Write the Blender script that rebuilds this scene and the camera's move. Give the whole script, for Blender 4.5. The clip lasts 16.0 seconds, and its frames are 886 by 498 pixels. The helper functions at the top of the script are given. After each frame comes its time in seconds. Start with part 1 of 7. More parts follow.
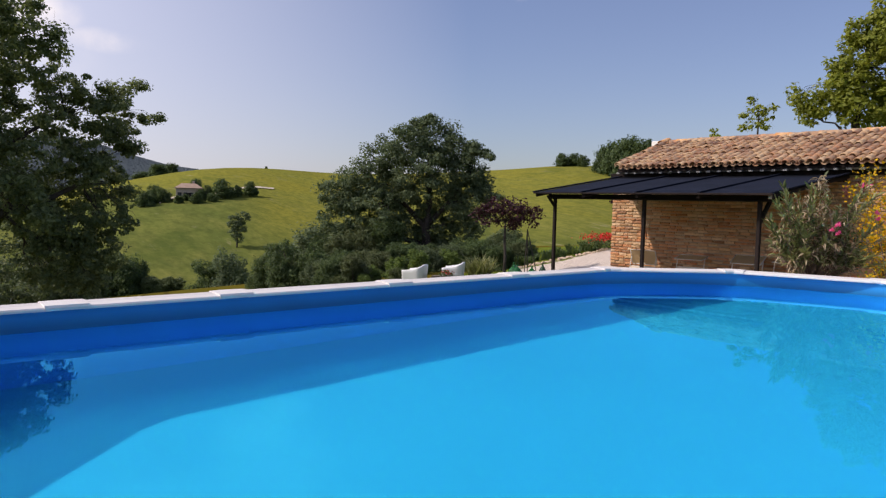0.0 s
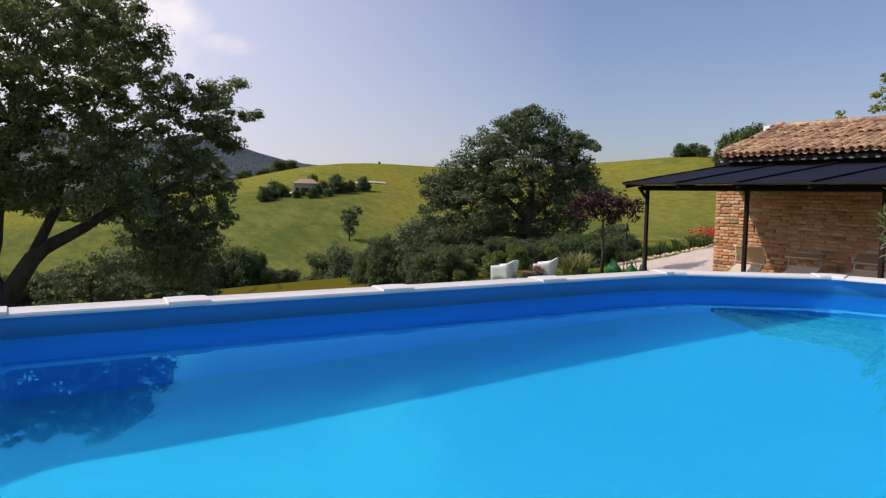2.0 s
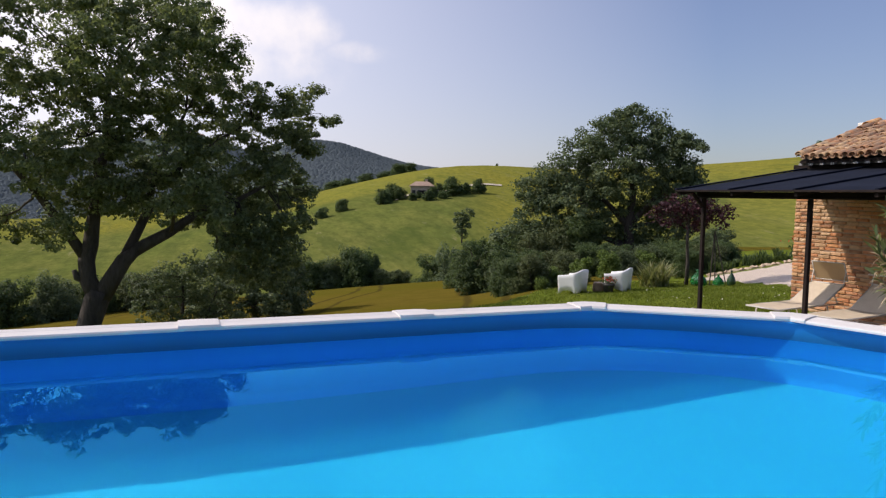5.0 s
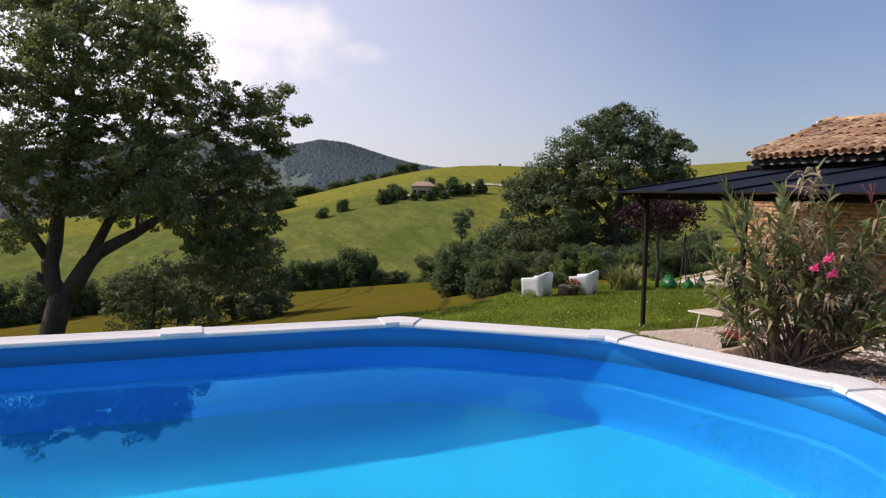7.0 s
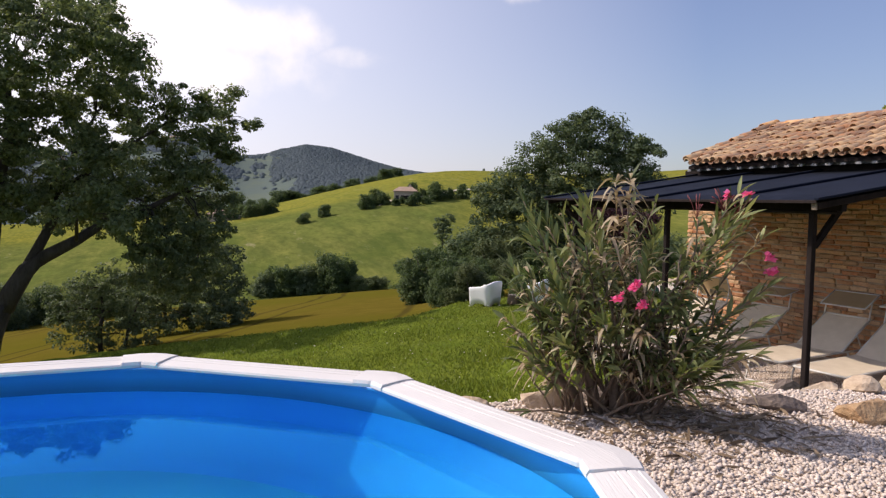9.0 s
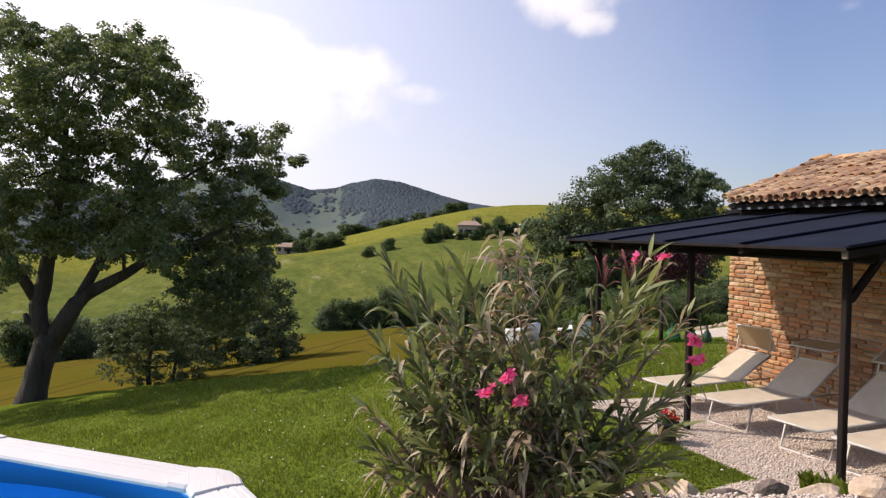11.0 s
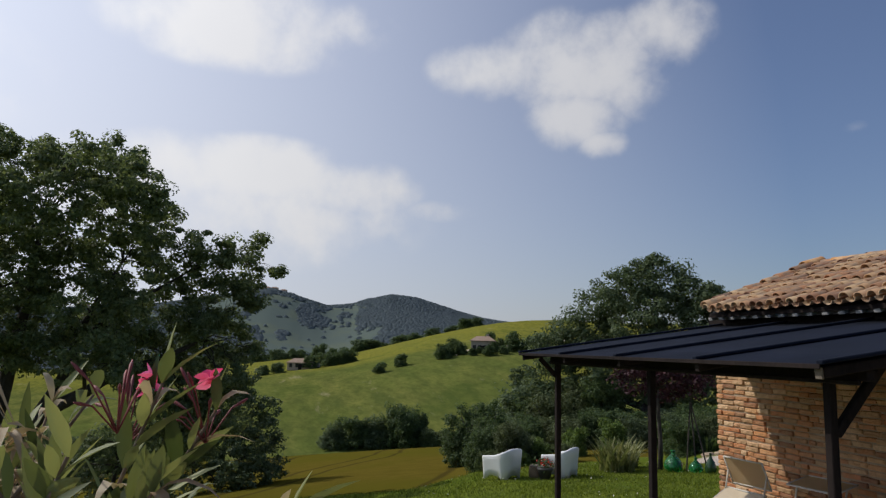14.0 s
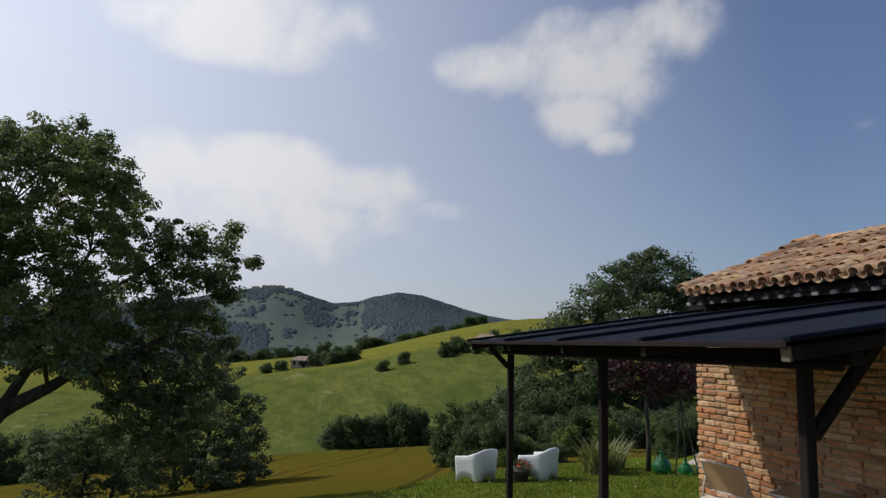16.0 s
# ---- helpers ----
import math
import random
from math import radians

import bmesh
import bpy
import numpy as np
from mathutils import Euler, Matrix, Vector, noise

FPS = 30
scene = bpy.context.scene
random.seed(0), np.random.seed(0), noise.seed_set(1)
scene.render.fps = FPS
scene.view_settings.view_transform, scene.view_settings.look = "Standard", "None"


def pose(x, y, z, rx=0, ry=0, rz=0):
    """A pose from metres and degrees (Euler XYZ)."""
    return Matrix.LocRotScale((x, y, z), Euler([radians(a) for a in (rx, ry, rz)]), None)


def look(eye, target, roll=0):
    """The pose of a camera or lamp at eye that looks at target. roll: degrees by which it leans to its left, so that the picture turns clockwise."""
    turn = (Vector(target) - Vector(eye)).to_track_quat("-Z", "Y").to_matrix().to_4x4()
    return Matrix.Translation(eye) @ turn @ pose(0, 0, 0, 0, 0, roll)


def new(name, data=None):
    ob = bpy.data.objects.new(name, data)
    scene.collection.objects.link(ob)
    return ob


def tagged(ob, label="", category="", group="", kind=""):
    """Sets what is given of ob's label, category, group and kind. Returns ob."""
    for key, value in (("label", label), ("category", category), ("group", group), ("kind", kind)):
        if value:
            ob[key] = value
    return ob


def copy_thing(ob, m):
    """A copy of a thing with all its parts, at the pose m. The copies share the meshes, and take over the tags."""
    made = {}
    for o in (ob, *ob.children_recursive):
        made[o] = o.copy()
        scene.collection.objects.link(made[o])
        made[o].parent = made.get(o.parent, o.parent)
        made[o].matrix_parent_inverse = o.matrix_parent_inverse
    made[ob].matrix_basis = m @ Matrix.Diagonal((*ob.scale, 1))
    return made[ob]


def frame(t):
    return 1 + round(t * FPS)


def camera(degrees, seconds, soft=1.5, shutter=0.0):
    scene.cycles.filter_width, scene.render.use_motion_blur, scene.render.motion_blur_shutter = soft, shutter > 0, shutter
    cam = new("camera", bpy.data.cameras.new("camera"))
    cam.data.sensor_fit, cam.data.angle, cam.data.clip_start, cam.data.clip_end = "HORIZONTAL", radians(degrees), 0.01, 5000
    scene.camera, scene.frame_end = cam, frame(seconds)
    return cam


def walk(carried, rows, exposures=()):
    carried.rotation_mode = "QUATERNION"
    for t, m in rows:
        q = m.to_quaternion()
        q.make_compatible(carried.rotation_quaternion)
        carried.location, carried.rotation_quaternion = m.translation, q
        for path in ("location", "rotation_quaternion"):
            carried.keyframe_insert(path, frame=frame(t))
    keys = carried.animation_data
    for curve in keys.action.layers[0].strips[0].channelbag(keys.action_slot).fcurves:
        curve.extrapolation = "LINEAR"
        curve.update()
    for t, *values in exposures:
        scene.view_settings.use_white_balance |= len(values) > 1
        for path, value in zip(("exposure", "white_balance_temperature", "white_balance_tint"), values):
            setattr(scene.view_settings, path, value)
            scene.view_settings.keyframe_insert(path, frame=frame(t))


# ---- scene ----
# camera: seconds, eye, heading (left of +y), tilt, lean
cam = camera(64.4, 16.0, 1.3)
PATH = [
    (0.0, (1.368, -1.153, 1.695), 50.05, -3.72, 1.38),
    (0.5, (1.336, -0.991, 1.665), 52.85, -4.04, 1.30),
    (1.0, (1.241, -0.715, 1.682), 55.60, -4.26, 1.22),
    (1.5, (1.152, -0.400, 1.684), 57.38, -4.36, 1.05),
    (2.0, (1.151, -0.138, 1.701), 59.14, -4.43, 0.99),
    (2.5, (1.208, 0.132, 1.711), 60.05, -4.45, 1.01),
    (3.0, (1.257, 0.436, 1.744), 60.54, -4.46, 1.02),
    (3.5, (1.230, 0.721, 1.763), 63.39, -4.51, 0.96),
    (4.0, (1.223, 1.060, 1.781), 66.77, -4.49, 0.83),
    (6.5, (1.325, 2.654, 1.897), 69.56, -4.43, 0.93),
    (7.0, (1.294, 3.032, 1.882), 69.42, -4.45, 0.89),
    (7.5, (1.227, 3.404, 1.904), 68.56, -4.43, 0.86),
    (8.0, (1.191, 3.728, 1.913), 67.13, -4.41, 1.04),
    (10.5, (0.766, 5.135, 1.999), 72.45, -2.37, 0.99),
    (11.0, (0.705, 5.361, 2.048), 73.83, -1.38, 1.16),
    (11.5, (0.548, 5.694, 2.143), 74.88, 1.84, 1.07),
    (12.0, (0.441, 5.951, 2.148), 76.07, 5.96, 1.19),
    (12.5, (0.366, 6.126, 2.128), 76.25, 7.54, 1.23),
    (13.0, (0.216, 6.372, 2.078), 75.66, 7.91, 1.30),
    (13.5, (0.005, 6.593, 2.069), 75.36, 8.02, 1.27),
    (14.0, (-0.266, 6.789, 2.032), 75.41, 7.97, 1.31),
    (14.5, (-0.504, 7.057, 2.000), 75.48, 7.94, 1.42),
    (15.0, (-0.708, 7.317, 1.997), 75.66, 7.95, 1.35),
    (15.5, (-0.934, 7.563, 1.945), 75.80, 7.94, 1.39),
    (16.0, (-1.194, 7.864, 1.925), 75.94, 7.83, 1.39),
]


def aim(eye, heading, tilt, lean):
    h, p = radians(heading), radians(tilt)
    ahead = Vector((-math.sin(h) * math.cos(p), math.cos(h) * math.cos(p), math.sin(p)))
    return look(eye, Vector(eye) + 2.0 * ahead, lean)


# seconds, stops, kelvin, tint
EXPOSURES = [(0.0, 0.02, 6800, 19), (4.0, 0.04, 6750, 17), (8.0, 0.12, 6850, 18), (10.5, 0.30, 6850, 18), (11.4, 0.24, 6750, 15), (12.2, -0.36, 6450, 9), (16.0, -0.5, 6450, 9)]
walk(cam, [(t, aim(e, h, p, r)) for t, e, h, p, r in PATH], EXPOSURES)

# ---- light ----
SUN_AZ, SUN_EL = 146.5, 41.0          # degrees left of +y, degrees up
world = bpy.data.worlds.new("sky")
scene.world = world
world.use_nodes = True
wn, wl = world.node_tree.nodes, world.node_tree.links
wn.clear()
w_out = wn.new("ShaderNodeOutputWorld")
w_bg = wn.new("ShaderNodeBackground")
w_sky = wn.new("ShaderNodeTexSky")
w_sky.sky_type = "NISHITA"
w_sky.sun_disc = False
w_sky.sun_elevation = radians(SUN_EL)
w_sky.sun_rotation = radians(-SUN_AZ)
w_sky.altitude, w_sky.air_density, w_sky.dust_density, w_sky.ozone_density = 200, 1.25, 0.7, 1.6
w_bg.inputs["Strength"].default_value = 0.118
w_co = wn.new("ShaderNodeTexCoord")


def cloud_way(az, el):
    a, e = radians(az), radians(el)
    return Vector((-math.sin(a) * math.cos(e), math.cos(a) * math.cos(e), math.sin(e)))


def wmath(op, a, b=None, c=None, clamp=False):
    n = wn.new("ShaderNodeMath")
    n.operation, n.use_clamp = op, clamp
    for i, v in enumerate((a, b, c)):
        if v is None:
            continue
        if isinstance(v, (int, float)):
            n.inputs[i].default_value = v
        else:
            wl.new(v, n.inputs[i])
    return n.outputs[0]


w_n1 = wn.new("ShaderNodeTexNoise")
w_n1.inputs["Scale"].default_value, w_n1.inputs["Detail"].default_value, w_n1.inputs["Roughness"].default_value = 9.0, 7.0, 0.55
wl.new(w_co.outputs["Generated"], w_n1.inputs["Vector"])
w_n2 = wn.new("ShaderNodeTexNoise")
w_n2.inputs["Scale"].default_value, w_n2.inputs["Detail"].default_value = 2.6, 5.0
wl.new(w_co.outputs["Generated"], w_n2.inputs["Vector"])
# soft cumulus heaps: heading, height, half width, half height (degrees), weight
CLOUDS = [(71.5, 22.3, 6.0, 2.8, 1.3), (64.0, 22.5, 8.0, 5.0, 1.5), (64.5, 18.5, 4.8, 3.2, 1.4), (62.6, 16.4, 2.6, 1.6, 1.3), (57.5, 24.5, 4.5, 3.4, 1.2), (60.0, 20.5, 4.0, 3.0, 1.2),
          (90.5, 13.4, 9.0, 3.4, 1.3), (83.5, 12.6, 7.0, 2.9, 1.3), (98.0, 13.0, 9.0, 3.6, 1.1), (90.0, 10.0, 15.0, 5.0, 0.95), (93.0, 24.5, 11.0, 4.2, 1.3), (100.0, 10.5, 14.0, 3.0, 0.8), (76.0, 11.0, 4.5, 1.1, 0.55),
          (84.0, 25.0, 5.0, 2.2, 0.7), (44.0, 16.0, 1.4, 0.6, 0.6), (120.0, 18.0, 16.0, 6.0, 0.9), (20.0, 30.0, 12.0, 5.0, 0.7), (150.0, 25.0, 18.0, 6.0, 0.8), (210.0, 28.0, 20.0, 7.0, 0.8), (290.0, 22.0, 18.0, 5.0, 0.7)]
w_sum = None
for az, el, wa, ha, weight in CLOUDS:
    d = cloud_way(az, el)
    side = Vector((math.cos(radians(az)), math.sin(radians(az)), 0.0))
    up = side.cross(d)
    parts_ = []
    for axis, half in ((side, wa), (up, ha)):
        n = wn.new("ShaderNodeVectorMath")
        n.operation = "DOT_PRODUCT"
        wl.new(w_co.outputs["Generated"], n.inputs[0])
        n.inputs[1].default_value = axis / math.sin(radians(half))
        parts_.append(wmath("POWER", wmath("ABSOLUTE", n.outputs["Value"]), 2.0))
    n = wn.new("ShaderNodeVectorMath")
    n.operation = "DOT_PRODUCT"
    wl.new(w_co.outputs["Generated"], n.inputs[0])
    n.inputs[1].default_value = d
    front = wmath("GREATER_THAN", n.outputs["Value"], 0.3)
    heap = wmath("MULTIPLY", wmath("MULTIPLY", wmath("SUBTRACT", 1.0, wmath("ADD", parts_[0], parts_[1]), clamp=True), weight), front)
    w_sum = heap if w_sum is None else wmath("MAXIMUM", w_sum, heap)
w_cov = wmath("ADD", w_sum, wmath("MULTIPLY", wmath("MULTIPLY", wmath("SUBTRACT", w_n1.outputs["Fac"], 0.5), 3.4), wmath("MULTIPLY", w_sum, 2.2, clamp=True)))
w_ramp = wn.new("ShaderNodeMapRange")
w_ramp.interpolation_type = "SMOOTHSTEP"
w_ramp.inputs["From Min"].default_value, w_ramp.inputs["From Max"].default_value = 0.1, 1.5
w_ramp.inputs["To Min"].default_value, w_ramp.inputs["To Max"].default_value = 0.0, 0.92
wl.new(w_cov, w_ramp.inputs["Value"])
w_sep = wn.new("ShaderNodeSeparateXYZ")
wl.new(w_co.outputs["Generated"], w_sep.inputs[0])
w_low = wmath("POWER", wmath("SUBTRACT", 1.0, wmath("MULTIPLY", wmath("MAXIMUM", w_sep.outputs["Z"], 0.0), 0.85), clamp=True), 1.0)
w_haze = wn.new("ShaderNodeMixRGB")
w_haze.inputs[2].default_value = (6.6, 6.8, 7.7, 1)
w_side = wn.new("ShaderNodeVectorMath")
w_side.operation = "DOT_PRODUCT"
wl.new(w_co.outputs["Generated"], w_side.inputs[0])
w_side.inputs[1].default_value = cloud_way(118.0, 0.0)
w_glow = wn.new("ShaderNodeMapRange")
w_glow.inputs["From Min"].default_value, w_glow.inputs["From Max"].default_value = 0.34, 0.97
w_glow.inputs["To Min"].default_value, w_glow.inputs["To Max"].default_value = 0.13, 1.04
wl.new(w_side.outputs["Value"], w_glow.inputs["Value"])
wl.new(wmath("MULTIPLY", wmath("MULTIPLY", w_low, 0.9), w_glow.outputs["Result"]), w_haze.inputs[0])
w_tint = wn.new("ShaderNodeMixRGB")
w_tint.blend_type = "MULTIPLY"
w_tint.inputs[0].default_value = 1.0
w_tint.inputs[2].default_value = (0.57, 0.665, 0.90, 1)
wl.new(w_sky.outputs[0], w_tint.inputs[1])
wl.new(w_tint.outputs[0], w_haze.inputs[1])
w_white = wn.new("ShaderNodeMixRGB")
w_white.inputs[1].default_value = (6.3, 6.3, 6.8, 1)
w_white.inputs[2].default_value = (8.3, 8.2, 8.2, 1)
wl.new(w_n2.outputs["Fac"], w_white.inputs[0])
w_mix = wn.new("ShaderNodeMixRGB")
wl.new(wmath("MULTIPLY", w_ramp.outputs["Result"], wmath("GREATER_THAN", w_sum, 0.001)), w_mix.inputs[0])
wl.new(w_haze.outputs[0], w_mix.inputs[1])
wl.new(w_white.outputs[0], w_mix.inputs[2])
# bright haze round the sun
w_sun = wn.new("ShaderNodeVectorMath")
w_sun.operation = "DOT_PRODUCT"
wl.new(w_co.outputs["Generated"], w_sun.inputs[0])
w_sun.inputs[1].default_value = cloud_way(SUN_AZ, SUN_EL)
w_aura = wn.new("ShaderNodeMixRGB")
w_aura.blend_type = "ADD"
w_aura.inputs[2].default_value = (7.6, 7.5, 7.5, 1)
wl.new(wmath("POWER", wmath("MAXIMUM", w_sun.outputs["Value"], 0.0), 3.0), w_aura.inputs[0])
wl.new(w_mix.outputs[0], w_aura.inputs[1])
wl.new(w_aura.outputs[0], w_bg.inputs["Color"])
wl.new(w_bg.outputs[0], w_out.inputs["Surface"])

sun_data = bpy.data.lights.new("sun", "SUN")
sun_data.energy, sun_data.angle, sun_data.color = 3.5, radians(0.53), (1.0, 0.94, 0.84)
sun = new("sun", sun_data)
sun.matrix_world = look((0, 0, 50), Vector((0, 0, 50)) - cloud_way(SUN_AZ, SUN_EL))


# ---- materials ----
class Nodes:
    """A small builder for node materials."""

    def __init__(self, name, rough=0.8):
        self.m = bpy.data.materials.new(name)
        self.m.use_nodes = True
        self.t = self.m.node_tree
        self.b = self.t.nodes["Principled BSDF"]
        self.b.inputs["Roughness"].default_value = rough
        self.co = self.t.nodes.new("ShaderNodeTexCoord").outputs["Object"]

    def n(self, kind, **props):
        node = self.t.nodes.new("ShaderNode" + kind)
        if "blend_type" in props:
            node.blend_type = props["blend_type"]
        if "operation" in props:
            node.operation = props["operation"]
        if "attribute_name" in props:
            node.attribute_name = props["attribute_name"]
        return node

    def put(self, sock, v):
        if isinstance(v, bpy.types.NodeSocket):
            self.t.links.new(v, sock)
        elif isinstance(v, tuple) and len(v) == 3 and sock.type == "RGBA":
            sock.default_value = (*v, 1)
        else:
            sock.default_value = v

    def noise(self, scale, detail=4.0, rough=0.55, vec=None, stretch=None):
        node = self.n("TexNoise")
        node.inputs["Scale"].default_value, node.inputs["Detail"].default_value, node.inputs["Roughness"].default_value = scale, detail, rough
        v = vec or self.co
        if stretch:
            mp = self.n("Mapping")
            mp.inputs["Scale"].default_value = stretch
            self.put(mp.inputs["Vector"], v)
            v = mp.outputs[0]
        self.put(node.inputs["Vector"], v)
        return node.outputs["Fac"]

    def ramp(self, fac, lo, hi, a=0.0, b=1.0):
        node = self.n("MapRange")
        for k, v in (("Value", fac), ("From Min", lo), ("From Max", hi), ("To Min", a), ("To Max", b)):
            self.put(node.inputs[k], v)
        return node.outputs["Result"]

    def mix(self, fac, a, b, blend="MIX"):
        node = self.n("MixRGB", blend_type=blend)
        for i, v in enumerate((fac, a, b)):
            self.put(node.inputs[i], v)
        return node.outputs[0]

    def math(self, op, a, b=0.0):
        node = self.n("Math", operation=op)
        self.put(node.inputs[0], a)
        self.put(node.inputs[1], b)
        return node.outputs[0]

    def attr(self, name):
        return self.n("Attribute", attribute_name=name).outputs["Fac"]

    def bump(self, height, strength=0.4, dist=0.01):
        node = self.n("Bump")
        node.inputs["Strength"].default_value, node.inputs["Distance"].default_value = strength, dist
        self.put(node.inputs["Height"], height)
        self.put(self.b.inputs["Normal"], node.outputs[0])
        return node.outputs[0]

    def color(self, c):
        self.put(self.b.inputs["Base Color"], c)
        return self

    def island(self):
        return self.n("NewGeometry").outputs["Random Per Island"]

    def obj_random(self):
        return self.n("ObjectInfo").outputs["Random"]


def mottled(name, a, b, scale, rough=0.8, bump=0.3, dist=0.01, fine=None, metal=0.0, stretch=None):
    """Two tones mixed by coarse and fine noise, with relief from the fine noise."""
    m = Nodes(name, rough)
    coarse = m.noise(scale, stretch=stretch)
    small = m.noise(fine or scale * 9, 3.0, stretch=stretch)
    fac = m.math("ADD", m.math("MULTIPLY", coarse, 0.6), m.math("MULTIPLY", small, 0.4))
    m.color(m.mix(m.ramp(fac, 0.35, 0.65), a, b))
    m.b.inputs["Metallic"].default_value = metal
    m.bump(small, bump, dist)
    return m.m


def leafy(name, dark, light, translucent=0.35, rough=0.55, odd=None, odd_share=0.0):
    """Leaves: one tone a leaf, light let through."""
    m = Nodes(name, max(rough, 0.6))
    m.b.inputs["Specular IOR Level"].default_value = 0.22
    r = m.island()
    col = m.mix(r, dark, light)
    if odd:
        hit = m.math("GREATER_THAN", m.math("FRACT", m.math("MULTIPLY", r, 17.31)), 1.0 - odd_share)
        col = m.mix(hit, col, odd)
    m.color(col)
    tr = m.n("BsdfTranslucent")
    m.put(tr.inputs["Color"], m.mix(0.5, col, m.mix(1.0, col, (1.6, 1.5, 0.7), "MULTIPLY")))
    mx = m.n("MixShader")
    mx.inputs[0].default_value = translucent
    out = m.t.nodes["Material Output"]
    m.t.links.new(m.b.outputs[0], mx.inputs[1])
    m.t.links.new(tr.outputs[0], mx.inputs[2])
    m.t.links.new(mx.outputs[0], out.inputs["Surface"])
    return m.m


M_BARK = mottled("oak_bark", (0.030, 0.024, 0.018), (0.075, 0.062, 0.05), 3.0, 0.95, 0.9, 0.05, 14, stretch=(1, 1, 0.25))
M_OAK = leafy("oak_leaf", (0.090, 0.128, 0.064), (0.215, 0.258, 0.112), 0.42)
M_OAK2 = leafy("oak_leaf_far", (0.070, 0.108, 0.058), (0.150, 0.190, 0.090), 0.36)
M_SHRUB = leafy("hedge_leaf", (0.045, 0.080, 0.034), (0.118, 0.165, 0.060), 0.4)
M_SHRUB_PALE = leafy("pale_leaf", (0.08, 0.12, 0.045), (0.16, 0.19, 0.08), 0.3)
M_PURPLE = leafy("purple_leaf", (0.028, 0.010, 0.014), (0.070, 0.024, 0.032), 0.22)
M_LIME = leafy("lime_leaf", (0.15, 0.19, 0.025), (0.31, 0.33, 0.06), 0.5)
M_YELLOW = leafy("broom_flower", (0.56, 0.32, 0.008), (0.76, 0.47, 0.015), 0.35)
M_RED = leafy("geranium_flower", (0.55, 0.02, 0.015), (0.75, 0.05, 0.04), 0.2)
M_OLEANDER = leafy("oleander_leaf", (0.055, 0.080, 0.022), (0.275, 0.295, 0.110), 0.28, 0.6)
M_OLEANDER.node_tree.nodes["Principled BSDF"].inputs["Specular IOR Level"].default_value = 0.5
M_DRY = leafy("dry_leaf", (0.28, 0.19, 0.115), (0.52, 0.43, 0.29), 0.25, 0.6)
M_PINK = leafy("oleander_flower", (0.72, 0.07, 0.24), (0.85, 0.20, 0.42), 0.35, 0.5)
M_STEM = mottled("oleander_stem", (0.11, 0.070, 0.045), (0.23, 0.165, 0.11), 8.0, 0.85, 0.4, 0.004)
M_BLADE = leafy("grass_blade", (0.085, 0.125, 0.014), (0.18, 0.215, 0.03), 0.35, 0.5)
M_DAISY = leafy("clover_flower", (0.6, 0.58, 0.5), (0.8, 0.78, 0.7), 0.2)
M_STONE = mottled("border_stone", (0.38, 0.27, 0.18), (0.62, 0.49, 0.35), 4.0, 0.9, 0.7, 0.02, 30)
M_BOULDER = mottled("ochre_boulder", (0.34, 0.20, 0.10), (0.50, 0.34, 0.19), 5.0, 0.92, 0.8, 0.02, 34)
M_DARKSTONE = mottled("slate_stone", (0.075, 0.055, 0.045), (0.24, 0.18, 0.14), 6.0, 0.85, 0.8, 0.02, 34)
M_WOOD = mottled("stained_timber", (0.010, 0.008, 0.008), (0.028, 0.020, 0.018), 3.0, 0.6, 0.5, 0.004, 40, stretch=(1, 1, 0.3))
M_ENDGRAIN = mottled("weathered_timber", (0.10, 0.075, 0.055), (0.20, 0.16, 0.12), 10.0, 0.85, 0.5, 0.004)
M_ROOFSHEET = mottled("black_roof_sheet", (0.0045, 0.0075, 0.016), (0.010, 0.014, 0.028), 2.0, 0.7, 0.25, 0.004, 60)
M_EAVE = mottled("weathered_eave_board", (0.13, 0.115, 0.105), (0.26, 0.24, 0.22), 5.0, 0.9, 0.3, 0.004, 40)
# lightened grey for the sun patches under the eave
M_SUNPATCH = mottled("pale_sun_patch", (0.26, 0.26, 0.26), (0.42, 0.41, 0.40), 3.0, 0.6, 0.2, 0.003, 40)
M_MORTAR = mottled("lime_mortar", (0.28, 0.20, 0.135), (0.44, 0.34, 0.235), 6.0, 0.95, 0.7, 0.008, 60)
M_PLASTIC = mottled("white_resin", (0.74, 0.74, 0.73), (0.82, 0.82, 0.81), 2.0, 0.45, 0.08, 0.002, 60)
M_FABRIC = mottled("beige_mesh_fabric", (0.58, 0.475, 0.345), (0.70, 0.59, 0.445), 5.0, 0.85, 0.35, 0.002, 240)
M_HOOD = leafy("hood_mesh_fabric", (0.52, 0.41, 0.26), (0.62, 0.50, 0.33), 0.5, 0.8)
M_ALU = mottled("painted_aluminium", (0.52, 0.49, 0.44), (0.66, 0.63, 0.57), 6.0, 0.4, 0.1, 0.001, 60)
M_DARKPOT = mottled("dark_pot", (0.03, 0.028, 0.026), (0.06, 0.055, 0.05), 8.0, 0.6, 0.3, 0.003)
M_LOG = mottled("cut_log", (0.14, 0.09, 0.05), (0.28, 0.20, 0.12), 6.0, 0.9, 0.6, 0.01)
M_PLASTER = mottled("ochre_plaster", (0.42, 0.33, 0.25), (0.53, 0.43, 0.33), 0.6, 0.95, 0.2, 0.01)
M_FARROOF = mottled("far_clay_roof", (0.30, 0.20, 0.14), (0.42, 0.30, 0.22), 1.0, 0.95, 0.4, 0.03)
M_DARKGLASS = mottled("window_dark", (0.02, 0.022, 0.025), (0.04, 0.042, 0.045), 1.0, 0.2, 0.0, 0.001)
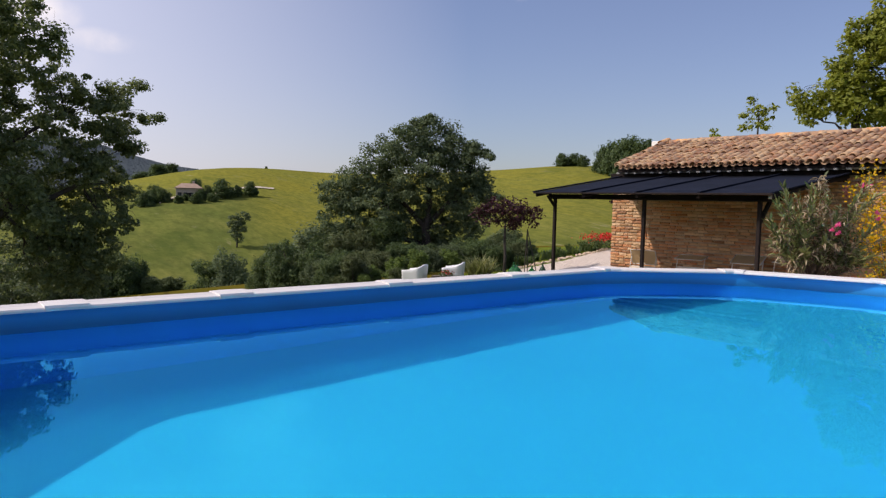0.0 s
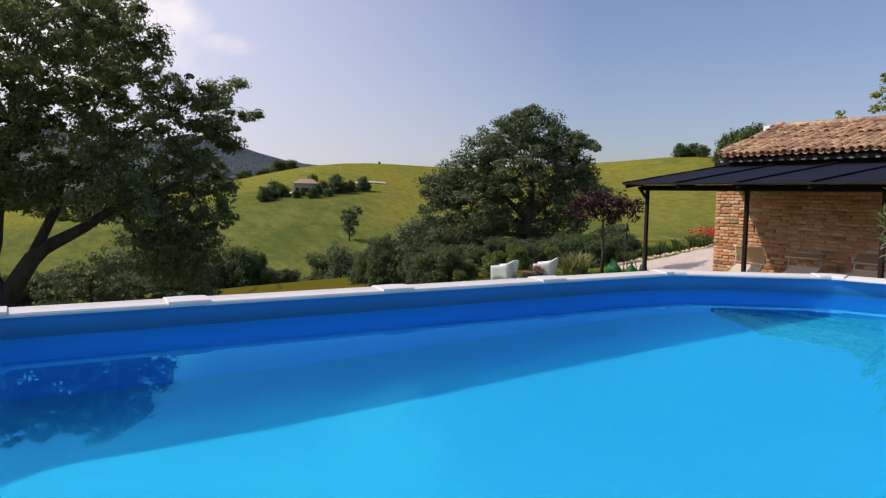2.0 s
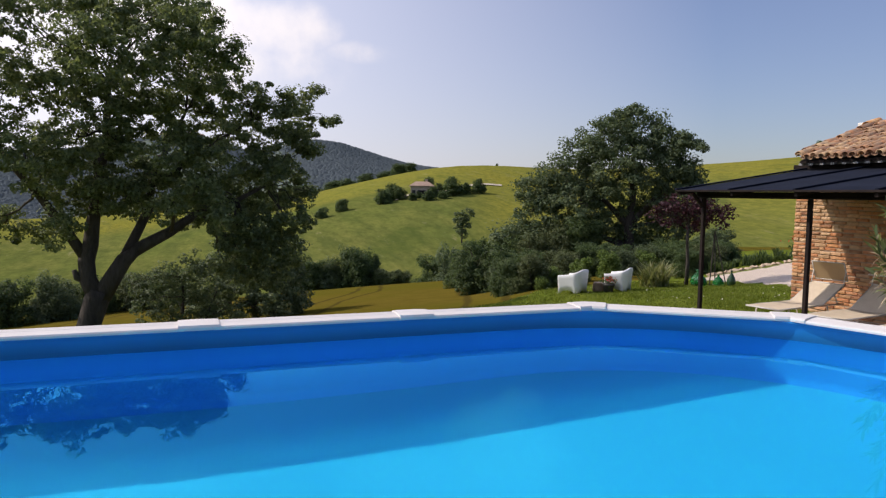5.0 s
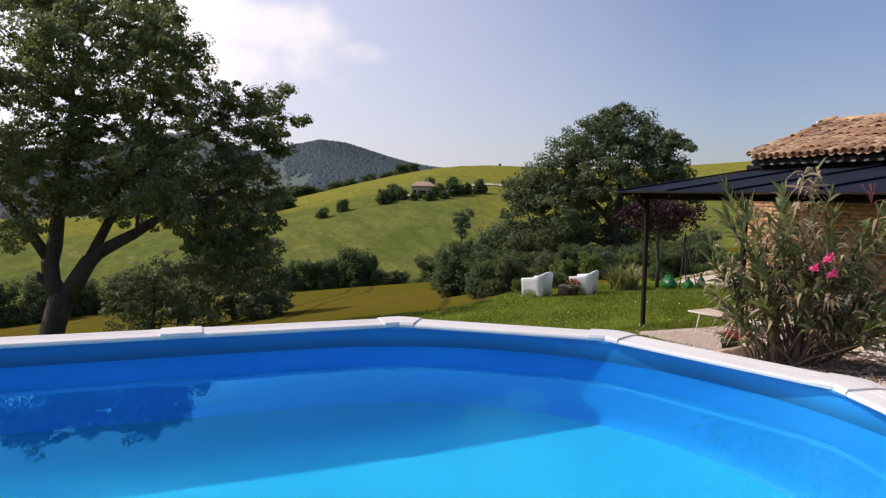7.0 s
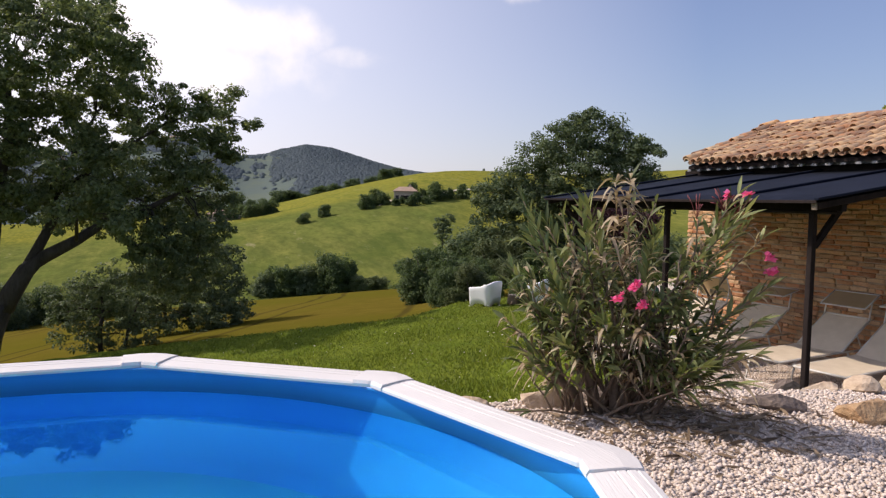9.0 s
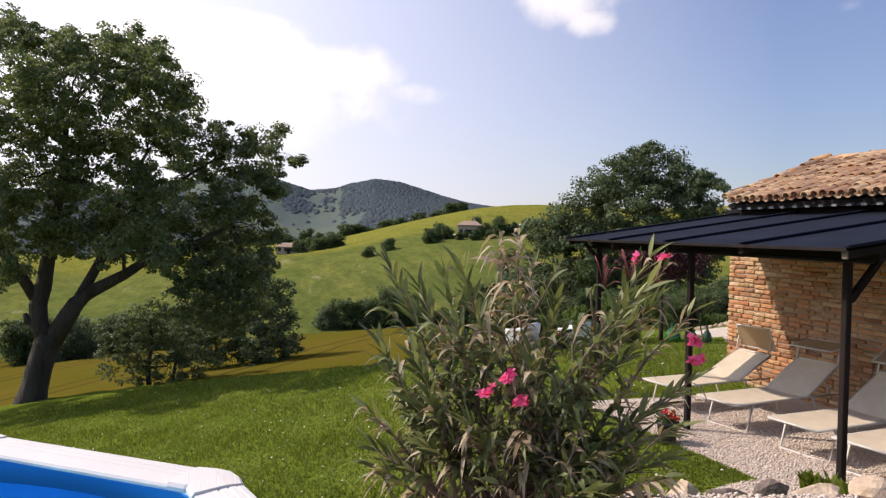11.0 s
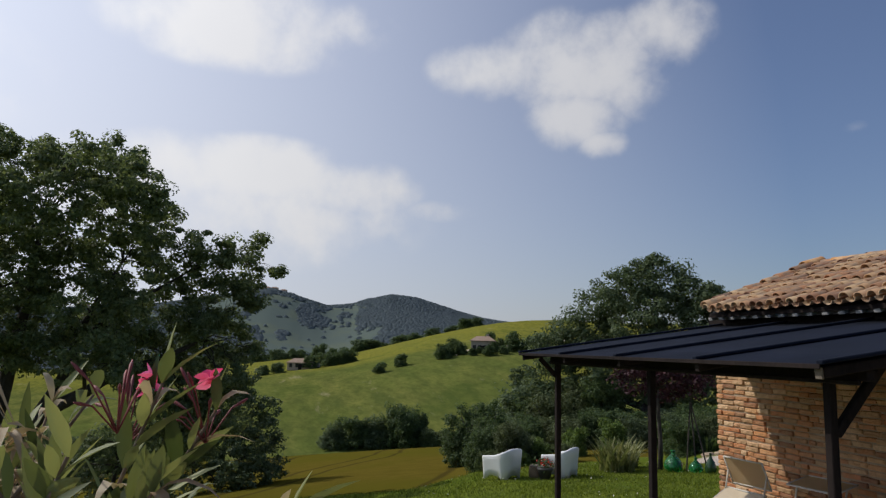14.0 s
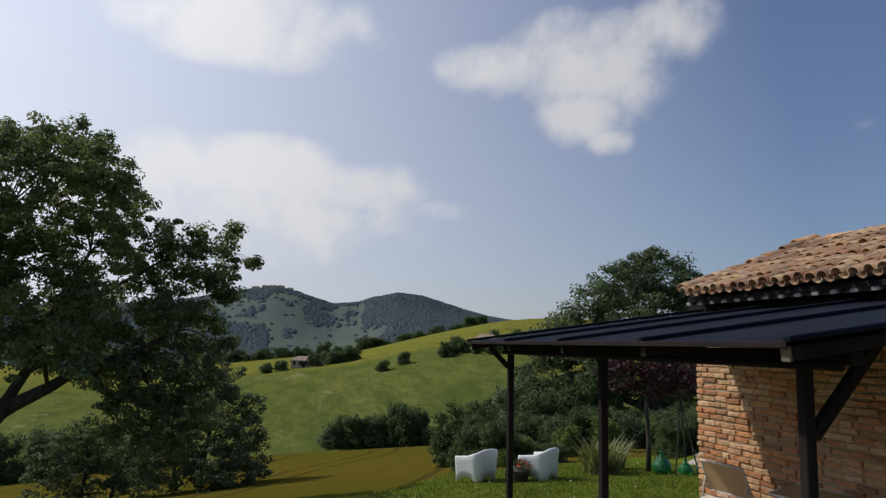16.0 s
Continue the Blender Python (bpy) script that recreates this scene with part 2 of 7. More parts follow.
M_WHITEBOX = mottled("white_plaster", (0.66, 0.63, 0.57), (0.78, 0.75, 0.69), 2.0, 0.9, 0.2, 0.005)
M_TRACK = mottled("pale_track", (0.42, 0.36, 0.26), (0.55, 0.48, 0.36), 0.4, 0.95, 0.2, 0.01)


for _m in (M_ROOFSHEET, M_WOOD):
    _m.node_tree.nodes["Principled BSDF"].inputs["Specular IOR Level"].default_value = 0.15
    _m.node_tree.nodes["Principled BSDF"].inputs["Roughness"].default_value = 0.9


def brick_material(name, per_object):
    m = Nodes(name, 0.93)
    r = m.obj_random() if per_object else m.island()
    cr = m.n("ValToRGB")
    el = cr.color_ramp.elements
    el[0].position, el[0].color = 0.0, (0.33, 0.13, 0.060, 1)
    el[1].position, el[1].color = 1.0, (0.56, 0.37, 0.21, 1)
    for p, c in ((0.14, (0.62, 0.29, 0.12)), (0.3, (0.28, 0.13, 0.07)), (0.38, (0.69, 0.42, 0.21)), (0.55, (0.55, 0.21, 0.085)), (0.72, (0.73, 0.50, 0.30)), (0.85, (0.46, 0.26, 0.13))):
        e = el.new(p)
        e.color = (*c, 1)
    m.put(cr.inputs[0], r)
    small = m.noise(26, 5.0)
    col = m.mix(m.ramp(m.noise(5.0), 0.5, 0.8), cr.outputs[0], (0.46, 0.28, 0.15))
    col = m.mix(m.ramp(small, 0.3, 0.7, 0.0, 0.5), col, m.mix(1.0, col, (0.62, 0.55, 0.5), "MULTIPLY"))
    wall = m.n("NewGeometry").outputs["Position"]
    col = m.mix(m.ramp(m.noise(1.3, 5.0, 0.6, vec=wall), 0.5, 0.66, 0.0, 0.5), col, (0.60, 0.41, 0.25))
    col = m.mix(m.ramp(m.noise(0.9, 4.0, 0.6, vec=wall, stretch=(1.0, 1.0, 1.7)), 0.56, 0.72, 0.0, 0.45), col, (0.24, 0.14, 0.09))
    m.color(col)
    m.bump(m.math("ADD", small, m.noise(9.0, 3.0)), 1.0, 0.02)
    return m.m


M_BRICK, M_BRICKS = brick_material("old_brick", True), brick_material("old_bricks", False)


def tile_material(name, per_object):
    m = Nodes(name, 0.92)
    r = m.obj_random() if per_object else m.island()
    cr = m.n("ValToRGB")
    el = cr.color_ramp.elements
    el[0].position, el[0].color = 0.0, (0.32, 0.16, 0.085, 1)
    el[1].position, el[1].color = 1.0, (0.52, 0.36, 0.22, 1)
    for p, c in ((0.12, (0.19, 0.10, 0.065)), (0.3, (0.42, 0.25, 0.135)), (0.5, (0.51, 0.345, 0.20)), (0.64, (0.27, 0.15, 0.09)), (0.8, (0.40, 0.195, 0.10))):
        e = el.new(p)
        e.color = (*c, 1)
    m.put(cr.inputs[0], r)
    small = m.noise(22, 5.0)
    blotch = m.noise(7.0, 5.0)
    col = m.mix(m.ramp(blotch, 0.5, 0.75), cr.outputs[0], (0.20, 0.15, 0.11))
    col = m.mix(m.ramp(small, 0.6, 0.75, 0.0, 0.4), col, (0.50, 0.44, 0.33))
    m.color(col)
    m.bump(small, 0.5, 0.006)
    return m.m


M_TILE, M_TILES = tile_material("clay_tile", True), tile_material("clay_tiles", False)


def lichen_tile():
    return mottled("lichen_tile", (0.45, 0.17, 0.03), (0.55, 0.36, 0.20), 6.0, 0.95, 0.5, 0.005)


M_LICHEN = lichen_tile()


def ledge_material():
    m = Nodes("white_pool_ledge", 0.78)
    grain = m.noise(6.0, 3.0, stretch=(1.0, 22.0, 4.0))
    m.color(m.mix(m.ramp(m.noise(1.2), 0.3, 0.7), (0.60, 0.57, 0.54), (0.70, 0.67, 0.64)))
    m.bump(grain, 0.5, 0.004)
    return m.m


M_LEDGE = ledge_material()


def liner_material(name, lo, hi, band_top=None):
    """Blue vinyl; it is darker and duller up to the level given last."""
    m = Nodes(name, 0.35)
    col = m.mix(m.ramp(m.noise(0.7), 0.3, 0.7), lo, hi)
    if band_top:
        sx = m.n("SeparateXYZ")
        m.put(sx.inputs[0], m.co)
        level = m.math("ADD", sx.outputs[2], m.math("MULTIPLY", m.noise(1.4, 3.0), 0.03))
        col = m.mix(m.ramp(level, band_top - 0.02, band_top + 0.035, 0.85, 0.0), col, (0.003, 0.10, 0.24))
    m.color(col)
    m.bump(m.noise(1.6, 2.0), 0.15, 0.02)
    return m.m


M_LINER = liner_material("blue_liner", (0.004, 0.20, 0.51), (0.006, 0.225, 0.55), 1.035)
# same vinyl under water; light scattered in the water is put into these colours
M_LITLOWLINER = liner_material("lit_lower_liner", (0.005, 0.315, 0.70), (0.009, 0.35, 0.74))
M_LITFLOOR = liner_material("lit_floor_liner", (0.010, 0.43, 0.60), (0.014, 0.47, 0.64))


def water_material():
    m = Nodes("pool_water")
    t = m.t
    glass = m.n("BsdfRefraction")
    glass.inputs["IOR"].default_value, glass.inputs["Roughness"].default_value = 1.33, 0.0
    glass.inputs["Color"].default_value = (0.26, 0.90, 1.0, 1)
    gloss = m.n("BsdfGlossy")
    gloss.inputs["Roughness"].default_value = 0.0
    gloss.inputs["Color"].default_value = (0.05, 0.62, 1.0, 1)
    fres = m.n("Fresnel")
    fres.inputs["IOR"].default_value = 1.45
    mx = m.n("MixShader")
    bump = m.n("Bump")
    bump.inputs["Strength"].default_value, bump.inputs["Distance"].default_value = 0.006, 0.05
    t.links.new(m.noise(1.5, 0.0, 0.4, stretch=(1.0, 1.6, 1.0)), bump.inputs["Height"])
    for node in (glass, gloss, fres):
        t.links.new(bump.outputs[0], node.inputs["Normal"])
    t.links.new(fres.outputs[0], mx.inputs[0])
    t.links.new(glass.outputs[0], mx.inputs[1])
    t.links.new(gloss.outputs[0], mx.inputs[2])
    t.links.new(mx.outputs[0], t.nodes["Material Output"].inputs["Surface"])
    return m.m


M_WATER = water_material()


def green_glass():
    m = Nodes("green_glass", 0.06)
    m.color((0.03, 0.33, 0.08))
    m.b.inputs["Transmission Weight"].default_value = 0.75
    m.b.inputs["IOR"].default_value = 1.45
    return m.m


M_GREENGLASS = green_glass()


def pebble_material():
    m = Nodes("river_gravel", 0.85)
    r = m.island()
    cr = m.n("ValToRGB")
    el = cr.color_ramp.elements
    el[0].position, el[0].color = 0.0, (0.52, 0.41, 0.32, 1)
    el[1].position, el[1].color = 1.0, (0.86, 0.74, 0.63, 1)
    for p, c in ((0.15, (0.66, 0.52, 0.41)), (0.3, (0.46, 0.38, 0.32)), (0.38, (0.78, 0.65, 0.54)), (0.6, (0.76, 0.63, 0.53)), (0.75, (0.60, 0.50, 0.43))):
        e = el.new(p)
        e.color = (*c, 1)
    m.put(cr.inputs[0], r)
    m.color(m.mix(m.ramp(m.noise(60), 0.3, 0.7, 0.0, 0.35), cr.outputs[0], (0.35, 0.29, 0.24)))
    return m.m


M_PEBBLE = pebble_material()


def ground_material():
    """One sheet: lawn, gravel, stubble field, hill meadows and hazed far woods by zone."""
    m = Nodes("ground", 0.95)
    m.b.inputs["Specular IOR Level"].default_value = 0.0
    big, mid, fine = m.noise(0.06, 5.0), m.noise(0.9, 5.0), m.noise(14.0, 5.0, 0.65)
    lawn = m.mix(m.ramp(mid, 0.35, 0.65), (0.105, 0.145, 0.018), (0.165, 0.195, 0.028))
    lawn = m.mix(m.ramp(fine, 0.35, 0.7, 0.0, 0.8), lawn, (0.065, 0.09, 0.012))
    lines = m.n("TexWave")
    lines.inputs["Scale"].default_value, lines.inputs["Distortion"].default_value, lines.inputs["Detail"].default_value = 0.9, 4.0, 3.0
    mp = m.n("Mapping")
    mp.inputs["Rotation"].default_value = (0, 0, radians(28))
    m.put(mp.inputs["Vector"], m.co)
    m.put(lines.inputs["Vector"], mp.outputs[0])
    field = m.mix(m.ramp(mid, 0.3, 0.7), (0.108, 0.082, 0.012), (0.150, 0.114, 0.018))
    field = m.mix(m.ramp(big, 0.45, 0.62), field, (0.105, 0.096, 0.010))
    field = m.mix(m.ramp(lines.outputs["Fac"], 0.0, 1.0, 0.0, 0.22), field, (0.09, 0.075, 0.02))
    field = m.mix(m.ramp(fine, 0.4, 0.7, 0.0, 0.6), field, (0.08, 0.065, 0.014))
    field = m.mix(m.ramp(m.noise(3.0, 6.0, 0.7), 0.45, 0.7, 0.0, 0.5), field, (0.098, 0.082, 0.010))
    # tractor lines, in pairs
    sx = m.n("SeparateXYZ")
    mp2 = m.n("Mapping")
    mp2.inputs["Rotation"].default_value = (0, 0, radians(24))
    m.put(mp2.inputs["Vector"], m.co)
    m.put(sx.inputs[0], mp2.outputs[0])
    wob = m.math("ADD", sx.outputs[1], m.math("MULTIPLY", m.noise(0.08, 2.0), 3.0))
    for shift in (0.0, 0.19):
        cell = m.math("ABSOLUTE", m.math("SUBTRACT", m.math("FRACT", m.math("ADD", m.math("MULTIPLY", wob, 0.11), shift)), 0.5))
        field = m.mix(m.ramp(cell, 0.010, 0.028, 0.75, 0.0), field, (0.055, 0.042, 0.012))
    hb = m.noise(0.018, 5.0, stretch=(1, 3.0, 1))
    hs = m.noise(0.16, 6.0, 0.6, stretch=(0.5, 1.6, 1))
    hill = m.mix(m.ramp(hb, 0.38, 0.62), (0.128, 0.155, 0.036), (0.188, 0.192, 0.048))
    hill = m.mix(m.ramp(hs, 0.38, 0.66, 0.0, 0.75), hill, (0.070, 0.092, 0.026))
    yellow = m.mix(m.ramp(hb, 0.4, 0.6), (0.25, 0.225, 0.036), (0.215, 0.21, 0.038))
    yellow = m.mix(m.ramp(hs, 0.45, 0.7, 0.0, 0.4), yellow, (0.17, 0.18, 0.035))
    streak = m.noise(0.22, 5.0, 0.6, stretch=(0.16, 1.0, 1))
    hill = m.mix(m.attr("w_yellow"), hill, yellow)
    hill = m.mix(m.ramp(streak, 0.5, 0.72, 0.0, 0.55), hill, (0.185, 0.18, 0.05))
    hill = m.mix(m.ramp(m.noise(0.6, 6.0, 0.75, stretch=(0.6, 1.4, 1)), 0.40, 0.64, 0.0, 0.65), hill, (0.070, 0.088, 0.022))
    hill = m.mix(m.ramp(m.noise(0.12, 7.0, 0.75, stretch=(0.4, 1.6, 1)), 0.60, 0.68, 0.0, 0.75), hill, (0.26, 0.24, 0.12))
    hill = m.mix(m.ramp(m.noise(0.035, 6.0, 0.7), 0.56, 0.68, 0.0, 0.5), hill, (0.06, 0.09, 0.02))
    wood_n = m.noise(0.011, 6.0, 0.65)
    # pasture and wood tones greyed and paled: distance haze in the colour
    hazed_mount = m.mix(m.ramp(wood_n, 0.44, 0.52), (0.125, 0.150, 0.115), (0.112, 0.140, 0.122))
    vor = m.n("TexVoronoi")
    vor.inputs["Scale"].default_value = 62.0
    m.put(vor.inputs["Vector"], m.co)
    sep = m.n("SeparateColor")
    m.put(sep.inputs[0], vor.outputs["Color"])
    gcol = m.mix(sep.outputs[0], (0.60, 0.50, 0.41), (0.80, 0.69, 0.58))
    gcol = m.mix(m.ramp(vor.outputs["Distance"], 0.35, 0.7, 0.0, 0.7), gcol, (0.46, 0.39, 0.33))
    gcol = m.mix(m.ramp(m.noise(1.7), 0.45, 0.7, 0.0, 0.3), gcol, (0.52, 0.45, 0.38))
    col = m.mix(m.ramp(m.math("ADD", m.attr("w_field"), m.math("MULTIPLY", m.math("SUBTRACT", mid, 0.5), 0.5)), 0.4, 0.6), lawn, field)
    col = m.mix(m.ramp(m.attr("w_hill"), 0.3, 0.7), col, hill)
    col = m.mix(m.ramp(m.math("ADD", m.attr("w_mount"), m.math("MULTIPLY", m.math("SUBTRACT", wood_n, 0.5), 1.2)), 0.3, 0.7), col, hazed_mount)
    gfac = m.ramp(m.math("ADD", m.attr("w_gravel"), m.math("MULTIPLY", m.math("SUBTRACT", m.noise(3.0), 0.5), 0.7)), 0.42, 0.58)
    col = m.mix(gfac, col, gcol)
    m.color(col)
    m.bump(m.math("ADD", m.math("MULTIPLY", fine, 0.6), m.math("MULTIPLY", gfac, m.math("MULTIPLY", vor.outputs["Distance"], -1.0))), 0.7, 0.03)
    return m.m


M_GROUND = ground_material()


# ---- building helpers ----


def mesh_from(name, verts, faces, mat, smooth=False):
    me = bpy.data.meshes.new(name)
    me.from_pydata([tuple(map(float, v)) for v in verts], [], faces)
    me.materials.append(mat)
    if smooth:
        me.polygons.foreach_set("use_smooth", [True] * len(me.polygons))
    me.update()
    return me


def big_mesh(name, verts, loops, per, mat, smooth=False):
    """A mesh of many alike polygons from arrays: verts (n, 3), loops (faces, per)."""
    me = bpy.data.meshes.new(name)
    me.vertices.add(len(verts))
    me.vertices.foreach_set("co", np.asarray(verts, np.float32).ravel())
    loops = np.asarray(loops, np.int32)
    me.loops.add(loops.size)
    me.loops.foreach_set("vertex_index", loops.ravel())
    me.polygons.add(len(loops))
    me.polygons.foreach_set("loop_start", np.arange(0, loops.size, per, dtype=np.int32))
    me.polygons.foreach_set("loop_total", np.full(len(loops), per, np.int32))
    me.materials.append(mat)
    me.update(calc_edges=True)
    if smooth:
        me.polygons.foreach_set("use_smooth", [True] * len(me.polygons))
    return me


def part(name, data, parent, label="", at=None):
    """Links a mesh (or a bmesh with its material) as one object under a thing or part."""
    ob = new(name, data)
    ob.parent = parent
    if at is not None:
        ob.matrix_basis = at
    return tagged(ob, label)


def thing(name, label, category, at=None, group="", kind="", data=None):
    ob = new(name, data)
    if at is not None:
        ob.matrix_basis = at
    return tagged(ob, label, category, group, kind)


def box(name, size, mat, bevel=0.006, centre=(0, 0, 0), jitter=0.0, seed=0):
    """A bevelled box mesh."""
    bm = bmesh.new()
    bmesh.ops.create_cube(bm, size=1.0)
    bmesh.ops.scale(bm, vec=size, verts=bm.verts)
    if jitter:
        rr = random.Random(seed)
        for v in bm.verts:
            v.co += Vector((rr.uniform(-1, 1), rr.uniform(-1, 1), rr.uniform(-1, 1))) * jitter
    if bevel:
        bmesh.ops.bevel(bm, geom=bm.edges[:], offset=bevel, segments=1, affect="EDGES", clamp_overlap=True)
    bmesh.ops.translate(bm, vec=centre, verts=bm.verts)
    me = bpy.data.meshes.new(name)
    bm.to_mesh(me)
    bm.free()
    me.materials.append(mat)
    return me


def beam(name, a, b, w, h, mat, bevel=0.008, up=(0, 0, 1)):
    """A bevelled bar from a to b, w wide and h high."""
    a, b = Vector(a), Vector(b)
    d = (b - a).normalized()
    side = d.cross(Vector(up))
    side = side.normalized() if side.length > 1e-4 else Vector((1, 0, 0))
    top = side.cross(d).normalized()
    me = box(name, (w, (b - a).length, h), mat, bevel)
    me.transform(Matrix.Translation((a + b) / 2) @ Matrix((side, d, top)).transposed().to_4x4())
    return me


def tube_arrays(points, radii, sides=7):
    """Rings of a tapered tube along points: verts and quads."""
    pts = [Vector(p) for p in points]
    verts, quads = [], []
    ref = Vector((0.31, 0.77, 0.55))
    for i, p in enumerate(pts):
        d = (pts[min(i + 1, len(pts) - 1)] - pts[max(i - 1, 0)]).normalized()
        s = d.cross(ref)
        s = s.normalized() if s.length > 1e-3 else Vector((1, 0, 0))
        u = s.cross(d)
        for k in range(sides):
            a = 2 * math.pi * k / sides
            verts.append(p + (s * math.cos(a) + u * math.sin(a)) * radii[i])
    for i in range(len(pts) - 1):
        for k in range(sides):
            k2 = (k + 1) % sides
            quads.append((i * sides + k, i * sides + k2, (i + 1) * sides + k2, (i + 1) * sides + k))
    return verts, quads


def tubes_mesh(name, runs, mat, sides=7):
    """Several tapered tubes in one mesh; a run is (points, radii)."""
    verts, faces = [], []
    for points, radii in runs:
        v, q = tube_arrays(points, radii, sides)
        o = len(verts)
        verts += v
        faces += [tuple(i + o for i in f) for f in q]
        faces.append(tuple(o + k for k in reversed(range(sides))))
        faces.append(tuple(len(verts) - sides + k for k in range(sides)))
    return mesh_from(name, verts, faces, mat, True)


def curve_points(a, b, sag, n=6, seed=0, wild=0.0):
    """A bent line from a to b; sag lifts its middle."""
    a, b = Vector(a), Vector(b)
    rr = random.Random(seed)
    out = []
    for i in range(n + 1):
        t = i / n
        p = a.lerp(b, t) + Vector((0, 0, sag * 4 * t * (1 - t)))
        if 0 < i < n:
            p += Vector((rr.uniform(-1, 1), rr.uniform(-1, 1), rr.uniform(-1, 1))) * wild
        out.append(p)
    return out


def lathe(name, profile, mat, seg=20):
    """A turned shape from (radius, height) pairs."""
    verts, faces = [], []
    for r, z in profile:
        for k in range(seg):
            a = 2 * math.pi * k / seg
            verts.append((r * math.cos(a), r * math.sin(a), z))
    for i in range(len(profile) - 1):
        for k in range(seg):
            k2 = (k + 1) % seg
            faces.append((i * seg + k, i * seg + k2, (i + 1) * seg + k2, (i + 1) * seg + k))
    faces.append(tuple(reversed(range(seg))))
    faces.append(tuple((len(profile) - 1) * seg + k for k in range(seg)))
    return mesh_from(name, verts, faces, mat, True)


def leaf_quads(centres, size, rng, aspect=0.55, flat=0.35, vary=0.4, out=None):
    """Small pointed leaves (two bent triangles each) at the centres, turned at random, facing up more than down."""
    n = len(centres)
    nor = rng.normal(size=(n, 3))
    nor[:, 2] = np.abs(nor[:, 2]) + flat
    if out is not None:
        nor = nor * 0.55 + out
    nor /= np.linalg.norm(nor, axis=1, keepdims=True)
    d = np.cross(nor, rng.normal(size=(n, 3)))
    d /= np.linalg.norm(d, axis=1, keepdims=True) + 1e-9
    s = np.cross(nor, d)
    ln = (size * (1 - vary + 2 * vary * rng.random(n)))[:, None]
    v = np.empty((n, 4, 3))
    v[:, 0] = centres - d * ln * 0.5
    v[:, 1] = centres + s * ln * aspect * 0.5 - nor * ln * 0.10
    v[:, 2] = centres + d * ln * 0.5
    v[:, 3] = centres - s * ln * aspect * 0.5 - nor * ln * 0.10
    return v.reshape(-1, 3), np.arange(n * 4).reshape(n, 4)


def clumps_in(blobs, per_m2, rng, inner=0.35):
    """Centres of leaf clumps near the outside of ellipsoid blobs (x, y, z, rx, ry, rz)."""
    out = []
    for x, y, z, rx, ry, rz in blobs:
        n = max(4, int(per_m2 * 4 * math.pi * ((rx * ry * rz) ** (2 / 3))))
        d = rng.normal(size=(n, 3))
        d /= np.linalg.norm(d, axis=1, keepdims=True)
        r = inner + (1 - inner) * rng.random((n, 1)) ** 0.45
        r *= 1 + 0.14 * rng.normal(size=(n, 1))
        out.append(np.array([x, y, z]) + d * r * np.array([rx, ry, rz]))
    return np.concatenate(out)


def crown_mesh(name, blobs, mat, rng, per_m2=2.2, clump=0.32, leaves=26, size=0.16, inner=0.35, aspect=0.6, squash=0.62):
    c = clumps_in(blobs, per_m2, rng, inner)
    cc = np.repeat(c, leaves, axis=0)
    radius = np.repeat(clump * (0.55 + 0.9 * rng.random(len(c))), leaves)[:, None]
    # leaves sit in tight tufts, denser towards each tuft's outside
    way = rng.normal(size=cc.shape)
    way /= np.linalg.norm(way, axis=1, keepdims=True)
    off = way * (0.35 + 0.65 * rng.random((len(cc), 1)) ** 0.6) * np.array([1.0, 1.0, squash])
    v, f = leaf_quads(cc + off * radius, np.full(len(cc), size), rng, aspect, out=way * 0.9)
    return big_mesh(name, v, f, 4, mat), c


# ---- ground ----
POOL_X, POOL_Y0, POOL_Y1, POOL_R = -0.81, -0.60, 3.67, 1.90
RIM_Z, WATER_Z, FLOOR_Z = 1.12, 0.985, -0.04


def pool_dist(x, y):
    """How far outside the pool's wall a place is (negative inside)."""
    cy = np.clip(y, POOL_Y0, POOL_Y1)
    return np.hypot(x - POOL_X, y - cy) - POOL_R


def sstep(v, lo, hi):
    t = np.clip((v - lo) / (hi - lo), 0, 1)
    return t * t * (3 - 2 * t)


def rect_dist(x, y, x0, x1, y0, y1):
    return np.hypot(np.maximum(np.maximum(x0 - x, x - x1), 0), np.maximum(np.maximum(y0 - y, y - y1), 0))


def smax(a, b, k=0.25):
    return 0.5 * (a + b + np.sqrt((a - b) ** 2 + k * k))


def curve_of(az, knots):
    """Smooth interpolation through (heading, value) knots."""
    xs, ys = np.array([k[0] for k in knots]), np.array([k[1] for k in knots])
    d = 2.0
    return (np.interp(az - d, xs, ys) + 2 * np.interp(az, xs, ys) + np.interp(az + d, xs, ys)) / 4


LAWN_EDGE = [(-180, 34), (0, 34), (46, 33), (52, 27), (60, 22), (69.5, 18.2), (83, 20.8), (94, 24.2), (102, 26.6), (130, 27), (180, 26)]
HILL_CREST = [(-180, 1.5), (0, 2.0), (30, 2.7), (40, 3.3), (46, 2.75), (53, 2.3), (59, 2.1), (66, 2.4), (70, 2.15), (74, 1.35), (78, 0.4), (82, -0.7), (88, -1.3), (92, -1.8), (100, -2.3), (125, -1.5), (180, 1.5)]
FAR_CREST = [(-180, 1.5), (40, 0.6), (66, 1.2), (72, 2.2), (75, 3.05), (78, 3.85), (79.4, 4.15), (82.0, 3.2), (84.6, 2.6), (87.2, 4.0), (89.0, 4.35), (92, 3.7), (97, 2.5), (105, 2.0), (180, 1.5)]
R_CREST, R_FAR = 300.0, 1500.0


def yard_depth(x, y):
    return (x + 13.4) * 0.121 + (y - 18.2) * 0.993


def yard_side(x, y):
    return np.degrees(np.arctan2(-(x - 1.22), y - 1.06))


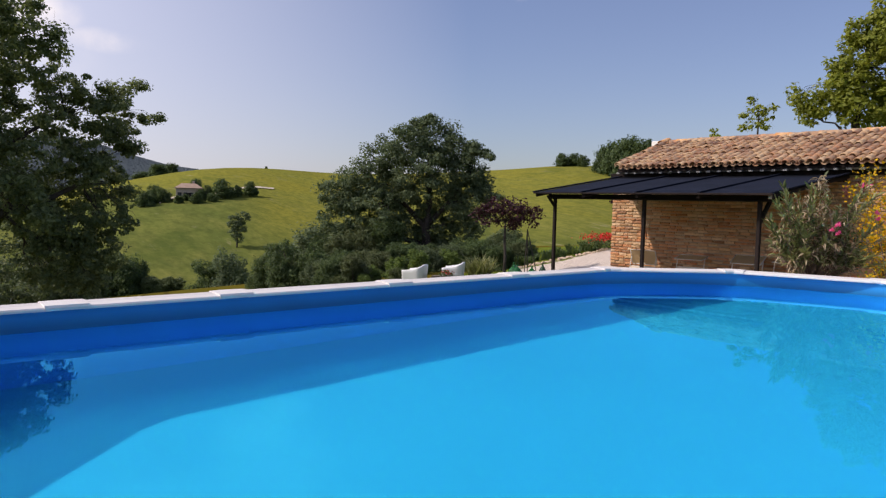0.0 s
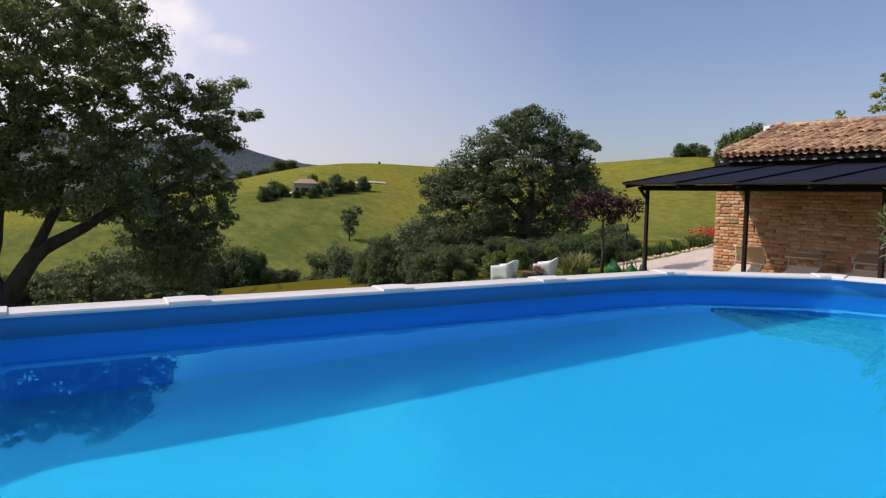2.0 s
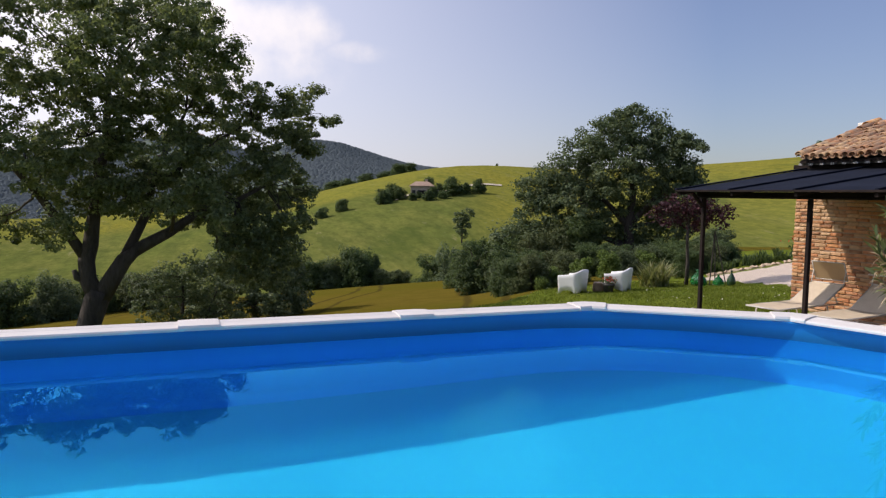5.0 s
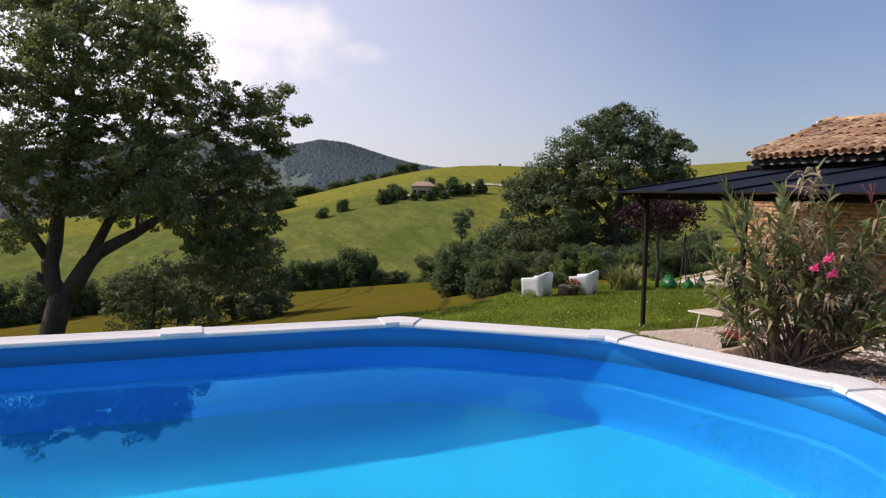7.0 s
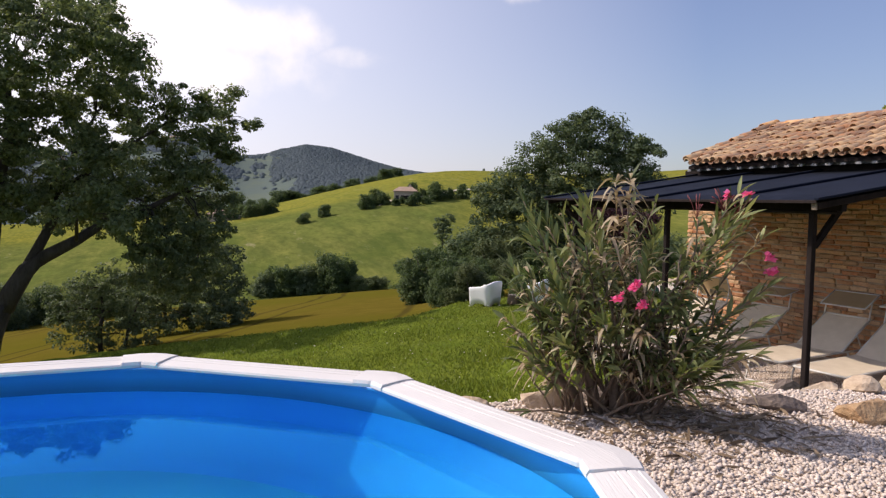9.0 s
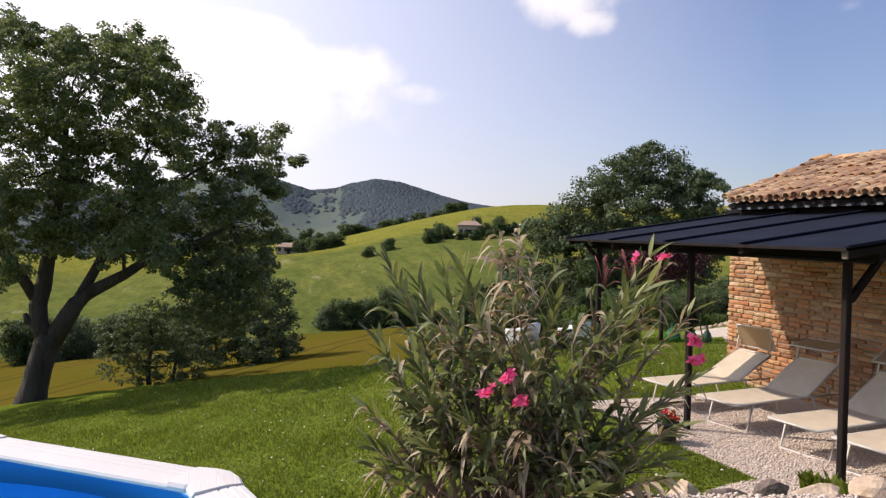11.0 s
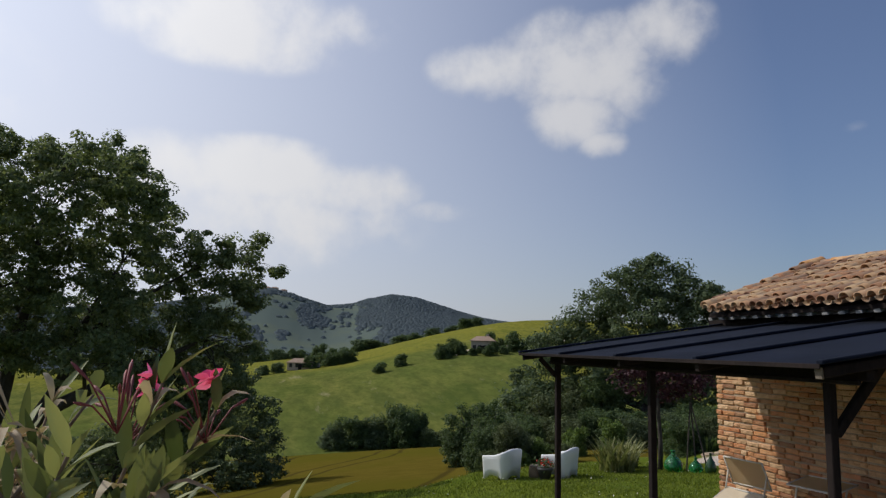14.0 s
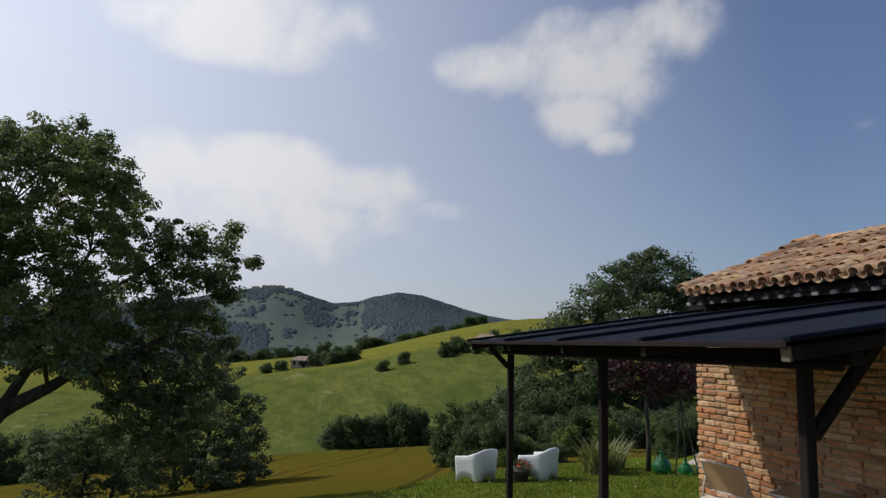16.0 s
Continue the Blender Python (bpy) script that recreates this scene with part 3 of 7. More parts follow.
def near_height(x, y):
    rise = np.where(y < 12.4, y - 12.4, 0.12 * (y - 12.4))
    lawn = -1.05 + 0.089 * (x + 17.3) + 0.154 * rise
    lawn = np.clip(lawn, -6.0, 1.3)
    pd = pool_dist(x, y)
    z = smax(lawn, -0.12 - 0.42 * np.maximum(pd - 0.5, 0))
    # gravel terrace under the pergola, tilted with the slope
    terrace = np.clip(-0.30 + 0.03 * (x + 6.66), -0.45, 0.0)
    wt = 1 - sstep(rect_dist(x, y, -8.6, -2.9, 10.3, 16.0), 0.0, 1.3)
    z = z * (1 - wt) + terrace * wt
    # raised gravel bed by the pool, held by stones
    bed = 0.94 - 0.09 * np.maximum(y - 6.6, 0) - 1.0 * rect_dist(x, y, -2.05, 6.0, 5.3, 9.0)
    z = smax(z, bed, 0.12)
    walk_side = 0.55 + 0.07 * np.clip(y, -2, 5) - 0.5 * rect_dist(x, y, 1.2, 3.5, -6.0, 6.5)
    z = np.where(x > 0.4, smax(z, walk_side, 0.2), z)
    z = np.where(pd < 0.02, -0.16, z)
    # the gravel yard behind the outbuilding rises towards its back
    z = z + 0.19 * np.clip(yard_depth(x, y), 0, 4.5) * (1 - sstep(yard_side(x, y), 46.5, 50.5)) * (x < -8)
    return z


def height(x, y):
    x, y = np.asarray(x, float), np.asarray(y, float)
    dx, dy = x, y - 4.0
    r = np.hypot(dx, dy)
    az = np.degrees(np.arctan2(-dx, dy))
    edge = curve_of(az, LAWN_EDGE)
    near = near_height(x, y)
    k = edge / np.maximum(r, 1e-6)
    at_edge = near_height(x * k, 4.0 + dy * k)
    slope = 0.035 + 0.057 * sstep(az, 56, 70) + 0.024 * sstep(az, 62, 92)
    field = at_edge - 0.5 * sstep(r, edge, edge + 2.2) - slope * np.maximum(r - edge, 0)
    z = np.where(r < edge, near, field)
    drop = -15.0
    z58 = at_edge - 0.5 - slope * (58 - edge)
    dip = z58 + (drop - z58) * sstep(r, 56, 108)
    z = np.where(r > 56, dip, z)
    crest = 2.0 + R_CREST * np.tan(np.radians(curve_of(az, HILL_CREST)))
    t = np.clip((r - 108) / (R_CREST - 108), 0, 1)
    hill = drop + (crest - drop) * (1 - (1 - t) ** 1.5)
    swell = 1.3 * np.sin(x * 0.031 + 1.0) * np.sin(y * 0.043) * sstep(r, 110, 160) * (1 - sstep(r, 240, 300))
    z = np.where(r > 108, hill + swell, z)
    far = 2.0 + R_FAR * np.tan(np.radians(curve_of(az, FAR_CREST)))
    low = crest - 26 * sstep(r, R_CREST, 560) - 8
    low = np.where(r < 560, crest - 26 * sstep(r, R_CREST, 560), low)
    tf = sstep(r, 520, R_FAR)
    up = (crest - 26) + (far - (crest - 26)) * tf
    rough_ = 9 * np.sin(x * 0.011 + 2) * np.sin(y * 0.013 + 1) * sstep(r, 600, 900) * (1 - sstep(r, 1300, 1500))
    z = np.where(r > R_CREST, np.where(r < 520, crest - 26 * sstep(r, R_CREST, 520), up + rough_), z)
    z = np.where(r > R_FAR, far * (1 - sstep(r, R_FAR, 2600)) - 20 * sstep(r, R_FAR, 2600), z)
    return z


def h1(x, y):
    return float(height(np.array([x]), np.array([y]))[0])


def gravel_weight(x, y):
    g = 1 - sstep(rect_dist(x, y, -8.3, -2.7, 10.25, 16.0), 0.0, 0.25)
    g = np.maximum(g, 1 - sstep(rect_dist(x, y, -1.92, 6.0, 5.0, 9.4), 0.0, 0.2))
    g = np.maximum(g, 1 - sstep(rect_dist(x, y, -4.7, -2.7, 9.55, 10.6), 0.0, 0.25))
    yd, ys = yard_depth(x, y), yard_side(x, y)
    yard = sstep(yd, -0.1, 0.15) * (1 - sstep(yd - 0.6 - 0.42 * (47.0 - ys), -0.1, 0.15)) * (1 - sstep(yd, 4.3, 4.6)) * (ys < 47.3) * (ys > 0)
    g = np.maximum(g, yard * (x < -8))
    g = np.maximum(g, 1 - sstep(rect_dist(x, y, 1.0, 4.0, -6.0, 6.0), 0.0, 0.3))
    return g


def build_ground():
    rings = np.concatenate([np.linspace(0.25, 13.0, 72), 13.0 * (4600 / 13.0) ** (np.arange(1, 150) / 149)])
    # finer headings where the view goes
    azs = np.concatenate([np.arange(15, 115, 0.45), np.arange(115, 375, 2.0)])
    a, r = np.meshgrid(np.radians(azs), rings)
    x, y = -r * np.sin(a), 4.0 + r * np.cos(a)
    pd = pool_dist(x, y)
    # the sheet ends under the pool's ledge
    cy = np.clip(y, POOL_Y0, POOL_Y1)
    ux, uy = x - POOL_X, y - cy
    ul = np.maximum(np.hypot(ux, uy), 1e-6)
    move = (pd < 0.07) & (pd > -0.75)
    x2 = np.where(move, POOL_X + ux / ul * (POOL_R + 0.07), x)
    y2 = np.where(move, cy + uy / ul * (POOL_R + 0.07), y)
    z = height(x2, y2)
    nr, na = x.shape
    idx = np.arange(nr * na).reshape(nr, na)
    nxt = np.roll(idx, -1, axis=1)
    q = np.stack([idx[:-1], nxt[:-1], nxt[1:], idx[1:]], -1).reshape(-1, 4)
    inside = (pd < 0.07).ravel()
    q = q[~inside[q].all(axis=1)]
    me = big_mesh("ground", np.stack([x2, y2, z], -1).reshape(-1, 3), q[:, ::-1], 4, M_GROUND, True)
    rr = np.hypot(x2, y2 - 4).ravel()
    az = np.degrees(np.arctan2(-x2, y2 - 4)).ravel()
    edge = curve_of(az, LAWN_EDGE)
    crest = curve_of(az, HILL_CREST)
    zones = {"w_field": sstep(rr, edge - 0.1, edge + 0.9), "w_hill": sstep(rr, 62, 100),
             "w_yellow": np.clip(sstep(rr, 205, 235) * (1 - sstep(rr, 420, 520)) + 0.8 * sstep(rr, 130, 170) * (1 - sstep(np.abs(az - 58), 6, 11)) + 0.7 * sstep(rr, 120, 180) * (az < 47) * (az > 10), 0, 1),
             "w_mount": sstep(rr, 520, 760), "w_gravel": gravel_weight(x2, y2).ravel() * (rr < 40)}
    for key, val in zones.items():
        at = me.attributes.new(key, "FLOAT", "POINT")
        at.data.foreach_set("value", val.astype(np.float32))
    tagged(new("ground", me), "sloping lawn, gravel and fields running out to hills", "ground", kind="structure")


build_ground()


# ---- pool ----
def build_pool():
    pool = thing("above_ground_pool", "oval above-ground pool with blue liner and white ledge", "pool")
    n_arc = 40
    outline = []
    for k in range(n_arc + 1):
        a = math.pi * k / n_arc
        outline.append((POOL_X + POOL_R * math.cos(a), POOL_Y1 + POOL_R * math.sin(a)))
    for k in range(n_arc + 1):
        a = math.pi + math.pi * k / n_arc
        outline.append((POOL_X + POOL_R * math.cos(a), POOL_Y0 + POOL_R * math.sin(a)))
    n = len(outline)

    def ring_mesh(name, levels, mat, grow=0.0):
        verts, faces = [], []
        for z, d in levels:
            for k in range(n):
                x, y = outline[k]
                cy = min(max(y, POOL_Y0), POOL_Y1)
                u = Vector((x - POOL_X, y - cy)).normalized()
                verts.append((x + u.x * (d + grow), y + u.y * (d + grow), z))
        for i in range(len(levels) - 1):
            for k in range(n):
                k2 = (k + 1) % n
                faces.append((i * n + k, (i + 1) * n + k, (i + 1) * n + k2, i * n + k2))
        return mesh_from(name, verts, faces, mat, True)

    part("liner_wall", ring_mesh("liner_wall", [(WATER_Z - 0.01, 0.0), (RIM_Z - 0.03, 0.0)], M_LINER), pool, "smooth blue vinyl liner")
    # below the waterline the liner's colour is lightened for scattered light
    part("lower_liner", ring_mesh("lower_liner", [(FLOOR_Z, -0.06), (FLOOR_Z + 0.05, -0.015), (FLOOR_Z + 0.12, 0.0), (0.7, 0.0), (WATER_Z - 0.01, 0.0)], M_LITLOWLINER), pool)
    part("outer_wall", ring_mesh("outer_wall", [(RIM_Z - 0.03, 0.015), (-0.05, 0.015)], M_LEDGE), pool, "white steel wall")
    part("top_rail", ring_mesh("top_rail", [(RIM_Z - 0.035, -0.014), (RIM_Z - 0.02, -0.016), (RIM_Z - 0.02, 0.02), (RIM_Z - 0.035, 0.02)], M_LINER), pool)
    bottom = mesh_from("pool_floor", [(x, y, FLOOR_Z) for x, y in outline], [tuple(range(n))], M_LITFLOOR)
    part("pool_floor", bottom, pool, "blue vinyl floor")
    # ledge corners: four chords round each end, straight lengths between
    corners = []
    rc = 1.974
    for k in range(5):
        a = radians(18 + 36 * k)
        corners.append(Vector((POOL_X + rc * math.cos(a), 3.646 + rc * math.sin(a), RIM_Z)))
    side_y = [3.036, 1.816, 0.596, -0.32]
    corners += [Vector((corners[4].x, y, RIM_Z)) for y in side_y]
    for k in range(5):
        a = radians(198 + 36 * k)
        corners.append(Vector((POOL_X + rc * math.cos(a), -0.62 + rc * math.sin(a), RIM_Z)))
    corners += [Vector((corners[0].x, y, RIM_Z)) for y in reversed(side_y)]
    count = len(corners)
    for i in range(count):
        a, b = corners[i], corners[(i + 1) % count]
        d = (b - a).normalized()
        out = Vector((d.y, -d.x, 0))
        prof = [(-0.060, -0.022), (-0.060, -0.012), (-0.053, -0.003), (0.022, 0.004), (0.026, 0.000), (0.031, 0.004), (0.055, 0.006), (0.059, 0.002), (0.064, 0.006), (0.088, 0.006), (0.092, 0.002), (0.097, 0.005), (0.117, 0.002), (0.125, -0.008), (0.125, -0.05), (0.115, -0.05), (0.112, -0.014), (-0.048, -0.014), (-0.050, -0.022)]
        verts = []
        lo, hi = 0.075, (b - a).length - 0.075
        for s in (lo, hi):
            for o, z in prof:
                verts.append((s, o, z))
        m = len(prof)
        faces = [(k, (k + 1) % m, m + (k + 1) % m, m + k) for k in range(m)] + [tuple(reversed(range(m))), tuple(m + k for k in range(m))]
        me = mesh_from("ledge", verts, faces, M_LEDGE)
        part("ledge", me, pool, "" if i else "white wood-grained pool ledge", Matrix.Translation(a) @ Matrix((d, out, Vector((0, 0, 1)))).transposed().to_4x4())
        # corner cover bridging two ledges
        prev = corners[i - 1]
        d0 = (a - prev).normalized()
        verts, faces = [], []
        rows = [(-0.105, d0), (-0.03, d0), (0.0, (d0 + d).normalized()), (0.03, d), (0.105, d)]
        cp = [(-0.064, -0.020), (-0.064, -0.006), (-0.055, 0.007), (0.06, 0.014), (0.122, 0.010), (0.133, 0.0), (0.133, -0.056)]
        for s, dd in rows:
            oo = Vector((dd.y, -dd.x, 0))
            base = a + dd * s
            shrink = 0.9 if abs(s) > 0.09 else 1.0
            for o, z in cp:
                verts.append(base + oo * (o * (1 if o < 0 else shrink)) + Vector((0, 0, z)) - a)
        m = len(cp)
        for r in range(len(rows) - 1):
            for k in range(m - 1):
                faces.append((r * m + k, r * m + k + 1, (r + 1) * m + k + 1, (r + 1) * m + k))
        faces.append(tuple(range(m)))
        faces.append(tuple(reversed([4 * m + k for k in range(m)])))
        part("corner_cover", mesh_from("corner_cover", verts, faces, M_LEDGE), pool, "" if i else "white moulded corner cover", Matrix.Translation(a))
    water = mesh_from("water", [(POOL_X + (x - POOL_X) * 0.9995, y, WATER_Z) for x, y in outline], [tuple(range(n))], M_WATER)
    w = tagged(new("water", water), "still clear water in the blue-lined pool", "water", kind="structure")
    w.visible_shadow = False


build_pool()


# ---- brick outbuilding ----
BX0, BX1, BY, RIDGE_Y = -9.45, -1.4, 13.40, 14.80
EAVE_Y, EAVE_Z, RIDGE_Z = 12.98, 2.62, 3.34
COURSE, BRICK_L, BRICK_H = 0.072, 0.25, 0.059


def build_outbuilding():
    barn = thing("brick_outbuilding", "low old brick outbuilding with a clay tile roof", "outbuilding")
    back = 2 * RIDGE_Y - BY
    top = 2.52
    # mortar core, a hollow shell with thickness
    t = 0.28
    for nm, x0, x1, y0, y1 in (("front_wall", BX0 + 0.012, BX1, BY + 0.012, BY + t), ("back_wall", BX0 + 0.012, BX1, back - t, back), ("end_wall", BX0 + 0.012, BX0 + t, BY + t, back - t), ("end_wall", BX1 - t, BX1, BY + t, back - t)):
        w = part(nm, box(nm, (x1 - x0, y1 - y0, top + 1.3), M_MORTAR, 0.0, ((x0 + x1) / 2, (y0 + y1) / 2, (top - 1.3) / 2)), barn, "lime mortar bedding with old bricks" if nm == "front_wall" else "")
        if nm == "front_wall":
            front = w
    # gable triangles
    for x0 in (BX0 + 0.32, BX1 - t):
        v = []
        for x in (x0, x0 + t):
            v += [(x, BY, top), (x, back, top), (x + (0.3 if x < -5 else 0.0), RIDGE_Y, RIDGE_Z - 0.14)]
        part("gable", mesh_from("gable", v, [(0, 1, 2), (5, 4, 3), (0, 3, 4, 1), (1, 4, 5, 2), (2, 5, 3, 0)], M_MORTAR), barn)
    # roof deck, both slopes
    run = Vector((0, RIDGE_Y - EAVE_Y, RIDGE_Z - EAVE_Z))
    for sgn in (1, -1):
        v = []
        for x in (BX0 + 0.38, BX1 + 0.12):
            for yy, zz in ((EAVE_Y + 0.06, EAVE_Z - 0.03), (RIDGE_Y, RIDGE_Z - 0.02), (RIDGE_Y, RIDGE_Z - 0.07), (EAVE_Y + 0.06, EAVE_Z - 0.08)):
                v.append((x + (0.2 if x < -5 and yy == RIDGE_Y else 0.0), yy if sgn > 0 else 2 * RIDGE_Y - yy, zz))
        part("roof_deck", mesh_from("roof_deck", v, [(0, 1, 2, 3), (7, 6, 5, 4), (0, 4, 5, 1), (1, 5, 6, 2), (2, 6, 7, 3), (3, 7, 4, 0)], M_WOOD), barn)
    # grey eave board; added pale blocks stand for sun patches between the tiles
    eave_board = beam("eave_board", (BX0 + 0.34, EAVE_Y + 0.16, EAVE_Z - 0.075), (BX1, EAVE_Y + 0.16, EAVE_Z - 0.075), 0.02, 0.075, M_EAVE, 0.003)
    part("eave_board", eave_board, barn, "weathered grey eave board")
    patch_block = box("rafter_tail", (0.09, 0.30, 0.040), M_SUNPATCH, 0.006, (0, 0.15, 0), 0.004, 3)
    x = BX0 + 0.38
    while x < BX1:
        part("rafter_tail", patch_block, barn, "", Matrix.Translation((x, EAVE_Y + 0.075, EAVE_Z - 0.105)) @ Matrix.Rotation(math.atan2(run.z, run.y), 4, "X"))
        x += 0.235
    part("wall_plate", box("wall_plate", (BX1 - BX0, 0.12, 0.12), M_WOOD, 0.01, ((BX0 + BX1) / 2, BY - 0.05, 2.47)), barn)
    # white plastered box behind the ridge
    part("roof_box", box("roof_box", (0.42, 0.42, 0.56), M_WHITEBOX, 0.01, (-9.32, RIDGE_Y + 0.5, RIDGE_Z - 0.16)), barn, "white plastered chimney box")
    return barn, front, run


barn, brick_wall, roof_run = build_outbuilding()


# ---- pergola ----
PX0, PX1, PY0, PY1, PZ0, PZ1 = -9.14, -3.94, 10.20, 13.30, 1.98, 2.44
POSTS = (-8.91, -6.64, -4.36)


def build_pergola():
    p = thing("pergola", "dark-stained timber pergola with a black sheet roof against the brick wall", "pergola")
    slope = (PZ1 - PZ0) / (PY1 - PY0)

    def zroof(y):
        return PZ0 + slope * (y - PY0)
    for i, x in enumerate(POSTS):
        g = h1(x, 10.63)
        part("post", beam("post", (x, 10.63, g - 0.15), (x, 10.63, 1.86), 0.064, 0.064, M_WOOD, 0.006, (0, 1, 0)), p)
    part("front_beam", beam("front_beam", (PX0 + 0.06, 10.63, 1.915), (PX1 - 0.06, 10.63, 1.915), 0.075, 0.08, M_WOOD), p)
    part("lower_rail", beam("lower_rail", (PX0 + 0.10, 10.575, 1.866), (PX1 - 0.10, 10.575, 1.866), 0.03, 0.035, M_WOOD), p)
    part("wall_beam", beam("wall_beam", (PX0 + 0.06, 13.24, 2.33), (PX1 - 0.06, 13.24, 2.33), 0.09, 0.11, M_WOOD), p)
    for x in [PX0 + 0.06 + k * (PX1 - PX0 - 0.12) / 4 for k in range(5)]:
        part("rafter", beam("rafter", (x, PY0 + 0.03, zroof(PY0 + 0.03) - 0.055), (x, PY1, zroof(PY1) - 0.055), 0.07, 0.07, M_WOOD), p)
        part("rafter_end", beam("rafter_end", (x, PY0 + 0.012, zroof(PY0) - 0.055), (x, PY0 + 0.028, zroof(PY0) - 0.053), 0.06, 0.075, M_ENDGRAIN if x > PX1 - 0.2 else M_WOOD, 0.003), p)
    part("brace", beam("brace", (POSTS[2], 10.66, 1.50), (POSTS[2], 11.12, 2.02), 0.06, 0.065, M_WOOD), p)
    part("brace", beam("brace", (POSTS[0], 10.60, 1.70), (POSTS[0], 10.38, 1.92), 0.05, 0.055, M_WOOD), p)
    for k in range(4):
        x0, x1 = PX0 + k * (PX1 - PX0) / 4, PX0 + (k + 1) * (PX1 - PX0) / 4
        v = []
        nx, ny = 8, 6
        for j in range(ny + 1):
            for i in range(nx + 1):
                x, y = x0 + 0.004 + (x1 - x0 - 0.008) * i / nx, PY0 - 0.02 + (PY1 - PY0 + 0.02) * j / ny
                sag = -0.012 * math.sin(math.pi * i / nx) * (0.6 + 0.4 * math.sin(j * 2.1 + k))
                v.append((x, y, zroof(y) + sag))
        f = [(j * (nx + 1) + i, j * (nx + 1) + i + 1, (j + 1) * (nx + 1) + i + 1, (j + 1) * (nx + 1) + i) for j in range(ny) for i in range(nx)]
        nv = len(v)
        v += [(a, b, c - 0.012) for a, b, c in v]
        f += [tuple(reversed([i + nv for i in q])) for q in f]
        w = nx + 1
        f += [(i + 1, i, i + nv, i + 1 + nv) for i in range(nx)]
        f += [(ny * w + i, ny * w + i + 1, ny * w + i + 1 + nv, ny * w + i + nv) for i in range(nx)]
        part("roof_panel", mesh_from("roof_panel", v, f, M_ROOFSHEET, True), p, "black bitumen sheet" if k == 0 else "")
    for k in range(5):
        x = PX0 + k * (PX1 - PX0) / 4
        part("batten", beam("batten", (x, PY0 - 0.03, zroof(PY0 - 0.03) + 0.018), (x, PY1, zroof(PY1) + 0.018), 0.055, 0.028, M_ROOFSHEET, 0.006), p)
    part("drip_edge", beam("drip_edge", (PX0, PY0 - 0.025, PZ0 - 0.012), (PX1, PY0 - 0.025, PZ0 - 0.012), 0.012, 0.032, M_WOOD, 0.003), p)


build_pergola()


# ---- trees ----
def view_frame(base, az):
    """Right and up axes of someone who looks at a tree along a heading, for laying out its crown."""
    a = radians(az)
    return Vector((math.cos(a), math.sin(a), 0)), Vector((-math.sin(a), math.cos(a), 0))


def build_tree(name, label, base, az, blobs, stems, leaf_mat, seed, per_m2, clump, leaves, size, category="tree", bark=None, inner=0.35, limbs=True, limb=1.0):
    """A tree laid out in its own plane: blobs (right, deep, up, radius, radius up), stems as runs of (right, deep, up, radius)."""
    rng = np.random.default_rng(seed)
    right, deep = view_frame(base, az)
    t = thing(name, label, category, Matrix.Translation(base))

    def loc(r, d, u):
        return right * r + deep * d + Vector((0, 0, u))
    runs = [([loc(*s[:3]) for s in st], [s[3] for s in st]) for st in stems]
    bl = [(*loc(r, d, u), rad, rad, ru) for r, d, u, rad, ru in blobs]
    if limbs:
        forks = [(Vector(p), rad) for pts, rads in runs for p, rad in list(zip(pts, rads))[1:]]
        for i, b in enumerate(bl):
            c = Vector(b[:3])
            near = min(forks, key=lambda f: (f[0] - c).length + (1.8 * max(0, f[0].z - c.z) if limb == 1.0 else 0.0))
            pts = curve_points(near[0], c, 0.06 * (near[0] - c).length, 5, seed + i, 0.07 * (near[0] - c).length)
            r0 = min(near[1] * 0.75, 0.03 + 0.035 * (near[0] - c).length) * limb
            runs.append((pts, [r0 * (1 - 0.8 * k / 5) for k in range(6)]))
            rr = random.Random(seed * 31 + i)
            for k in range(5):
                q = pts[3 + k % 3]
                e = c + Vector((rr.uniform(-1, 1), rr.uniform(-1, 1), rr.uniform(-0.7, 1))) * b[3] * 0.85
                runs.append((curve_points(q, e, 0.1, 4, seed + k, 0.05 * b[3]), [r0 * 0.32 * (1 - 0.75 * s / 4) for s in range(5)]))
    part("trunk", tubes_mesh("trunk", runs, bark or M_BARK, 8), t, "dark furrowed trunk and limbs")
    me, _ = crown_mesh("crown", bl, leaf_mat, rng, per_m2, clump, leaves, size, inner)
    part("crown", me, t)
    return t


# big oak at the lawn's edge; leaf masses: right, deep, up, radius in metres from its foot
OAK_TOP = [
    (-0.2, -2.3, 11.65, 0.77), (-1.47, 2.3, 12.73, 0.83), (0.94, -1.9, 11.25, 0.89), (-0.1, 2.7, 12.24, 0.95), (1.99, -2.0, 11.23, 0.82), (1.14, 2.6, 12.1, 0.8), (2.98, -3.7, 11.28, 0.51), (2.14, 1.7, 12.4, 0.5),
    (3.2, -1.5, 12.27, 0.28), (3.37, -1.6, 11.35, 0.84), (3.04, 1.0, 11.7, 0.8), (4.13, -2.7, 10.7, 0.8), (3.74, 1.3, 11.2, 0.8), (4.7, -2.5, 10.07, 0.5), (4.38, 1.9, 10.6, 0.5), (0.78, -3.8, 9.92, 1.0),
    (1.97, -3.1, 9.79, 1.03), (3.06, -2.0, 9.9, 1.14), (2.5, 0.6, 10.6, 0.8), (-0.4, 0.2, 10.6, 0.8), (4.24, -1.9, 9.41, 0.91), (3.97, 1.1, 9.83, 0.91)]
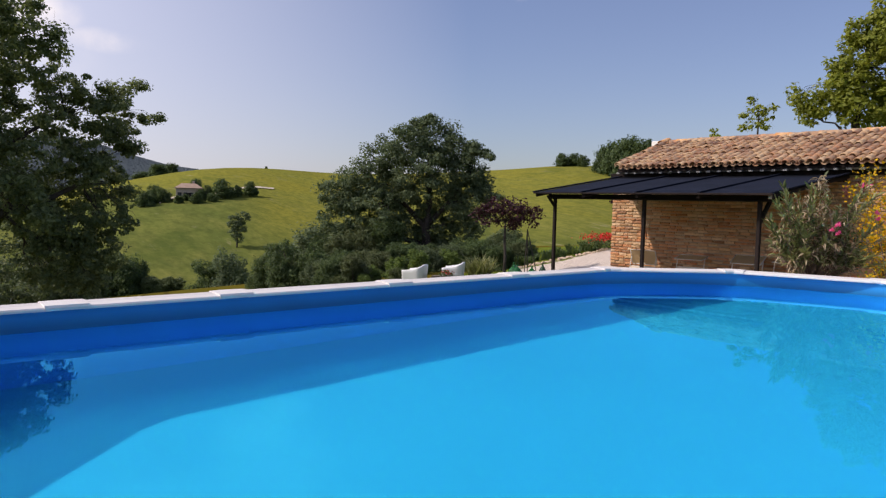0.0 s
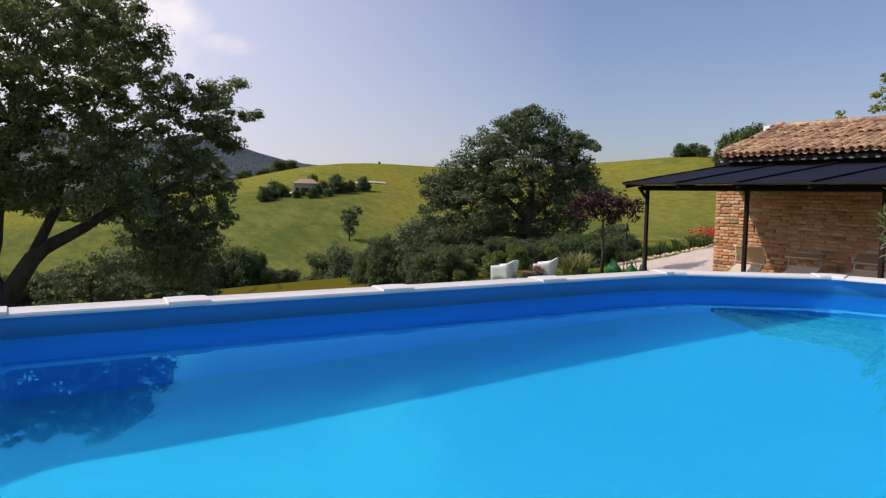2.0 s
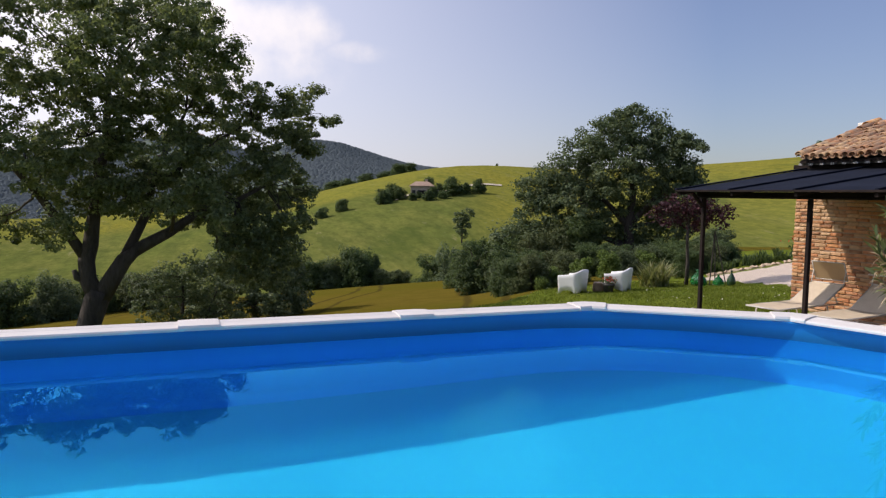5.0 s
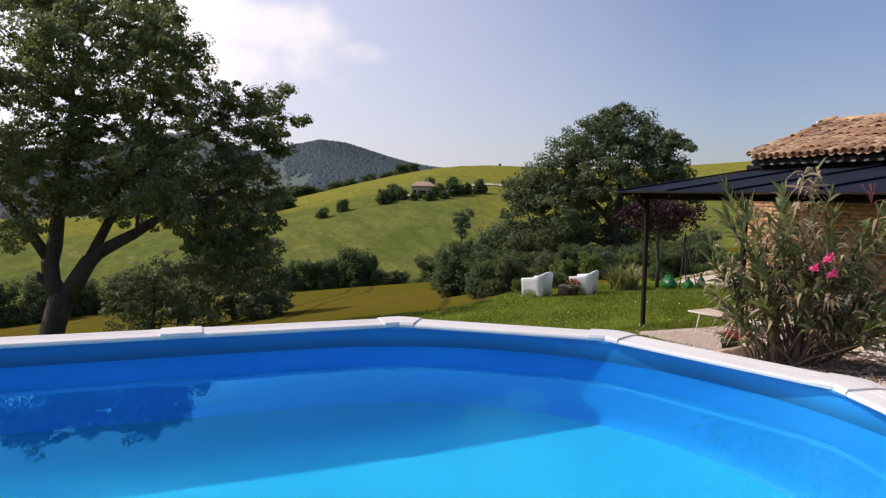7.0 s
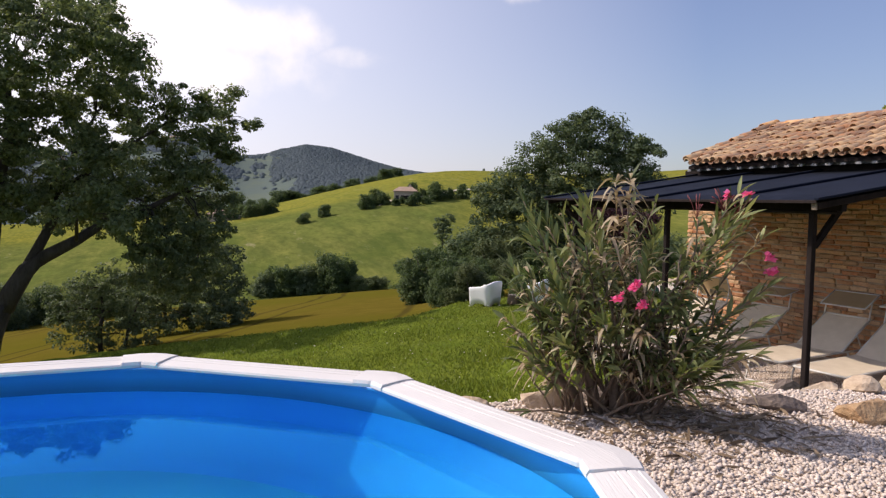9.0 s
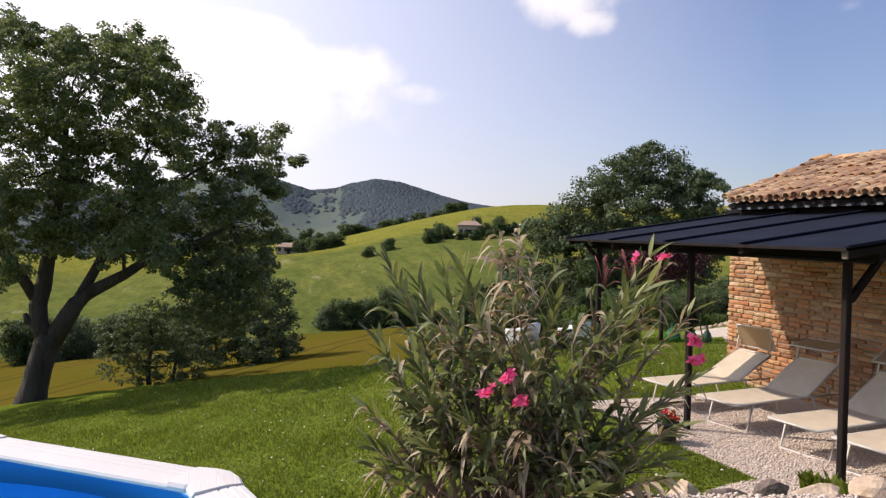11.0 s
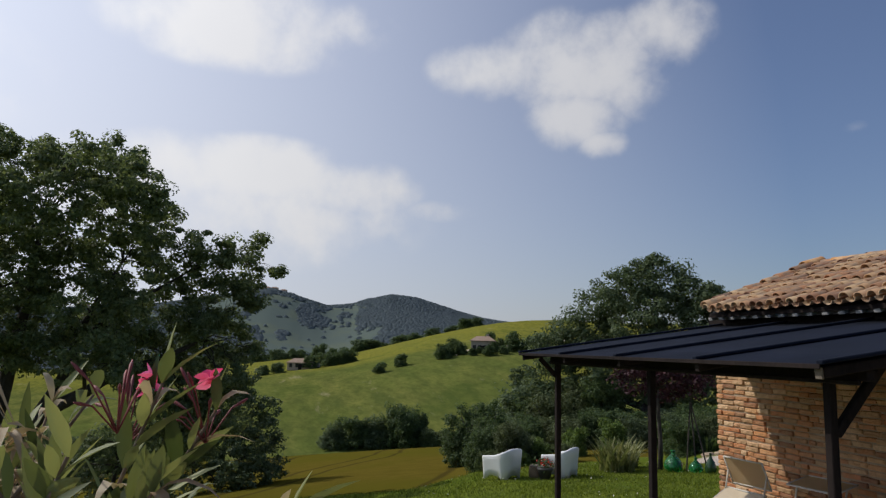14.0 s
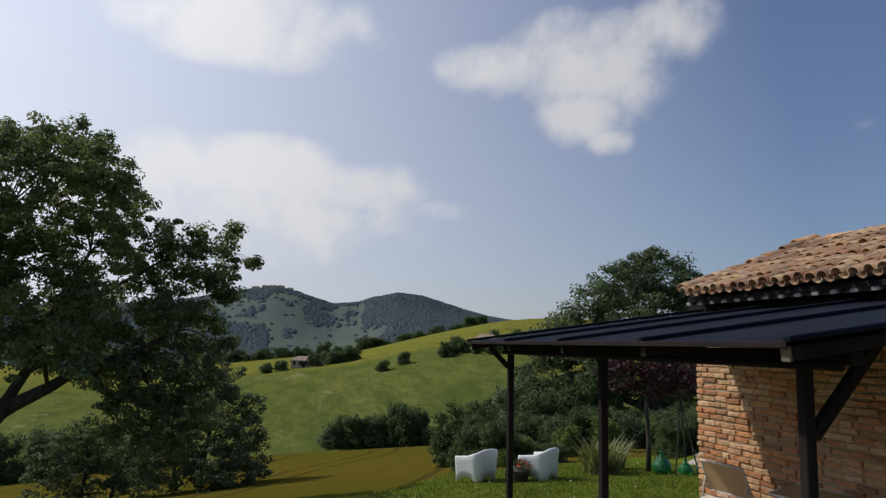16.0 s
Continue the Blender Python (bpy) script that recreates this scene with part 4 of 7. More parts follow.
OAK_OUTER = [
    (5.15, 0.2, 9.27, 0.51), (5.89, -0.7, 9.04, 0.56), (6.73, -0.9, 9.03, 0.55), (7.72, 0.7, 9.36, 0.39), (7.9, -0.5, 9.51, 0.19), (6.36, -0.5, 8.45, 0.92), (7.28, 0.9, 8.41, 0.88), (8.15, 0.7, 8.48, 0.37),
    (8.52, -0.4, 8.38, 0.17), (5.56, 0.8, 8.25, 0.88), (7.76, 0.1, 7.54, 0.6), (6.97, 0.3, 7.32, 0.86), (6.0, -0.5, 6.96, 1.0)]
OAK_HANGING = [
    (7.42, 1.2, 6.0, 0.6), (7.9, 0.7, 5.63, 0.24), (6.6, 1.2, 5.77, 0.98), (5.39, 1.1, 5.75, 1.02), (7.55, -0.1, 5.02, 0.4), (6.8, 0.0, 4.56, 0.81), (5.65, -0.4, 4.37, 0.92), (4.71, -0.4, 4.56, 0.75),
    (5.01, -0.6, 3.53, 0.75), (6.03, -0.1, 3.55, 0.89), (6.82, 0.5, 3.7, 0.73), (4.51, -0.7, 4.03, 0.5), (5.4, 0.3, 2.7, 0.7), (6.3, 0.6, 2.7, 0.7), (7.0, 0.9, 2.9, 0.55), (4.6, 0.2, 3.0, 0.5)]
OAK_HEART = [
    (-0.61, 1.1, 9.3, 1.22), (-0.03, -1.1, 9.02, 1.0), (1.42, -1.0, 8.94, 0.86), (1.0, 1.0, 9.18, 0.83), (1.05, -1.2, 7.35, 0.91), (0.53, 1.2, 7.49, 0.9), (-1.1, 2.0, 7.38, 1.1), (-0.02, -2.0, 7.18, 0.85),
    (-0.69, -0.1, 5.87, 1.1), (0.73, -1.2, 5.63, 0.85), (0.19, 1.2, 5.59, 0.84), (1.6, -0.1, 5.92, 0.8), (2.59, 1.3, 7.99, 0.89), (2.95, -1.3, 7.79, 0.73), (3.54, -2.8, 5.86, 0.68), (2.84, 2.8, 5.84, 0.76),
    (1.81, 3.0, 5.06, 0.8), (2.77, -3.0, 5.24, 0.57), (3.98, -3.1, 5.08, 0.68), (3.32, 3.1, 4.86, 0.77), (-1.32, 1.6, 4.26, 0.81), (-0.44, -1.6, 4.46, 0.65), (4.1, 2.2, 7.16, 0.74), (4.46, -2.2, 6.98, 0.56),
    (2.61, -3.1, 6.79, 0.49), (1.59, 3.1, 7.01, 0.55), (4.51, 1.8, 8.43, 0.68), (4.77, -1.8, 8.11, 0.53), (3.2, 0.6, 6.4, 0.75), (2.3, -1.6, 8.7, 0.7), (3.6, -0.9, 7.2, 0.6), (4.4, 0.4, 5.6, 0.7), (1.9, 1.9, 6.4, 0.6), (3.7, 1.5, 9.0, 0.7)]
OAK_INNER = [
    (-1.91, -0.7, 11.2, 1.34), (-2.41, 0.4, 8.99, 1.51), (-1.31, -2.5, 6.51, 1.15), (-2.54, -2.3, 9.46, 1.55), (-2.64, -1.6, 7.18, 1.39), (-2.84, 2.3, 4.42, 0.92), (-4.4, 0.2, 10.2, 1.8), (-4.8, -0.8, 7.6, 1.9),
    (-4.2, 0.9, 5.3, 1.5), (-3.2, 0, 12.4, 0.9), (-6.2, 0.2, 8.9, 1.8), (-6.0, 0.5, 6.0, 1.6)]
OAK_SHADE = [
    (0.2, 1.6, 6.87, 0.7), (1.33, -1.4, 5.43, 0.65), (1.53, 0.5, 7.7, 0.7), (2.19, -0.6, 6.22, 0.65), (1.74, 1.6, 5.02, 0.5), (3.43, -1.4, 6.93, 0.65), (3.06, 0.5, 5.62, 0.6), (4.16, -0.6, 6.1, 0.65), (4.06, 1.6, 4.87, 0.6), (1.06, -1.4, 8.2, 0.7), (2.44, 0.5, 8.87, 0.6), (5.55, -0.6, 6.69, 0.6), (5.41, 1.6, 5.18, 0.6)]
OAK_BLOBS = [(r, d, u, rad, rad) for r, d, u, rad in OAK_TOP + OAK_OUTER + OAK_HANGING + OAK_HEART + OAK_SHADE]
OAK_BLOBS += [(r, d, u, rad * 0.82, rad * 0.82) for r, d, u, rad in OAK_INNER]
OAK_TRUNK = [
    [(-0.25, 0, -0.6, 0.60), (-0.2, 0, 0, 0.50), (-0.1, 0, 0.4, 0.43), (0.05, 0, 1.1, 0.40), (0.27, 0, 1.84, 0.42), (0.38, 0, 2.2, 0.42)],
    [(0.32, 0, 1.95, 0.33), (0.02, 0.05, 2.6, 0.30), (-0.02, 0.1, 3.24, 0.28), (0.12, 0.15, 3.81, 0.26), (0.2, 0.3, 4.6, 0.23), (0.4, 0.3, 6.0, 0.18), (0.7, 0.2, 7.6, 0.13), (0.8, 0.1, 9.4, 0.08)],
    [(0.0, 0.05, 2.56, 0.15), (-0.32, 0, 2.7, 0.13), (-0.4, 0, 2.95, 0.08)]]
OAK_LIMBS = [
    [(0.45, 0, 2.0, 0.34), (0.85, -0.1, 2.72, 0.31), (1.2, -0.2, 3.29, 0.27), (1.75, -0.3, 3.74, 0.22), (2.7, -0.3, 4.27, 0.18), (3.66, -0.2, 4.94, 0.14), (4.92, -0.1, 5.36, 0.10), (6.2, 0.1, 6.06, 0.06)],
    [(1.13, -0.1, 3.2, 0.20), (1.5, 0.2, 4.0, 0.17), (2.0, 0.4, 5.05, 0.15), (2.1, 0.6, 6.11, 0.12), (2.5, 0.7, 7.0, 0.09), (3.3, 0.6, 8.6, 0.05)],
    [(2.1, 0.5, 5.9, 0.10), (3.1, 0.2, 6.6, 0.08), (4.3, 0.1, 7.5, 0.06), (5.6, 0.2, 8.4, 0.035)],
    [(-0.02, 0.1, 3.3, 0.2), (-0.7, 0.3, 4.4, 0.17), (-1.6, 0.4, 5.7, 0.13), (-2.8, 0.3, 7.2, 0.08)]]
OAK_STEMS = OAK_TRUNK + OAK_LIMBS
OAK_BASE = (-25.7, -1.1, -3.9)
build_tree("oak_tree", "large spreading oak with a forked dark trunk at the lawn edge", OAK_BASE, 90.0, OAK_BLOBS, OAK_STEMS, M_OAK, 3, 3.1, 0.30, 62, 0.125, inner=0.25, limb=0.6)
# leafy scrub in the field behind the oak's outer limb
build_tree("oak_sapling", "tall leafy oak scrub in the field behind the big oak", (-35.6, 5.4, h1(-35.6, 5.4)), 98.0,
           [(-0.9, 0.2, 3.1, 1.3, 1.3), (0.4, 0.5, 3.6, 1.3, 1.2), (1.3, -0.3, 2.6, 1.25, 1.2), (2.0, 0.2, 1.5, 0.95, 0.9), (0.4, -1.2, 1.3, 1.3, 1.1), (-1.2, -1.0, 1.3, 1.3, 1.1), (1.5, -1.4, 0.8, 1.0, 0.9), (-2.2, -0.6, 2.2, 1.1, 1.1), (-2.6, -1.2, 0.9, 1.0, 0.9), (-0.2, -2.2, 0.7, 1.2, 0.9), (0.9, 0.3, 4.8, 1.0, 0.9), (-0.6, 0.2, 4.8, 1.1, 1.0), (2.0, 0.2, 3.6, 0.8, 0.8), (2.5, 0.1, 2.3, 0.4, 0.5), (2.55, 0, 0.7, 0.5, 0.6)],
           [[(0.2, 0, -0.3, 0.16), (0.1, 0, 0.8, 0.13), (0.3, 0.1, 2.0, 0.10), (0.5, 0, 3.8, 0.05)], [(-0.9, 0.1, -0.3, 0.12), (-1.1, 0.1, 1.2, 0.09), (-1.3, 0, 2.8, 0.05)]],
           M_OAK2, 5, 2.6, 0.36, 50, 0.14, "tree")
build_tree("oak_sapling", "bushy young oak growing behind the forked trunk", (-29.2, 1.9, h1(-29.2, 1.9)), 96.0,
           [(-0.4, 0.2, 2.5, 0.85, 0.8), (0.6, -0.2, 2.9, 0.8, 0.8), (-1.1, 0.1, 1.7, 0.7, 0.7), (0.3, 0.3, 1.5, 0.95, 0.85), (1.4, 0.2, 1.9, 0.8, 0.8), (-0.6, -0.3, 0.8, 0.9, 0.7), (0.9, 0, 0.7, 0.9, 0.7), (1.9, 0.2, 0.9, 0.7, 0.7), (2.3, 0.4, 2.4, 0.7, 0.7), (-1.5, 0, 2.5, 0.35, 0.35)],
           [[(0.1, 0, -0.3, 0.11), (0.05, 0, 0.7, 0.09), (0.2, 0.1, 1.8, 0.06), (0.1, 0, 2.6, 0.03)], [(0.9, 0.1, -0.3, 0.08), (1.1, 0.1, 1.0, 0.06), (1.5, 0, 2.0, 0.03)]],
           M_OAK2, 6, 3.2, 0.30, 46, 0.12, "tree")

# round oak beyond the lawn
O2 = (-35.6, 28.4)
O2Z = -3.0
ROUND_OAK = [
    (0, 0.5, 8.87, 1.68), (-1.64, -0.5, 8.39, 1.53), (1.82, 0.3, 8.39, 1.61), (2.92, -0.4, 7.66, 1.31), (-3.1, 0.5, 7.66, 1.31), (-0.36, -1, 6.93, 2.04), (-2.37, 1, 6.02, 1.9), (1.64, 0.8, 6.02, 2.04),
    (-4.38, -0.3, 6.39, 1.09), (-5.47, 0.4, 5.11, 1.53), (-3.47, -0.8, 4.2, 1.9), (-0.91, 1.2, 4.2, 1.9), (-6.02, -0.4, 3.83, 1.31), (2.74, -0.6, 4.74, 1.61), (-4.38, 0.6, 2.37, 1.61), (-2.19, -0.5, 2.19, 1.46),
    (0.91, 0.6, 3.1, 1.31), (4.01, 0.2, 5.29, 0.95), (-6.57, 0, 5.29, 0.88), (-0.18, 0, 9.85, 0.8), (3.47, 0, 6.39, 0.8), (2.6, 0.3, 3.0, 1.2), (0.2, 0.5, 1.6, 1.4), (-3.3, 0.8, 1.0, 1.5), (-5.6, 0.3, 2.2, 1.3)]
OAK2_BLOBS = [(r, d, u, rad, rad) for r, d, u, rad in ROUND_OAK]
build_tree("oak_tree", "rounded dark green oak beyond the lawn", (O2[0], O2[1], O2Z), 53.5, OAK2_BLOBS,
           [[(0, 0, -0.4, 0.42), (0, 0, 1.5, 0.34), (-0.1, 0, 3.0, 0.28), (0.1, 0, 5.0, 0.2), (0, 0, 8.0, 0.09)], [(-0.1, 0, 3.0, 0.22), (-1.6, 0.3, 4.6, 0.15), (-3.4, 0.2, 5.6, 0.07)], [(0, 0, 3.2, 0.2), (1.4, -0.2, 4.8, 0.13), (2.8, 0, 6.6, 0.06)]],
           M_OAK2, 11, 1.7, 0.5, 70, 0.17, inner=0.3)


# ---- hedges, far trees and houses ----
def bush_meshes(seed, mat, n=70, leaves=24, size=0.075, clump=0.10, tall=1.0):
    """A bush of unit height and about unit width: stems and crown meshes."""
    rng = np.random.default_rng(seed)
    blobs = [(rng.uniform(-0.28, 0.28), rng.uniform(-0.28, 0.28), rng.uniform(0.3, 0.8) * tall, 0.24, 0.24, 0.22) for _ in range(7)]
    blobs.append((0, 0, 0.5 * tall, 0.36, 0.36, 0.42 * tall))
    blobs += [(0.3 * math.cos(a), 0.3 * math.sin(a), 0.2, 0.2, 0.2, 0.2) for a in np.arange(0, 6.2, 1.25)]
    area = sum(4 * math.pi * (b[3] * b[4] * b[5]) ** (2 / 3) for b in blobs)
    me, cl = crown_mesh("crown", blobs, mat, rng, n / area * 2.2, clump, leaves, size, 0.3, squash=0.95)
    runs = []
    for i in range(6):
        c = cl[rng.integers(len(cl))]
        runs.append((curve_points((c[0] * 0.15, c[1] * 0.15, -0.1), c, 0.05, 4, seed + i, 0.02), [0.02, 0.017, 0.013, 0.009, 0.005]))
    return tubes_mesh("stem", runs, M_BARK, 5), me


def bush_kind(name, label, seed, mat, group, category="shrub", **kw):
    st, cr = bush_meshes(seed, mat, **kw)

    def plant(x, y, hgt, wid, turn, sink=0.05):
        t = thing(name, label, category, Matrix.LocRotScale((x, y, h1(x, y) - sink * hgt), Euler((0, 0, turn)), (wid, wid, hgt)), group)
        part("stem", st, t)
        part("crown", cr, t)
        return t
    return plant


M_OLIVE = leafy("olive_leaf", (0.065, 0.092, 0.038), (0.13, 0.155, 0.064), 0.3)
SHRUBS = [bush_kind("hedge_shrub", "dense dark green shrub in the hedgerow below the lawn", 21 + k, (M_SHRUB, M_OAK2, M_SHRUB, M_OLIVE)[k], "hedgerow shrubs", n=150, leaves=60, size=0.038, clump=0.105) for k in range(4)]
M_YOUNG = leafy("young_leaf", (0.085, 0.14, 0.035), (0.18, 0.25, 0.06), 0.42)
PALE = bush_kind("pale_shrub", "pale olive-green shrub at the field's edge", 31, M_SHRUB_PALE, "hedgerow shrubs", n=110, leaves=60, size=0.045, clump=0.11)
RSH = random.Random(4)
# x, y, top height, width
VALLEY = [(-58.0, -8.1, -5.0, 5.8), (-60.3, -6.4, -5.4, 3.4), (-60.5, -2.6, -4.9, 5.0), (-61.0, 0.6, -5.2, 4.6)]
# round trees in the valley beyond the field: x, y, height, width
for k, (x, y, hgt, wid) in enumerate(((-115.1, 22.6, 4.6, 5.8), (-114.4, 25.8, 5.0, 5.6), (-113.4, 30.4, 6.7, 8.2), (-115.8, 33.0, 4.6, 4.6), (-115.6, 19.4, 3.9, 5.0))):
    SHRUBS[k % 3](x, y, hgt * 1.1, wid, RSH.uniform(0, 6.3))
# heading, distance, top height, width as seen from the pool's side
HEDGE = []
for az, r, top, wid in ((69.0, 116, -8.0, 6.0), (67.8, 112, -7.0, 6.0), (65.6, 47, -2.1, 3.6), (64.8, 48, -1.5, 4.0), (63.6, 47, -0.7, 4.6), (62.0, 46, 0.1, 4.8), (60.4, 44, -0.4, 4.6),
                        (63.6, 40, -1.6, 3.2), (62.8, 37, -1.4, 4.8), (60.6, 36, -1.1, 4.6), (58.4, 37, -1.5, 4.2), (56.0, 37, -1.3, 4.4), (53.6, 38, -1.5, 4.0), (51.0, 38, -1.3, 3.6), (61.6, 31, -2.0, 2.4), (58.6, 44, 0.0, 4.6), (48.4, 40, -1.0, 4.0)):
    HEDGE.append((1.2 - r * math.sin(radians(az)), 1.06 + r * math.cos(radians(az)), top, wid))
for i, (x, y, top, wid) in enumerate(VALLEY + HEDGE):
    tall = max(1.4, top - h1(x, y)) * 1.2
    count = max(1, math.ceil(wid / (1.2 * tall)))
    ax = math.atan2(-x, y - 1.0)
    for k in range(count):
        o = (k - (count - 1) / 2) * wid / count
        bx, by = x + o * math.cos(ax), y + o * math.sin(ax)
        SHRUBS[(i + k) % 4](bx, by, tall * RSH.uniform(0.82, 1.08), max(wid / count * 1.35, tall * 0.85), RSH.uniform(0, 6.3))
for x, y, hgt, wid in ((-110.6, 34.6, 3.2, 4.4), (-111.0, 37.0, 2.8, 4.2), (-26.6, 17.6, 0.9, 1.1), (-24.6, 17.9, 0.7, 0.9), (-30.2, 17.6, 1.3, 1.5), (-25.4, 15.4, 0.7, 0.9)):
    PALE(x, y, hgt, wid, RSH.uniform(0, 6.3))
# bright young bushes where the lawn meets the hedge
YOUNG = bush_kind("young_bush", "bright green young bush at the lawn's lower edge", 36, M_YOUNG, "lawn edge bushes", n=90, leaves=44, size=0.06, clump=0.12)
for x, y, hgt, wid in ((-26.6, 15.6, 1.0, 1.2), (-25.6, 17.2, 0.9, 1.1), (-24.6, 16.2, 0.6, 0.8), (-26.4, 19.0, 1.2, 1.2), (-27.4, 21.4, 1.4, 1.3), (-27.8, 24.0, 1.3, 1.3)):
    YOUNG(x, y, hgt, wid, RSH.uniform(0, 6.3))

# loose thicket where the lawn's lower edge meets the hedgerow
build_tree("thicket", "loose dark green thicket at the lawn's lower edge", (-32.3, 16.9, h1(-32.3, 16.9)), 68.0,
           [(-0.9, 0, 1.3, 0.75, 0.8), (-0.2, 0.3, 1.7, 0.8, 0.7), (0.7, -0.2, 1.5, 0.85, 0.75), (1.6, 0.2, 1.3, 0.8, 0.7), (0.2, -0.6, 0.6, 0.9, 0.7), (-0.8, -0.4, 0.4, 0.7, 0.6), (1.3, -0.5, 0.5, 0.9, 0.6), (-1.2, 0, 2.0, 0.22, 0.3), (-0.6, 0, 2.4, 0.2, 0.3), (0.9, 0, 2.3, 0.25, 0.25), (2.4, 0, 0.9, 0.7, 0.7)],
           [[(0.1, 0, -0.2, 0.07), (-0.3, 0, 1.0, 0.05), (-0.7, 0, 2.2, 0.02)], [(0.5, 0, -0.2, 0.07), (0.7, 0, 0.9, 0.05), (0.9, 0, 2.1, 0.02)]],
           M_SHRUB, 26, 4.0, 0.28, 44, 0.11, "shrub")

FAR_KINDS = []
for k in range(3):
    st, cr = bush_meshes(41 + k, M_SHRUB, n=90, leaves=34, size=0.062, clump=0.125)
    tk = tubes_mesh("trunk", [([(0, 0, -0.12), (0.01, 0, 0.2), (0, 0.01, 0.5)], [0.05, 0.035, 0.02])], M_BARK, 6)
    FAR_KINDS.append((tk, cr))


def far_tree(x, y, hgt, wid, label, group):
    tk, cr = FAR_KINDS[RSH.randrange(3)]
    t = thing("tree", label, "tree", Matrix.LocRotScale((x, y, h1(x, y) - 0.03 * hgt), Euler((0, 0, RSH.uniform(0, 6.3))), (wid, wid, hgt)), group)
    part("trunk", tk, t)
    part("crown", cr, t)


for x, y, hgt, wid in ((-182.0, 54.7, 5.0, 6.0), (-184.3, 60.0, 4.6, 5.4), (-180.0, 73.6, 6.6, 7.4), (-181.6, 82.3, 5.2, 5.2), (-181.0, 78.6, 4.0, 4.2), (-175.4, 65.6, 3.6, 4.6), (-190.0, 59.8, 5.0, 5.0), (-176.0, 69.5, 2.6, 4.0), (-186.0, 57.0, 4.4, 5.0), (-180.4, 68.6, 3.4, 3.4), (-187.5, 70.0, 5.6, 5.0), (-181.2, 64.6, 2.3, 2.8), (-183.0, 71.4, 4.0, 4.0), (-179.0, 62.0, 2.4, 3.0)):
    far_tree(x, y, hgt * 0.85, wid * 0.85, "round dark tree beside the farmhouse on the hill", "farmhouse trees")
for x, y, hgt, wid in ((-183.9, 43.8, 3.4, 3.9), (-180.1, 37.8, 2.9, 3.8)):
    far_tree(x, y, hgt, wid, "lone round tree on the open hillside", "hillside trees")


build_tree("hillside_tree", "slender lone tree standing over the hedgerow", (-130.7, 56.7, h1(-130.7, 56.7)), 67,
           [(0.0, 0, 5.2, 1.5, 1.3), (0.9, 0.2, 6.1, 1.3, 1.0), (-0.9, 0, 4.6, 1.4, 1.2), (0.5, 0, 3.9, 1.3, 1.1), (-0.6, -0.2, 2.9, 1.3, 1.1), (1.9, 0, 5.9, 0.7, 0.5), (0.2, 0.2, 1.8, 1.2, 1.0), (-0.9, 0, 5.9, 0.8, 0.7)],
           [[(-0.2, 0, -0.3, 0.16), (-0.1, 0, 2.0, 0.13), (0.1, 0, 4.0, 0.09), (0.2, 0, 5.6, 0.04)]], M_OAK2, 23, 1.6, 0.42, 44, 0.2)


def polar(az, r):
    a = radians(az)
    return -r * math.sin(a), 4.0 + r * math.cos(a)


for k in range(46):
    az = 71.5 + 23 * (k / 45) + RSH.uniform(-0.4, 0.4)
    r = RSH.uniform(306, 345) if k % 3 else RSH.uniform(350, 430)
    far_tree(*polar(az, r), RSH.uniform(4.0, 6.2), RSH.uniform(6, 10), "dark tree in the belt behind the hill crest", "crest trees")
for az, r, hgt, wid in ((41.2, 268, 5.6, 6.4), (40.3, 270, 5.4, 6.6), (39.5, 266, 4.8, 5.4), (65.0, 299, 1.1, 1.2), (72.0, 303, 4.2, 5.5), (73.0, 304, 4.8, 6)):
    far_tree(*polar(az, r), hgt, wid, "spreading tree on the grassy ridge", "ridge trees")
for az, r, hgt, wid in ((37.9, 240, 9, 8), (37.1, 236, 12, 10), (36.2, 232, 14, 11), (35.2, 230, 14, 12), (34.0, 230, 13, 12)):
    far_tree(*polar(az, r), hgt, wid, "tall dark tree on the ridge beyond the outbuilding", "trees beyond the outbuilding")
for az, r, hgt, wid in ((85.0, 232, 6, 7), (83.6, 236, 6, 7), (82.8, 240, 7, 8), (87.5, 226, 4.5, 6), (88.6, 224, 4.5, 6), (84.2, 246, 6.5, 8), (82.0, 242, 6, 7)):
    far_tree(*polar(az, r), hgt * 0.72, wid * 0.8, "dark tree around the lower farmhouse", "lower farm trees")


